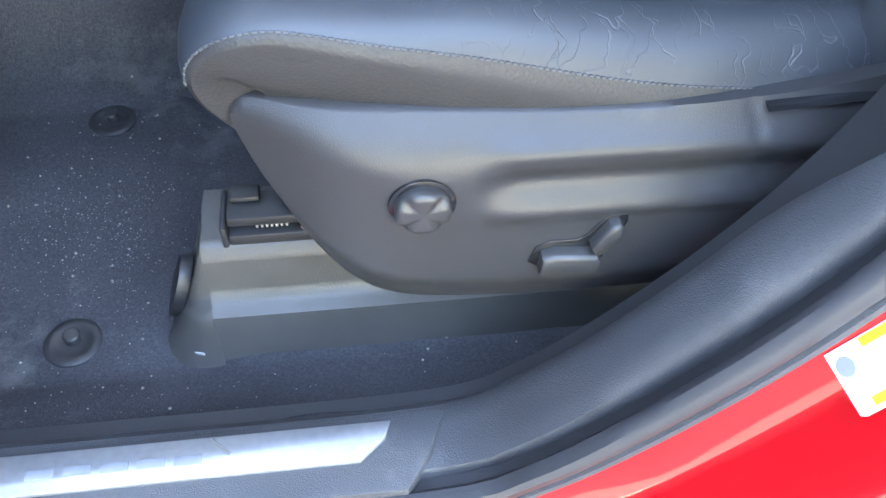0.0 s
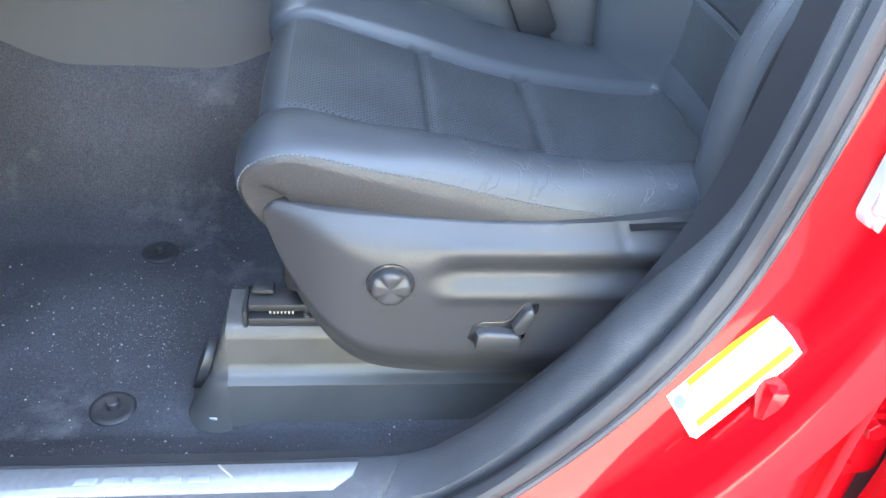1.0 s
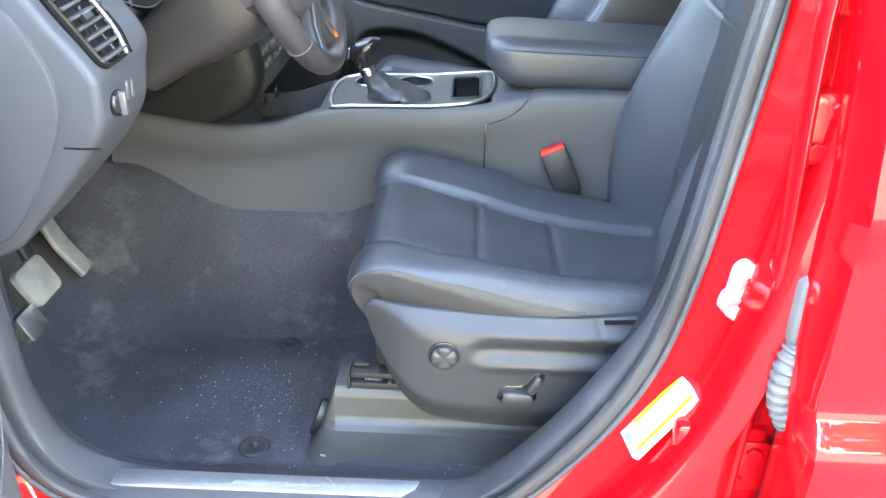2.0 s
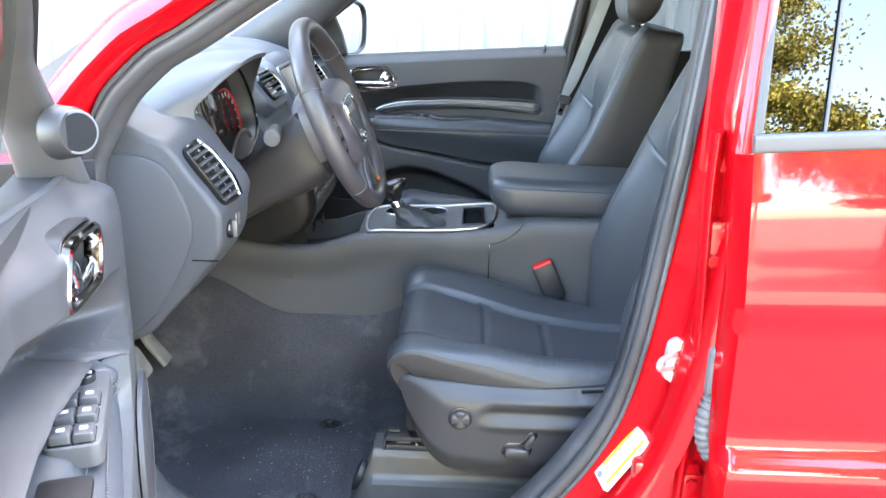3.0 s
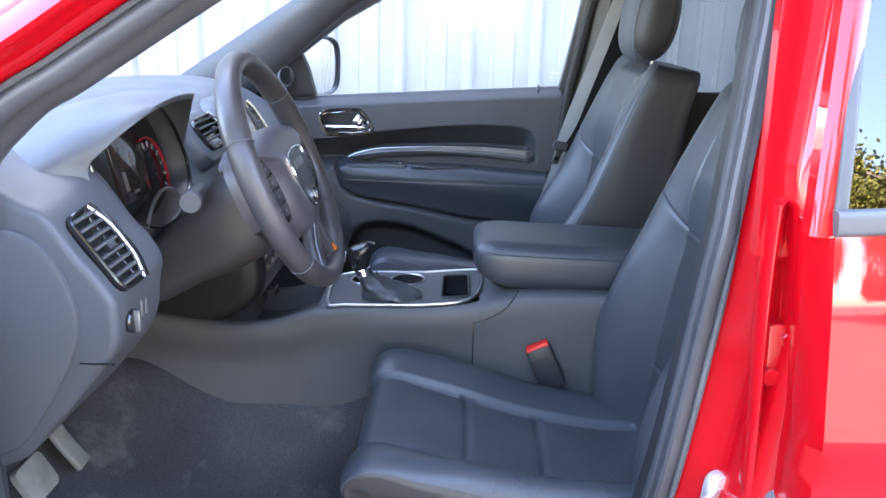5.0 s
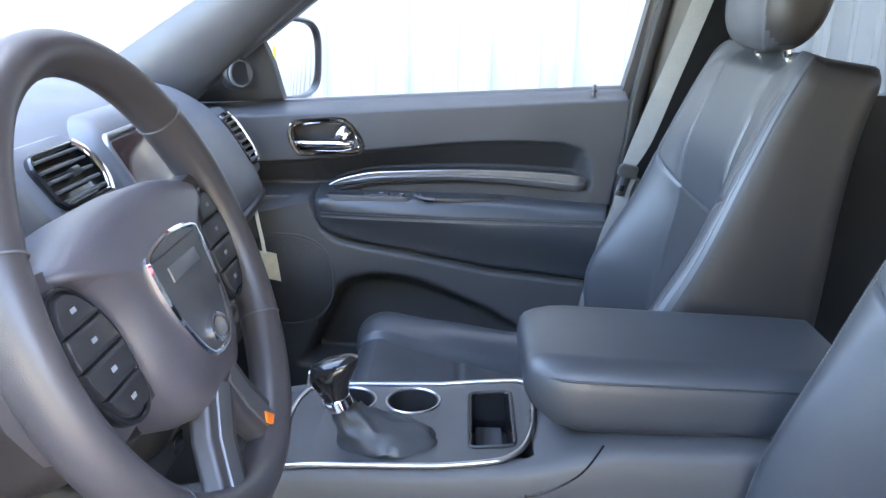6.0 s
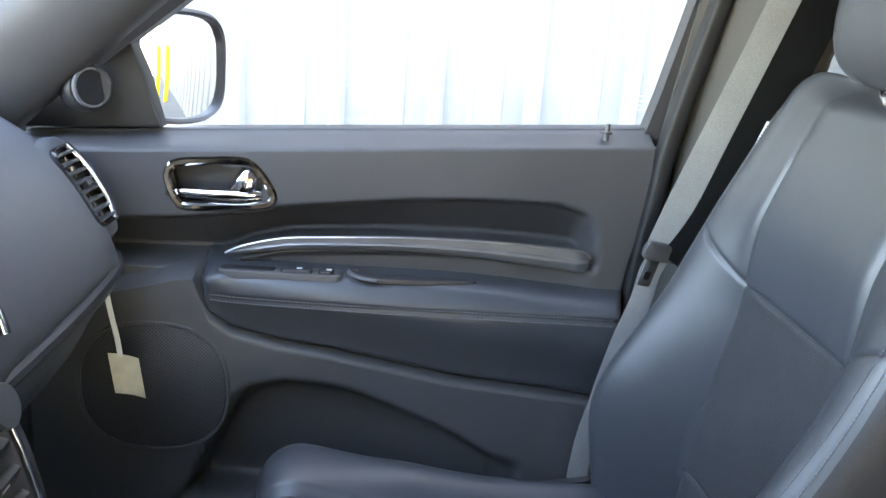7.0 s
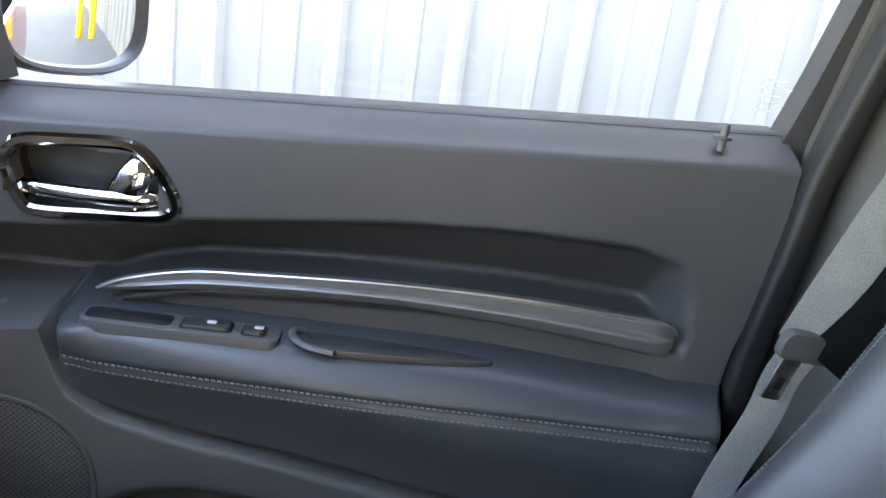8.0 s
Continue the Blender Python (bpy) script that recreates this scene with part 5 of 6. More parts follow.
    if driver:
        # black plate painted as the shade of a pocket that is not cut
        part("pull_cup_shade", slab(rrect(0.13, 0.048, 0.008), 0.0, 0.006, lambda u, v, w: (-0.022 + u, s * (ledge_y + v), 0.9240 + w), 0.001), M["black"], t, "flat black plate for the shade of the pull pocket")
    # stitching along the arm rest
    for dz in (0.003, -0.006):
        line = [Vector((u, s * (depth(u, 0.905 + dz) - 0.0042), 0.905 + dz)) for u in span(-0.32, 0.255, 40)]
        stitches(line, t, gap=0.0055, r=0.0011)
    # speaker grille
    sp = [(-0.402 + 0.110 * math.copysign(abs(math.cos(a)) ** 0.82, math.cos(a)), 0.757 + 0.103 * math.copysign(abs(math.sin(a)) ** 0.82, math.sin(a))) for a in [2 * math.pi * k / 48 for k in range(48)]]
    part("speaker_ring", ringplate(sp, 0.005, -0.004, 0.002, flat(-0.0265), 0.001), M["plastic"], t)
    part("speaker_grille", slab(shrink(sp, 0.0065), -0.004, 0.0012, flat(-0.0265), 0.001), M["perforated"], t, "perforated speaker grille")
    # lock pin
    pin, pin_y = (0.20, 0.050) if driver else (0.232, 0.036)
    part("lock_pin", rod((pin, s * pin_y, 1.140), (pin + 0.002, s * (pin_y + 0.002), 1.187 if driver else 1.176), 0.0044 if driver else 0.0036, 12), M["plastic" if not driver else "satin"], t, "slim lock pin")
    part("pin_collar", rod((pin, s * pin_y, belt_z(pin) - 0.0005), (pin, s * pin_y, belt_z(pin) + 0.0025), 0.0085, 14), M["doorpanel"], t)
    return t


M["grille"] = mat("speaker_mesh", (0.012, 0.012, 0.013), 0.7, spec=0.12, bump=(700, 0.0008, "voronoi"), blotch=(8, 0.1))
front_door("passenger_door", "closed passenger door with dark panel and chrome handle", Matrix.Translation((0, 0.74, 0)), 1, False)
front_door("driver_door", "open driver door with grey inner panel and window switches", Matrix.Translation((-0.312, -1.395, 0.026)) @ pose(0, 0, 0, 0, 0, -70.5), -1, True)

# passenger side pillars and rear side
psg = thing("pillar_trim", "grey fabric pillar trim beside the passenger seat", "pillar trim")
def pillar_pt(a, b):
    z = 0.45 + 1.10 * a
    back = 0.10 * max(0, z - 1.165)
    y = 0.775 - 0.062 * step(b, 0.0, 0.35) + 0.10 * step(b, 0.8, 1.0) - 0.16 * max(0, z - 1.165)
    return 0.312 + back + 0.215 * b, y - 0.006 * gauss(b, 0.30, 0.03) + 0.005 * gauss(b, 0.36, 0.02) - 0.004 * gauss(b, 0.16, 0.04) + 0.003 * gauss(b, 0.22, 0.015), z


part("pillar_cover", sheet(pillar_pt, 40, 40, (0.004, 0.02, 0)), M["pillar"], psg)
part("pillar_edge", sweep(curve([(0.292, 0.755, 0.42), (0.292, 0.757, 0.75), (0.294, 0.757, 0.93), (0.309, 0.753, 1.08), (0.318, 0.750, 1.165), (0.352, 0.722, 1.36), (0.385, 0.69, 1.52)], 30), rrect(0.024, 0.034, 0.007), up=(0, -1, 0)), M["black"], psg, "dark rubber seal on the pillar")
for sgn, nm in ((1, "passenger"), (-1, "driver")):
    ap = thing("windshield_pillar", "dark grey trim on the windshield pillar", "pillar trim", group="windshield pillars")
    front_ = curve([(-0.90, 0.665, 1.095), (-0.786, 0.665, 1.168), (-0.654, 0.665, 1.255), (-0.524, 0.662, 1.340), (-0.38, 0.645, 1.432), (-0.20, 0.610, 1.535)], 24)
    rear_ = curve([(-0.66, 0.690, 1.050), (-0.539, 0.688, 1.158), (-0.445, 0.682, 1.243), (-0.324, 0.672, 1.345), (-0.226, 0.657, 1.411), (-0.066, 0.636, 1.494)], 24)
    if sgn < 0:
        rear_ = [p + Vector((-0.012, 0, 0.022)) for p in rear_]
    rings = []
    for a, b in zip(front_, rear_):
        ring = [a.lerp(b, f) + Vector((0, d, 0)) for f, d in ((0, 0.03), (0, 0.004), (0.03, -0.004), (0.2, -0.020), (0.5, -0.028), (0.8, -0.018), (0.97, -0.004), (1, 0.006), (1, 0.035))]
        rings.append([(p.x, CY + sgn * p.y, p.z) for p in ring])
    part("trim_cover", loft(rings), M["doorpanel"], ap)
part("sill_trim", box((1.5, 0.12, 0.16), (-0.05, 0.745, 0.395), 0.01), M["trim"], car)
rdp = thing("rear_side_panel", "dark rear door panel behind the passenger seat", "door panel")
part("panel", sheet(lambda a, b: (0.50 + 1.5 * a, 0.76 + 0.03 * math.sin(math.pi * b), 1.17 - 0.75 * b), 8, 10, (0, 0.03, 0)), M["darkplastic"], rdp)
part("window_pane", sheet(lambda a, b: (0.46 + 1.4 * a, 0.80 - 0.10 * b, 1.165 + 0.36 * b), 4, 4, (0, 0.004, 0)), M["tinted"], rdp).visible_shadow = False
part("roof_rail", sheet(lambda a, b: (-0.05 + 2.0 * a, 0.70 - 0.06 * b, 1.50 + 0.09 * b), 8, 4, (0, 0.03, 0)), M["pillar"], rdp)
rear = thing("bench", "dark leather rear bench behind the front seats", "bench")
part("bench_cushion", box((0.45, 1.2, 0.20), (1.15, CY, 0.58), 0.06, 4), M["leather"], rear)
part("bench_back", box((0.16, 1.2, 0.60), (1.42, CY, 0.92), 0.06, 4, rot=Euler((0, 0.3, 0)).to_matrix()), M["leather"], rear)

# passenger mirror outside
mr = thing("door_mirror", "black passenger door mirror reflecting the wall", "mirror", look((-0.436, 1.025, 1.188), (-0.436 - 0.857, 1.025 + 0.515, 1.198)))
mo = [(p.x, p.y) for p in curve([(-0.115, 0.075, 0), (-0.06, 0.090, 0), (0.06, 0.085, 0), (0.105, 0.06, 0), (0.112, 0.0, 0), (0.10, -0.06, 0), (0.04, -0.082, 0), (-0.07, -0.075, 0), (-0.115, -0.05, 0), (-0.125, 0.01, 0)], 48, True)]
mo = [(u * 0.82, v * 1.06) for u, v in mo]
part("housing", loft([[(u * k, v * k, z) for u, v in mo] for z, k in ((0.0, 1.0), (-0.03, 1.0), (-0.075, 0.9), (-0.10, 0.65), (-0.11, 0.3))]), M["darkplastic"], mr, "gloss black mirror housing")
part("housing_rim", loft([[(u * k, v * k, z) for u, v in mo] for z, k in ((0.0, 0.92), (0.010, 0.94), (0.013, 0.99), (0.004, 1.05), (-0.02, 1.06), (-0.03, 0.98))], loop=True), M["darkplastic"], mr)
part("mirror_glass", loft([[(u * 0.935 * k, v * 0.93 * k, 0.006 - (u * u + v * v) * k * k * 0.874 / 2.4) for u, v in mo] for k in (1.0, 0.85, 0.7, 0.55, 0.4, 0.25, 0.1, 0.01)]), M["mirror"], mr, "convex mirror glass", angle=60)
part("arm", box((0.14, 0.05, 0.05), (-0.15, -0.06, -0.06), 0.015), M["darkplastic"], mr)

# ---------- dashboard ----------
dash = thing("dashboard", "dark grey dashboard with chrome-edged air vents", "dashboard")
# profile x, z from the windshield over the top and down the face
DP = [(-1.03, 1.13), (-0.90, 1.158), (-0.75, 1.172), (-0.62, 1.168), (-0.545, 1.140), (-0.487, 1.095), (-0.445, 1.035), (-0.422, 0.985), (-0.420, 0.950), (-0.448, 0.905), (-0.50, 0.862), (-0.58, 0.81), (-0.70, 0.76), (-0.85, 0.74)]
DC = even([(x, 0, z) for x, z in DP], 70)


def dash_pt(i, y):
    p = DC[i]
    e = max(0, abs(y - CY) - 0.60) / 0.09
    f = 1 - 0.22 * e * e
    side = 0.02 * (y - CY > 0)
    x = -0.75 + (p.x + 0.75) * (f if p.x > -0.75 else 1)
    z = p.z - 0.012 * e * e
    if p.z > 0.98:
        z += 0.030 * (1 - step(abs(y - CY), 0.40, 0.66)) * step(p.z, 0.98, 1.12)
    mid = gauss(y, CY + 0.10, 0.16)
    if -0.62 < p.x and p.z < 1.16:
        x += 0.03 * mid
    x -= 0.065 * step(y, -0.57, -0.53) * (1 - step(y, -0.22, -0.18)) * step(p.z, 0.985, 1.04) * step(p.x, -0.60, -0.54)
    x -= 0.075 * step(y, -0.54, -0.51) * (1 - step(y, -0.24, -0.20)) * (1 - step(p.z, 0.99, 1.02)) * step(p.x, -0.62, -0.50)
    return Vector((x, y, z))


ys = span(CY - 0.685, CY + 0.672, 80)
rings = [[dash_pt(i, y) for i in range(len(DC))] + [Vector((-0.95, y, 0.85)), Vector((-1.02, y, 1.0))] for y in ys]
bm = loft(rings)
for fc in bm.faces:
    c = fc.calc_center_median()
    fc.material_index = 1 if c.z < 0.965 and c.y < -0.10 else 0
part("body", bm, [M["dash"], M["black"]], dash, "grained dark grey dashboard shell, black below", angle=50)
# end cap on the driver's side: a raised rim round a flat inset
cap = [(p.x, p.z) for p in curve([(-0.63, 0, 1.108), (-0.58, 0, 1.111), (-0.523, 0, 1.107), (-0.488, 0, 1.084), (-0.463, 0, 1.035), (-0.454, 0, 0.991), (-0.466, 0, 0.941), (-0.506, 0, 0.867), (-0.561, 0, 0.802), (-0.66, 0, 0.80), (-0.67, 0, 0.95)], 66, True)]
ye = CY - 0.685
part("end_cap", slab(cap, -0.02, 0.0105, lambda u, v, w: (u, ye - w, v), 0.0065), M["dash_shaded"], dash)


def vent(c, side, rise, w, h, housing=True):
    """An oval air vent with slats and a chrome bar; side and rise: the ways across and up its face."""
    side_ = Vector(side).normalized()
    nrm = side_.cross(Vector(rise)).normalized()
    up_v = nrm.cross(side_)
    v = lambda a, b, d: Vector(c) + side_ * a + up_v * b + nrm * d
    o = rrect(w, h, min(w, h) * 0.3, 5)
    if housing:
        part("vent_housing", slab(rrect(w + 0.040, h + 0.040, 0.030, 8), -0.09, 0.001, v, 0.018), M["dash"], dash)
    ob = part("vent_well", slab(o, -0.03, 0.003, v, 0.002), M["gloss"], dash, "dark vent opening")
    part("vent_rim", ringplate(o, 0.005, -0.02, 0.009, v, 0.002), M["gloss"], ob)
    n = max(4, round(h / 0.0145))
    for k in range(n):
        yy = h * (-0.5 + (k + 0.8) / (n + 0.6))
        part("slat", sweep([v(-w * 0.44, yy, 0.006), v(w * 0.30, yy, 0.006)], rrect(0.012, 0.0035, 0.001), up=nrm * 0.35 + up_v), M["plastic"], ob)
    part("vent_tab", sweep([v(-0.008, 0, 0.010), v(0.004, 0, 0.012)], rrect(0.010, 0.010, 0.003), up=nrm), M["darkplastic"], ob)
    x0 = w * 0.40
    part("chrome_bar", sweep(curve([v(x0 - 0.006, h * 0.49, 0.006), v(x0 + 0.001, h * 0.25, 0.010), v(x0 + 0.002, 0, 0.011), v(x0 + 0.001, -h * 0.25, 0.010), v(x0 - 0.006, -h * 0.49, 0.006)], 16), rrect(0.012, 0.007, 0.003), up=nrm), M["chrome"], ob, "polished chrome bar")


# the driver's end of the dashboard: a rounded block with the vent on its slanting facet
E_SIDE = [(-0.76, 1.150), (-0.64, 1.166), (-0.563, 1.160), (-0.517, 1.140), (-0.486, 1.124), (-0.453, 1.077), (-0.430, 1.048), (-0.410, 1.018), (-0.407, 0.998), (-0.412, 0.951), (-0.446, 0.904), (-0.511, 0.828), (-0.57, 0.777), (-0.72, 0.76)]
E_IN = [(-0.76, 1.160), (-0.61, 1.186), (-0.53, 1.184), (-0.477, 1.164), (-0.450, 1.134), (-0.427, 1.099), (-0.404, 1.072), (-0.388, 1.042), (-0.392, 1.012), (-0.402, 0.957), (-0.439, 0.902), (-0.505, 0.830), (-0.57, 0.78), (-0.72, 0.76)]


def end_ring(y, f, d):
    o = [(a[0] + (b[0] - a[0]) * f, a[1] + (b[1] - a[1]) * f) for a, b in zip(E_SIDE, E_IN)]
    o = [(p.x, p.z) for p in curve([(u, 0, v) for u, v in o], 112, True)]
    return [(u, y, v) for u, v in (shrink(o, d) if d else o)]


part("end_block", loft([end_ring(-0.6635, 0, 0.012), end_ring(-0.6615, 0, 0.005), end_ring(-0.657, 0, 0.001)] + [end_ring(-0.652 + 0.107 * k / 10, k / 10, 0) for k in range(11)] + [end_ring(-0.538, 1, 0.003), end_ring(-0.530, 1, 0.012), end_ring(-0.526, 1, 0.03)]), M["dash_shaded"], dash, "grained dark grey dashboard end", angle=50)
vent((-0.4315, -0.620, 1.0735), (0.030, 0.11, 0.022), (-0.072, 0, 0.1), 0.056, 0.118, False)
vent((-0.470, 0.655, 1.064), (0, 1, 0), (-0.53, 0, 0.85), 0.065, 0.115)
vent((-0.462, -0.060, 1.140), (0, 1, 0), (-0.616, 0, 0.788), 0.13, 0.07)
# light switches below the vent
part("light_knob", rod((-0.414, -0.625, 0.977), (-0.398, -0.627, 0.978), 0.016, 20), M["gloss"], dash, "round headlight knob")
part("knob_grip", box((0.012, 0.006, 0.030), (-0.397, -0.627, 0.978), 0.002), M["darksatin"], dash)
for k in range(2):
    part("dimmer_wheel", box((0.010, 0.007, 0.024), (-0.403, -0.598 + 0.014 * k, 0.985), 0.002), M["darksatin"], dash)
part("end_joint", box((0.045, 0.003, 0.0022), (-0.438, -0.6628, 0.931), 0.0005), M["gloss"], dash)
# lower knee panel
part("knee_panel", sheet(lambda a, b: (lerp_table(b, [(0, -0.482), (0.4, -0.497), (0.7, -0.55), (1.0, -0.578)]), -0.535 + 0.33 * a, 0.992 - (0.15 - 0.06 * a) * b), 8, 20, (-0.02, 0, -0.01)), M["black"], dash)
# instrument cluster: a shell that swells from the dash to a brow, and the dark well inside it
c_out = [(-0.535, -0.618, 1.130), (-0.57, -0.600, 1.155), (-0.62, -0.53, 1.178), (-0.645, -0.43, 1.190), (-0.645, -0.32, 1.190), (-0.62, -0.20, 1.178), (-0.55, -0.155, 1.120), (-0.51, -0.165, 1.04), (-0.48, -0.37, 0.985), (-0.470, -0.575, 1.055)]
c_lip = [(-0.474, -0.562, 1.162), (-0.450, -0.548, 1.198), (-0.411, -0.50, 1.236), (-0.400, -0.42, 1.247), (-0.402, -0.33, 1.243), (-0.428, -0.255, 1.227), (-0.462, -0.192, 1.165), (-0.485, -0.195, 1.07), (-0.452, -0.36, 1.030), (-0.446, -0.545, 1.100)]
swell = [0.004, 0.012, 0.022, 0.024, 0.022, 0.014, 0.002, 0.0, 0.0, 0.0]
ccen = Vector((0, -0.375, 1.115))


def inside(p, k, x, drop=0.0):
    q = ccen + (Vector((0, p.y, p.z)) - ccen) * k
    return Vector((x - 0.22 * (q.z - 1.11), q.y, q.z - drop))


R_out, R_lip = curve(c_out, 80, True), curve(c_lip, 80, True)
R_sw = [p.x for p in curve([(v, 0, 0) for v in swell], 80, True)]
mids = [[a.lerp(b, f) + Vector((0, 0, g * w)) for a, b, g in zip(R_out, R_lip, R_sw)] for f, w in ((0.33, 0.8), (0.66, 0.9), (0.9, 0.4))]
part("cluster_shell", loft([R_out] + mids + [R_lip, [p + Vector((0.001, 0, -0.004 if p.z > 1.12 else 0.002)) for p in R_lip], [p + Vector((-0.004, 0, -0.009 if p.z > 1.12 else 0.004)) for p in R_lip]], cap=False), M["dash"], dash, "curved brow over the instruments", angle=60)
part("cluster_well", loft([[p + Vector((-0.003, 0, -0.008 if p.z > 1.12 else 0.003)) for p in R_lip], [inside(p, 0.93, -0.466) for p in R_lip], [inside(p, 0.91, -0.470) for p in R_lip], [inside(p, 0.90, -0.503) for p in R_lip]], cap=False), M["plastic"], dash, "dark instrument well", angle=50)
part("cluster_bezel", sweep([inside(p, 0.92, -0.463) for p in R_lip], circle2(0.0032, 8), up=(1, 0, 0), closed=True), M["gloss"], dash, "gloss black bezel")
gp = lambda u, v, w: (-0.500 + w - 0.22 * v, -0.325 + u, 1.110 + v)
bez = [(p.x, p.z) for p in curve([(-0.175, 0, -0.02), (-0.16, 0, 0.05), (-0.09, 0, 0.085), (0, 0, 0.090), (0.10, 0, 0.086), (0.17, 0, 0.05), (0.185, 0, -0.02), (0.11, 0, -0.075), (0, 0, -0.08), (-0.11, 0, -0.075)], 60, True)]
part("gauge_face", slab(bez, -0.02, 0.0, gp, 0.002), M["gloss"], dash, "dark instrument panel")
part("gauge_display", slab(rrect(0.115, 0.105, 0.006), 0.0, 0.004, lambda u, v, w: gp(u - 0.03, v + 0.018, w), 0.001), M["screen"], dash, "brown tinted display glass")
for u, v, du, dv in ((-0.06, 0.05, 0.014, 0.006), (-0.06, 0.0, 0.012, 0.03), (-0.03, -0.02, 0.02, 0.005), (-0.02, 0.03, 0.006, 0.02)):
    part("display_mark", slab(rrect(du, dv, 0.001), 0.003, 0.0048, lambda a, b, w: gp(u + a, v + b, w), 0.0003), M["silverdim"], dash)
arc = [gp(0.045 + 0.060 * math.cos(radians(a)), -0.008 + 0.060 * math.sin(radians(a)), 0.006) for a in range(-38, 112, 6)]
part("tachometer_arc", sweep(arc, rrect(0.002, 0.0055, 0.0005), up=(1, 0, 0.3)), M["redprint"], dash, "red tachometer arc")
for a in range(-30, 110, 22):
    part("gauge_mark", sweep([gp(0.045 + r * math.cos(radians(a)), -0.008 + r * math.sin(radians(a)), 0.0065) for r in (0.045, 0.054)], rrect(0.004, 0.002, 0.0005), up=(1, 0, 0.3)), M["silverprint"], dash)
ring = [(-0.450, -0.352 + 0.095 * math.cos(radians(a)), 0.998 + 0.095 * math.sin(radians(a))) for a in range(48, 160, 8)]
part("column_arc", sweep(ring, circle2(0.003, 8), up=(1, 0, 0.3)), M["darksatin"], dash, "satin arc above the column")
# radio screen and centre stack
part("screen_bezel", slab(rrect(0.245, 0.175, 0.045, 8), -0.03, 0.004, lambda u, v, w: (-0.432 + w - 0.60 * v, 0.150 + u, 1.100 + v), 0.018), M["dash"], dash)
part("screen_rim", ringplate(rrect(0.172, 0.138, 0.015), 0.005, 0.0, 0.008, lambda u, v, w: (-0.432 + w - 0.60 * v, 0.131 + u, 1.100 + v), 0.0015), M["darksatin"], dash, "satin rim round the screen")
part("screen_glass", slab(rrect(0.158, 0.12, 0.01), 0.0, 0.006, lambda u, v, w: (-0.432 + w - 0.60 * v, 0.131 + u, 1.100 + v), 0.001), M["screen"], dash, "pale reflecting radio screen")
# right-hand centre vent beside the screen, closed by a chrome bar
on_screen = lambda u, v, w: (-0.432 + w - 0.60 * v, 0.150 + u, 1.100 + v)
slot = part("vent_well", slab([(0.070, -0.058), (0.090, -0.066), (0.101, -0.056), (0.101, 0.060), (0.090, 0.066), (0.070, 0.058)], -0.02, 0.0052, on_screen, 0.0008), M["gloss"], dash, "dark vent opening")
for k in range(8):
    part("slat", box((0.014, 0.024, 0.003), on_screen(0.086, -0.050 + 0.0145 * k, 0.004), 0.0008, rot=Euler((0, 0.5, 0)).to_matrix()), M["plastic"], slot)
part("chrome_bar", sweep(curve([on_screen(0.098, 0.068, 0.006), on_screen(0.104, 0.045, 0.010), on_screen(0.106, 0.0, 0.011), on_screen(0.106, -0.045, 0.010), on_screen(0.101, -0.070, 0.006)], 20), rrect(0.010, 0.007, 0.003), up=(0.86, 0, 0.5)), M["chrome"], slot, "polished chrome bar")
# centre stack: a panel that swells towards the cabin, with knobs, keys and a chrome edge
STACK = [(1.045, -0.425), (1.0, -0.396), (0.95, -0.376), (0.91, -0.364), (0.87, -0.357), (0.835, -0.362), (0.80, -0.385), (0.77, -0.44)]
face = curve([(x, 0, z) for z, x in STACK], 28)
rows_ = [(y, d) for y, d in ((-0.100, 0.05), (-0.098, 0.02), (-0.090, 0.008), (-0.07, 0.002), (0.08, 0.0), (0.225, 0.0), (0.232, 0.003), (0.236, 0.001), (0.248, 0.001), (0.255, 0.007), (0.258, 0.02), (0.259, 0.06))]
bm = loft([[(p.x - d, y, p.z) for p in face] + [(-0.62, y, 0.77), (-0.62, y, 1.05)] for y, d in rows_])
for fc in bm.faces:
    c = fc.calc_center_median()
    # low faces on the driver's side are black, standing for footwell shade
    fc.material_index = 1 if c.y < -0.06 and c.z < 0.96 else 0
part("centre_panel", bm, [M["plastic"], M["black"]], dash, "dark swelling centre panel", angle=50)
part("stack_trim", sweep([p + Vector((0.001, 0.233, 0)) for p in face[3:24]], rrect(0.004, 0.006, 0.0015), up=(0, 1, 0)), M["chrome"], dash, "chrome edge of the centre stack")
stack_x = lambda z: lerp_table(-z, [(-q, x) for q, x in STACK])
for y in (-0.045, 0.192):
    z = 0.985
    part("knob_base", rod((stack_x(z) - 0.006, y, z - 0.004), (stack_x(z) + 0.006, y, z), 0.026, 24), M["gloss"], dash)
    part("stack_knob", rod((stack_x(z), y, z - 0.001), (stack_x(z) + 0.030, y, z + 0.010), 0.0205, 24, True, 0.0185), M["dash"], dash, "grey rubbered control knob")
    part("knob_ring", rod((stack_x(z) + 0.026, y, z + 0.0085), (stack_x(z) + 0.0315, y, z + 0.0105), 0.0190, 24), M["satin"], dash)
for r in range(4):
    z = 0.948 - 0.024 * r
    for y, wd in ((-0.045, 0.045), (0.02, 0.03), (0.065, 0.03), (0.11, 0.03), (0.185, 0.055)):
        key = part("stack_button", box((0.010, wd, 0.017), (stack_x(z) + 0.001, y, z), 0.003, rot=Euler((0, 0.35, 0)).to_matrix()), M["darkplastic"], dash)
        part("symbol", box((0.002, 0.012, 0.002), (stack_x(z) + 0.0062, y, z + 0.0005), 0), M["silverprint"], key)
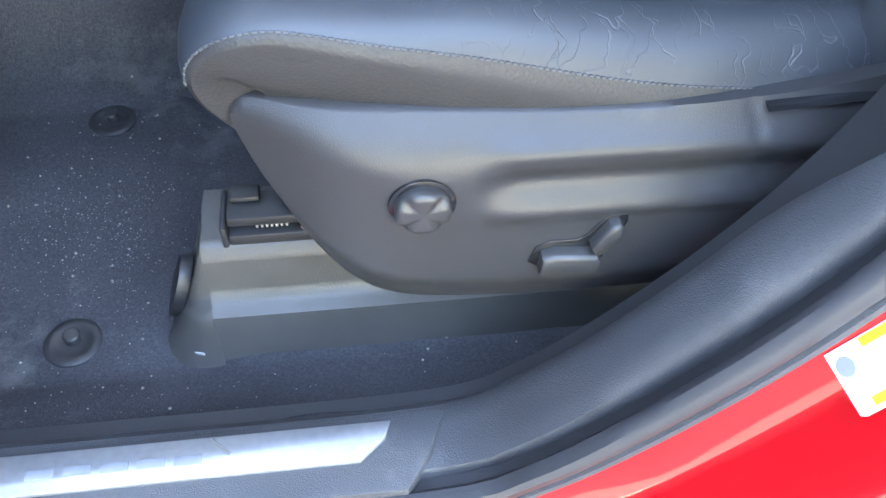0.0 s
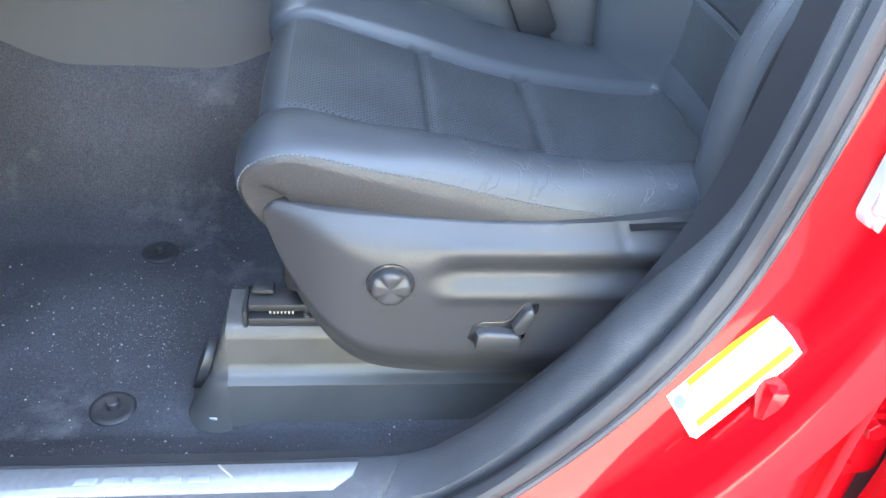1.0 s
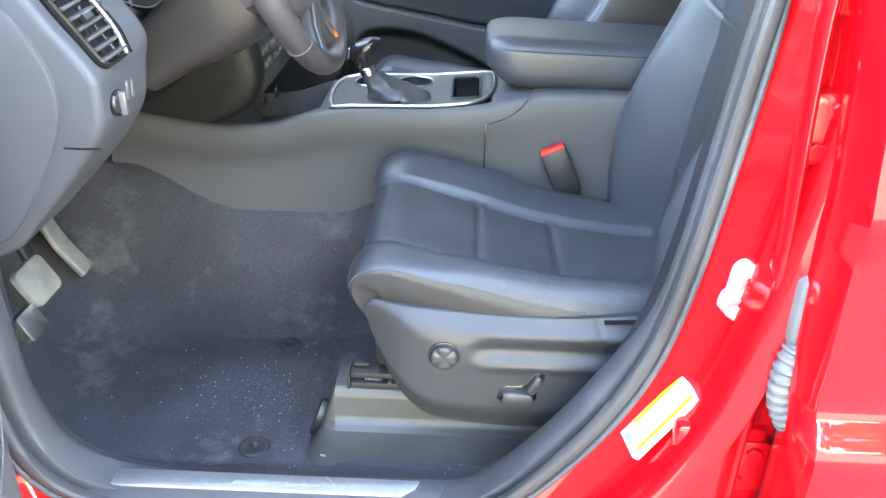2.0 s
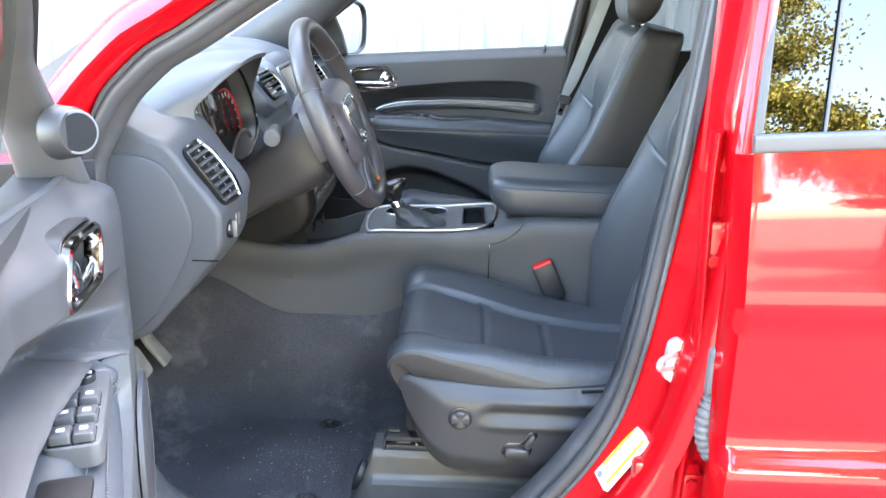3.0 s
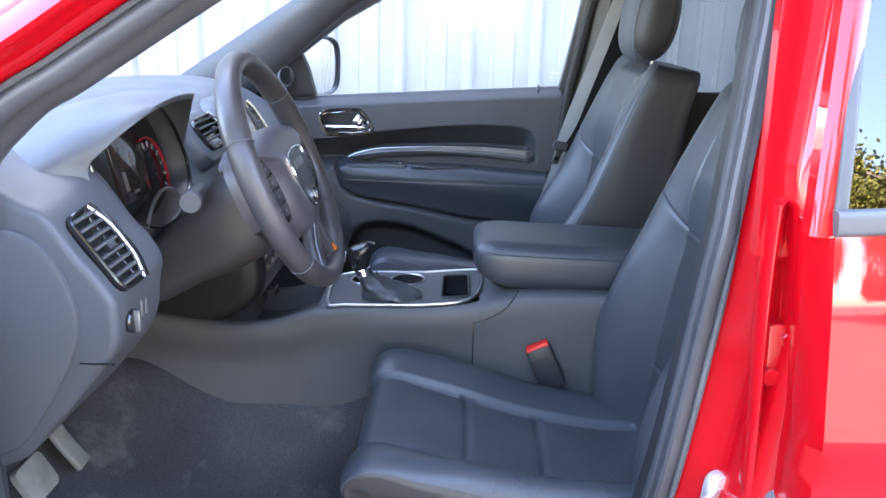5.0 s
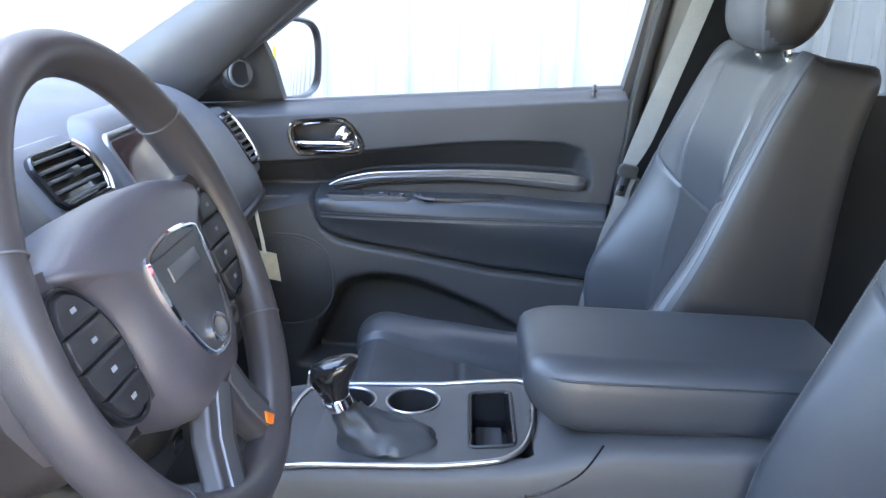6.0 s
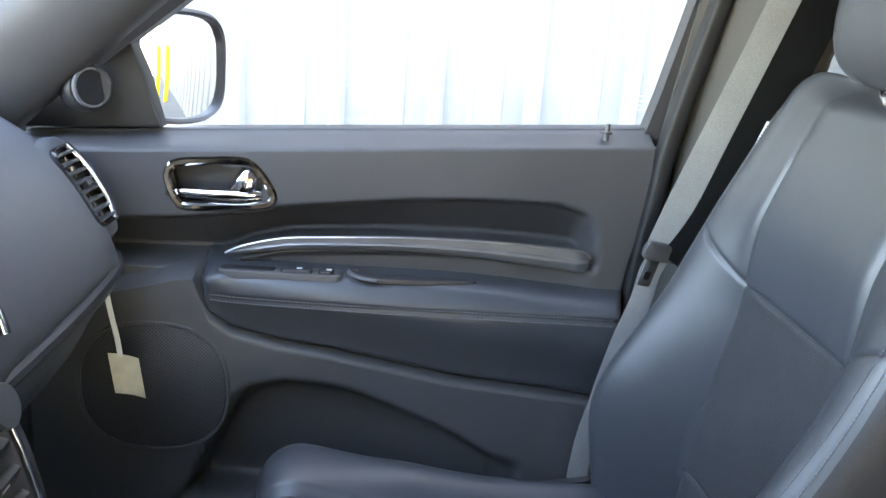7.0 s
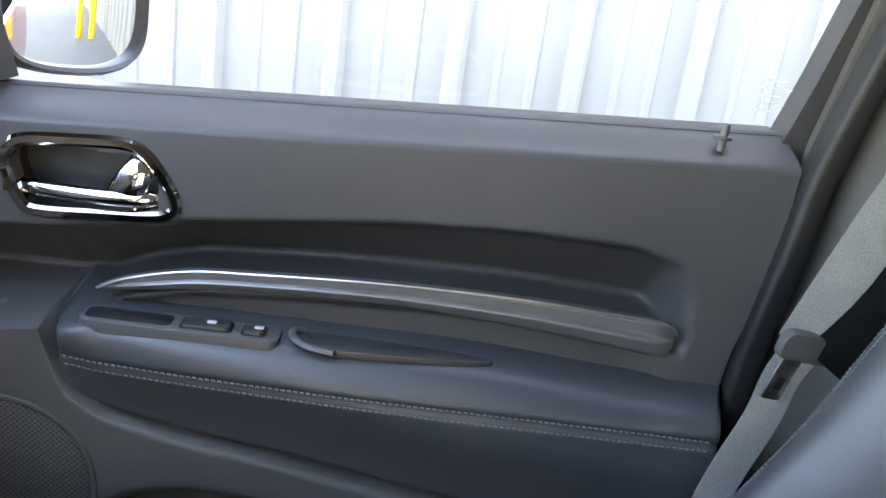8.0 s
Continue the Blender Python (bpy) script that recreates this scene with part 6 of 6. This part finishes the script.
# glove box
part("glove_box_lid", sheet(lambda a, b: (-0.424 + 0.012 * math.sin(math.pi * b) - 0.05 * b - 0.02 * gauss(a, 1, 0.2), 0.25 + 0.41 * a, 0.955 - 0.11 * b), 14, 10, (-0.015, 0, -0.01)), M["dash"], dash, "glove box lid")
part("lid_edge", sweep(curve([(-0.412, 0.24, 0.958), (-0.410, 0.45, 0.960), (-0.420, 0.62, 0.962), (-0.44, 0.685, 0.966)], 16), circle2(0.008, 8)), M["darkplastic"], dash)

for sgn in (-1, 1):
    part("kick_panel", box((0.50, 0.02, 0.62), (-0.83, CY + sgn * 0.685, 0.66), 0.006), M["darkplastic"], dash, "dark footwell side panel")

tag = thing("paper_tag", "cream paper tag hanging from the glove box on a strap", "tag", Matrix.Translation((-0.435, 0.625, 0.927)))
part("strap", sweep(curve([(0, 0, 0.02), (0.006, 0.0, -0.02), (0.012, 0.002, -0.055), (0.016, 0.002, -0.085)], 10), rrect(0.007, 0.0015, 0.0005), up=(0, 1, 0)), M["white"], tag)
part("card", sheet(lambda a, b: (0.000 + 0.040 * a + 0.008 * b, 0.004 * math.sin(3 * a), -0.080 - 0.058 * b - 0.006 * a), 6, 6, (0, 0.001, 0)), M["tag"], tag)

# ---------- steering wheel ----------
WC, WT = Vector((-0.250, -0.375, 1.135)), 23.0
wheel = thing("steering_wheel", "worn dark leather steering wheel with silver-edged hub", "steering wheel", Matrix.Translation(WC) @ pose(0, 0, 0, 0, -WT, 0) @ pose(0, 0, 0, 90, 0, 90))
# local: x to the car's right, y up along the wheel, z towards the driver
R = 0.175
rings = []
for k in range(96):
    a = 2 * math.pi * k / 96
    grip = 1 + 0.10 * (gauss(abs(math.degrees(a if a < math.pi else a - 2 * math.pi) - 90), 60, 22)) * 1
    c = Vector((math.cos(a), math.sin(a), 0))
    seam = 1 - 0.05 * max(gauss(math.degrees(a), d, 1.6) for d in (38, 157, 223, 328))
    rings.append([c * (R + 0.0165 * grip * seam * math.cos(b)) + Vector((0, 0, 0.0185 * grip * seam * math.sin(b))) for b in [2 * math.pi * j / 20 for j in range(20)]])
part("rim", loft(rings, loop=True), M["wheel"], wheel, "worn leather wheel rim", angle=80)
for d in (38, 157, 223, 328):
    a = radians(d)
    c = Vector((math.cos(a), math.sin(a), 0))
    g = 1 + 0.10 * gauss(abs((d if d < 180 else d - 360) - 90), 60, 22)
    part("rim_seam", sweep([c * (R + 0.0166 * g * math.cos(b)) + Vector((0, 0, 0.0186 * g * math.sin(b))) for b in [2 * math.pi * j / 24 for j in range(24)]], circle2(0.0009, 6), up=(-c.y, c.x, 0), closed=True), M["stitch"], wheel, "pale sewn seam across the rim")
hub = [(p.x, p.y) for p in curve([(-0.128, 0.046, 0), (-0.095, 0.060, 0), (-0.05, 0.068, 0), (0, 0.071, 0), (0.05, 0.068, 0), (0.095, 0.060, 0), (0.128, 0.046, 0), (0.105, 0.030, 0), (0.086, 0.0, 0), (0.080, -0.05, 0), (0.060, -0.088, 0), (0.03, -0.102, 0), (0, -0.105, 0), (-0.03, -0.102, 0), (-0.060, -0.088, 0), (-0.080, -0.05, 0), (-0.086, 0.0, 0), (-0.105, 0.030, 0)], 90, True)]
part("airbag_cover", loft([[(u * k, v * k, z) for u, v in hub] for z, k in ((-0.055, 0.95), (-0.02, 1.0), (0.0, 0.985), (0.010, 0.93), (0.018, 0.78), (0.022, 0.5), (0.023, 0.15))]), M["hub"], wheel, "dark domed hub cover", angle=70)
shd = [(p.x, p.y) for p in curve([(-0.052, 0.014, 0), (-0.044, 0.026, 0), (0, 0.031, 0), (0.044, 0.026, 0), (0.052, 0.014, 0), (0.046, -0.025, 0), (0.026, -0.060, 0), (0, -0.068, 0), (-0.026, -0.060, 0), (-0.046, -0.025, 0)], 60, True)]
part("hub_badge_rim", ringplate(shd, 0.0045, 0.012, 0.0255, lambda u, v, w: (u, v, w), 0.0015), M["chrome"], wheel, "chrome rim of the hub badge")
part("hub_badge", slab(shrink(shd, 0.004), 0.01, 0.0242, lambda u, v, w: (u, v, w), 0.002), M["plastic"], wheel)
part("badge_bar", box((0.056, 0.011, 0.002), (0, 0.004, 0.0246), 0.0006), M["darksatin"], wheel, "plain grey badge bar")
part("badge_oval", ringplate([(0.016 * math.cos(k * 0.2618), -0.050 + 0.011 * math.sin(k * 0.2618)) for k in range(24)], 0.004, 0.018, 0.029, lambda u, v, w: (u, v, w), 0.001), M["chrome"], wheel, "small chrome oval")
for sx in (-1, 1):
    sp = [(sx * 0.070, 0.040), (sx * 0.10, 0.050), (sx * 0.155, 0.055), (sx * 0.170, 0.036), (sx * 0.172, -0.02), (sx * 0.160, -0.050), (sx * 0.13, -0.065), (sx * 0.075, -0.060)]
    part("side_spoke", slab(sp, -0.035, 0.001, lambda u, v, w: (u, v, w), 0.006), M["wheel"], wheel)
    pod = [(p.x, p.y) for p in curve([(sx * 0.145, 0.036, 0), (sx * 0.116, 0.035, 0), (sx * 0.092, 0.0, 0), (sx * 0.092, -0.045, 0), (sx * 0.108, -0.060, 0), (sx * 0.138, -0.048, 0), (sx * 0.156, -0.005, 0)], 48, True)]
    part("switch_pod_rim", ringplate(pod, 0.004, -0.004, 0.007, lambda u, v, w: (u, v, w), 0.001), M["gloss"], wheel)
    part("switch_pod", slab(shrink(pod, 0.003), -0.004, 0.0045, lambda u, v, w: (u, v, w), 0.002), M["darkplastic"], wheel, "dark switch pod")
    inner = shrink(pod, 0.0055)

    def across(v):
        xs = [p[0] + (q[0] - p[0]) * (v - p[1]) / (q[1] - p[1]) for p, q in zip(inner, inner[1:] + inner[:1]) if (p[1] - v) * (q[1] - v) < 0]
        return min(xs), max(xs)

    hi_v, lo_v = max(p[1] for p in inner) - 0.001, min(p[1] for p in inner) + 0.001
    for k in range(4):
        v1, v0 = [hi_v + (lo_v - hi_v) * f for f in (k / 4, (k + 0.93) / 4)]
        vs_ = span(v1, v0, 5)
        key = [(across(v)[0], v) for v in vs_] + [(across(v)[1], v) for v in vs_[::-1]]
        mx_ = sum(p[0] for p in key) / len(key)
        btn = part("wheel_button", slab(key, 0.002, 0.0095, lambda u, v, w: (u, v, w), 0.0016), M["darkplastic"], wheel)
        part("symbol", box((0.006, 0.003, 0.0006), (mx_, (v0 + v1) / 2, 0.0096), 0), M["printgrey"], btn)
    arm_ = [(sx * 0.010, -0.088, 0.004), (sx * 0.032, -0.122, -0.002), (sx * 0.056, -0.164, -0.002)]
    part("lower_spoke", sweep(arm_, rrect(0.044, 0.018, 0.005), up=(0, 0, 1)), M["wheel"], wheel)
    part("spoke_inlay", sweep([Vector(p) + Vector((0, 0, 0.009)) for p in arm_], rrect(0.020, 0.004, 0.001), up=(0, 0, 1)), M["darksatin"], wheel, "satin spoke inlay")
part("spoke_marking", box((0.024, 0.010, 0.002), (0.048, -0.154, 0.0105), 0.0006, rot=Euler((0, 0, -0.7)).to_matrix()), M["lamp_orange"], wheel, "small orange marking")
# column, stalk, tilt lever
M["column"] = mat("column_plastic", (0.034, 0.030, 0.029), 0.36, spec=0.4, bump=(900, 0.0003, "voronoi"), blotch=(8, 0.15))
col = thing("steering_column", "dark steering column shroud with lever and stalks", "steering column")
wn_ = (wheel.matrix_world.to_3x3() @ Vector((0, 0, 1))).normalized()
up_ = (wheel.matrix_world.to_3x3() @ Vector((0, 1, 0))).normalized()
rt_ = Vector((0, 1, 0))
def col_ring(d, w, h, drop):
    c = WC - wn_ * d - up_ * drop
    return [c + rt_ * (w * math.copysign(abs(math.cos(a)) ** 0.6, math.cos(a))) + up_ * (h * math.copysign(abs(math.sin(a)) ** 0.6, math.sin(a))) for a in [2 * math.pi * k / 32 for k in range(32)]]
part("shroud", loft([col_ring(0.052, 0.076, 0.068, 0.028), col_ring(0.066, 0.082, 0.075, 0.032), col_ring(0.12, 0.082, 0.066, 0.048), col_ring(0.18, 0.078, 0.052, 0.060), col_ring(0.25, 0.07, 0.045, 0.075)]), M["column"], col, angle=50)
part("wheel_boss", loft([col_ring(0.015, 0.075, 0.075, 0.012), col_ring(0.035, 0.082, 0.080, 0.016), col_ring(0.054, 0.080, 0.075, 0.024)]), M["black"], col)
part("turn_stalk", rod(Vector((-0.36, -0.45, 1.115)), Vector((-0.348, -0.53, 1.117)), 0.012, 18, True, 0.0155), M["darkplastic"], col, "black turn signal stalk")
part("stalk_cap", rod(Vector((-0.3485, -0.527, 1.117)), Vector((-0.347, -0.538, 1.117)), 0.0150, 18), M["plastic"], col)
part("shift_paddle", sweep(curve([(-0.30, -0.475, 1.20), (-0.285, -0.495, 1.165), (-0.27, -0.495, 1.12), (-0.262, -0.48, 1.09)], 14), rrect(0.012, 0.006, 0.002), up=(1, 0, 0.4)), M["satin"], col, "silver shift paddle")
part("tilt_lever", sweep(curve([(-0.44, -0.40, 0.965), (-0.40, -0.41, 0.962), (-0.372, -0.415, 0.97), (-0.355, -0.415, 0.985)], 12), rrect(0.03, 0.010, 0.004), up=(0, 0, 1)), M["darkplastic"], col)

# ---------- centre console ----------
con = thing("centre_console", "dark grey centre console with silver-edged shifter plate", "centre console")
CTOP = [(-0.66, 0.80), (-0.50, 0.775), (-0.42, 0.768), (-0.34, 0.775), (-0.27, 0.800), (-0.20, 0.812), (-0.05, 0.816), (0.06, 0.826), (0.12, 0.842), (0.16, 0.852), (0.30, 0.854), (0.50, 0.854)]
def con_ring(x):
    zt = lerp_table(x, CTOP)
    k = step(x, 0.02, 0.16)
    tr = 0.062 * step(x, -0.236, -0.226) * (1 - step(x, 0.058, 0.066)) + 0.05 * step(x, -0.44, -0.41) * (1 - step(x, -0.275, -0.255))
    hw = 0.138
    half = [(0.02, zt - tr), (hw - 0.034, zt - tr), (hw - 0.030, zt - 0.002 * (tr > 0.01)), (hw - 0.012, zt), (hw - 0.004, zt - 0.003), (hw + 0.001, zt - 0.012), (hw + 0.001, zt - 0.040), (hw - 0.006 * (1 - k), zt - 0.060), (hw - 0.014 * (1 - k), zt - 0.085), (hw - 0.012, 0.68), (hw - 0.004, 0.60), (hw + 0.004, 0.52)]
    far = [(w - (0.026 if 0.10 < w < 0.11 and k_ in (1, 2) else 0.0), z) for k_, (w, z) in enumerate(half)]
    return [(x, CY - w, z) for w, z in half[::-1]] + [(x, CY + w, z - (0.012 if w > 0.12 else 0.0)) for w, z in far]
xs_ = span(-0.66, 0.50, 150)
part("console_body", loft([con_ring(x) for x in xs_]), M["console"], con, "dark grey console side panels", angle=45)
part("panel_joint", box((0.0022, 0.002, 0.16), (0.056, CY - 0.1392, 0.715), 0.0005), M["gloss"], con)
part("panel_joint", sweep(curve([(0.056, CY - 0.1395, 0.792), (0.09, CY - 0.1395, 0.805), (0.12, CY - 0.1395, 0.828), (0.14, CY - 0.1395, 0.862)], 14), rrect(0.0022, 0.002, 0.0005), up=(0, 1, 0)), M["gloss"], con)
# shifter plate
pz = lambda x: lerp_table(x, CTOP)
plate = [(p.x, p.y) for p in curve([(-0.232, -0.112, 0), (-0.225, -0.125, 0), (-0.15, -0.126, 0), (0.0, -0.124, 0), (0.045, -0.106, 0), (0.066, -0.06, 0), (0.073, 0.0, 0), (0.072, 0.05, 0), (0.065, 0.078, 0), (0.03, 0.088, 0), (-0.10, 0.085, 0), (-0.215, 0.080, 0), (-0.238, 0.06, 0), (-0.245, 0.0, 0), (-0.24, -0.08, 0)], 90, True)]
cpt = lambda u, v, w: (u, CY + v, pz(u) + w)
part("plate_rim", sweep([Vector(cpt(u, v, 0.004)) for u, v in plate], rrect(0.006, 0.006, 0.002), closed=True), M["satin"], con, "satin rim of the shifter plate")
cups = ((-0.171, 0.037), (-0.085, 0.037))
inner = shrink(plate, 0.004)
cup_in = lambda u, v: any(math.hypot(u - x, v - y) < 0.0345 for x, y in cups)
bin_in = lambda u, v: abs(u - 0.018) < 0.027 and -0.088 < v < 0.054


def in_plate(u, v):
    hit = False
    for (x0, y0), (x1, y1) in zip(inner, inner[1:] + inner[:1]):
        if (y0 > v) != (y1 > v) and u < (x1 - x0) * (v - y0) / (y1 - y0) + x0:
            hit = not hit
    return hit


part("shifter_plate", field(lambda u, v: cpt(u, v, 0.003), span(-0.246, 0.074, 160), span(-0.128, 0.118, 123), lambda u, v: in_plate(u, v) and not cup_in(u, v) and not bin_in(u, v), (0, 0, -0.008)), M["plastic"], con, "dark shifter surround plate")
for x, y in cups:
    o = [(x + 0.0375 * math.cos(k * 0.196), y + 0.0375 * math.sin(k * 0.196)) for k in range(32)]
    part("cup_holder_rim", ringplate(o, 0.0032, 0.0, 0.0055, cpt, 0.0012), M["satin"], con, "satin cup holder rim")
    part("cup_holder_well", ringplate(shrink(o, 0.002), 0.003, -0.055, 0.004, cpt, 0.0008), M["darkplastic"], con)
b_o = [(0.018 + u, -0.017 + v) for u, v in rrect(0.060, 0.148, 0.012)]
part("bin_rim", ringplate(b_o, 0.004, 0.0, 0.0065, cpt, 0.0015), M["darkplastic"], con)
part("bin_well", ringplate(shrink(b_o, 0.0025), 0.003, -0.055, 0.004, cpt, 0.0008), M["gloss"], con)
part("bin_pad", box((0.036, 0.120, 0.012), (0.018, CY - 0.017, 0.775), 0.004), M["console"], con, "grey rubber pad in the bin")
# shifter
SY = CY - 0.066
part("shift_boot", loft([[(-0.130 + dx + r * 1.35 * math.cos(a), SY + r * 0.95 * math.sin(a) * (1 + 0.10 * math.sin(4 * a + z * 160)), pz(-0.15) + z + 0.004 * math.sin(6 * a + dx * 200)) for a in [2 * math.pi * k / 36 for k in range(36)]] for r, z, dx in ((0.046, 0.000, 0.020), (0.046, 0.008, 0.020), (0.040, 0.016, 0.014), (0.036, 0.022, 0.006), (0.026, 0.030, -0.010), (0.022, 0.037, -0.018), (0.016, 0.044, -0.028), (0.015, 0.050, -0.032))]), M["leather"], con, "creased black shifter boot", angle=70)
part("shift_collar", rod((-0.166, SY, 0.858), (-0.172, SY, 0.874), 0.0165, 18), M["chrome"], con, "chrome shifter collar")
kn = [(0.873, 0.015, 0.015, -0.172), (0.884, 0.019, 0.017, -0.176), (0.898, 0.026, 0.021, -0.178), (0.912, 0.030, 0.022, -0.176), (0.921, 0.027, 0.019, -0.172), (0.926, 0.014, 0.010, -0.170)]
part("shift_knob", loft([[(x + a_r * math.cos(a), SY + b_r * math.sin(a), z + 0.22 * (a_r * math.cos(a))) for a in [2 * math.pi * k / 28 for k in range(28)]] for z, a_r, b_r, x in kn]), M["gloss"], con, "gloss black shift knob", angle=60)
part("knob_badge", slab(rrect(0.020, 0.022, 0.004), 0, 0.002, lambda u, v, w: (-0.203 - w + v * 0.15, SY + u, 0.898 + v), 0.0006), M["satin"], con)
# usb and switches at the front of the console
for k in range(2):
    part("socket", box((0.004, 0.030, 0.022), (-0.372 + 0.012 * k, CY - 0.06 + 0.06 * k, 0.80), 0.003), M["gloss"], con)
# arm rest
arm = thing("armrest", "padded black leather centre armrest", "armrest")
def arm_ring(x, k, z0, z1):
    hw = 0.112 * k
    o = rrect(2 * hw, z1 - z0, min(0.034, (z1 - z0) * 0.45), 6)
    return [(x, CY + 0.005 + u, (z0 + z1) / 2 + v) for u, v in o]
st_ = [(0.052, 0.62, 0.9020, 0.9220), (0.055, 0.74, 0.8890, 0.9310), (0.062, 0.84, 0.8770, 0.9370), (0.074, 0.92, 0.8650, 0.9410), (0.092, 0.97, 0.8550, 0.9430), (0.115, 0.995, 0.8480, 0.9435), (0.15, 1.0, 0.8460, 0.9420), (0.25, 1.0, 0.8460, 0.9390), (0.38, 1.0, 0.8460, 0.9360), (0.44, 0.98, 0.8480, 0.9340)]
part("lid", loft([arm_ring(*q) for q in st_]), M["leather"], arm, "soft leather lid", angle=60)
part("lid_seam", sweep(curve([(0.42, CY - 0.1045, 0.917), (0.20, CY - 0.1045, 0.920), (0.11, CY - 0.1040, 0.922), (0.078, CY - 0.094, 0.922)], 20), circle2(0.0015, 6)), M["darkplastic"], arm)

# seat belt buckle beside the driver seat
bk = thing("belt_buckle", "black seat belt buckle with a red release button", "belt buckle", Matrix.Translation((0.200, -0.128, 0.712)) @ pose(0, 0, 0, 0, -25, 0))
part("housing", box((0.050, 0.028, 0.092), (0, 0, 0), 0.007), M["darkplastic"], bk)
part("release_button", box((0.045, 0.022, 0.012), (0, 0, 0.045), 0.003), M["buckle_red"], bk, "red release button")
part("stem", box((0.030, 0.012, 0.10), (0, 0, -0.085), 0.004), M["darkplastic"], bk)

# passenger belt
pb = thing("seat_belt", "grey seat belt with tongue on the passenger pillar", "seat belt")
bp = curve([(0.302, 0.668, 1.018), (0.33, 0.666, 1.11), (0.357, 0.664, 1.19), (0.383, 0.660, 1.27), (0.405, 0.655, 1.342), (0.442, 0.645, 1.46)], 24)
part("webbing", sweep(bp, rrect(0.046, 0.0016, 0.0007), up=(-0.45, -1, 0)), M["beltgrey"], pb, "pale grey webbing")
lp = curve([(0.300, 0.668, 1.012), (0.290, 0.668, 0.989), (0.284, 0.668, 0.95), (0.270, 0.668, 0.903), (0.260, 0.667, 0.866), (0.245, 0.664, 0.80), (0.226, 0.660, 0.70), (0.220, 0.660, 0.52)], 24)
part("webbing", sweep(lp, rrect(0.029, 0.0016, 0.0007), up=(-0.45, -1, 0)), M["beltgrey"], pb, "pale grey webbing")
lay_t = lambda u, v, w: (0.302 + u * 0.93 + v * 0.25, 0.662 - w + u * 0.38, 1.020 + v * 0.95 - u * 0.22)
part("tongue", slab(rrect(0.064, 0.026, 0.010), -0.006, 0.006, lay_t, 0.004), M["plastic"], pb, "grey-black belt tongue cover")
part("tongue_plate", slab(rrect(0.022, 0.044, 0.004), -0.001, 0.0015, lambda u, v, w: lay_t(-0.010 + u, -0.030 + v, w), 0.0005), M["satin"], pb, "steel belt tongue")
part("tongue_slot", slab(rrect(0.010, 0.012, 0.002), 0.0, 0.0022, lambda u, v, w: lay_t(-0.010 + u, -0.036 + v, w), 0.0003), M["black"], pb)
# Inner run beside the seat; its shade is put into the webbing's colour.
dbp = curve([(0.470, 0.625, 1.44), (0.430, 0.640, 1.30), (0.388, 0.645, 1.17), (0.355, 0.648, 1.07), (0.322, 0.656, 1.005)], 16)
part("webbing", sweep(dbp, rrect(0.052, 0.0016, 0.0007), up=(-0.45, -1, 0)), M["belt"], pb, "inner run of webbing, near-black for shade")
part("guide", box((0.03, 0.02, 0.06), (0.43, 0.655, 1.47), 0.006), M["pillar"], pb)

# sewn tag on the passenger seat, etched marks on the side window
tg = thing("seat_tag", "small white sewn tag on the passenger seat", "tag")
part("cloth", sheet(lambda a, b: (0.394 + 0.022 * a + 0.010 * b, 0.640 - 0.004 * math.sin(2 * a), 1.180 + 0.030 * b - 0.006 * a), 4, 4, (0, -0.001, 0)), M["white"], tg)
for k in range(3):
    part("print_line", sheet(lambda a, b: (0.398 + 0.012 * a + 0.003 * k, 0.6385, 1.187 + 0.007 * k + 0.002 * b - 0.003 * a), 1, 1, (0, -0.0006, 0)), M["printgrey"], tg)
etch = thing("window_etching", "small grey etched lines on the side window", "etching")
for k, wd in enumerate((0.022, 0.028, 0.019, 0.025, 0.014)):
    z = 1.216 - 0.007 * k
    part("etched_line", box((wd, 0.0006, 0.0012), (0.268 + wd / 2, 0.8165 - 0.16 * (z - 1.15), z), 0), M["etch"], etch)
wp = thing("wiper", "black wiper arm lying on the windshield", "wiper")
part("arm", sweep(curve([(-1.075, 0.30, 1.150), (-1.06, 0.45, 1.168), (-1.05, 0.60, 1.180), (-1.05, 0.72, 1.172), (-1.05, 0.82, 1.150)], 16), rrect(0.03, 0.018, 0.006)), M["darkplastic"], wp)

# pedals
pd = thing("brake_pedal", "worn metal brake pedal with rubber pad", "pedal")
part("pad", slab(rrect(0.088, 0.072, 0.014), -0.008, 0.006, lambda u, v, w: (-0.706 + w * 0.8 - v * 0.5, -0.365 + u, 0.570 + v * 0.85 + w * 0.4), 0.003), M["pedal"], pd)
part("arm", sweep(curve([(-0.715, -0.345, 0.57), (-0.74, -0.33, 0.62), (-0.79, -0.32, 0.70)], 8), rrect(0.012, 0.03, 0.003), up=(0, 1, 0)), M["darkplastic"], pd)
pk = thing("parking_pedal", "small silver parking brake pedal", "pedal")
part("pad", slab(rrect(0.050, 0.042, 0.006), -0.008, 0.008, lambda u, v, w: (-0.592 + w * 0.8 - v * 0.5, -0.600 + u, 0.638 + v * 0.85 + w * 0.4), 0.003), M["satin"], pk)
part("arm", sweep([(-0.60, -0.60, 0.64), (-0.66, -0.60, 0.70), (-0.74, -0.60, 0.74)], rrect(0.01, 0.02, 0.003), up=(0, 1, 0)), M["darkplastic"], pk)
ac = thing("accelerator_pedal", "long worn grey accelerator pedal", "pedal")
part("pad", sweep(curve([(-0.70, -0.20, 0.50), (-0.74, -0.205, 0.56), (-0.76, -0.215, 0.62), (-0.80, -0.22, 0.70)], 10), rrect(0.045, 0.012, 0.004), up=(1, 0, 0.6)), M["pedal"], ac)
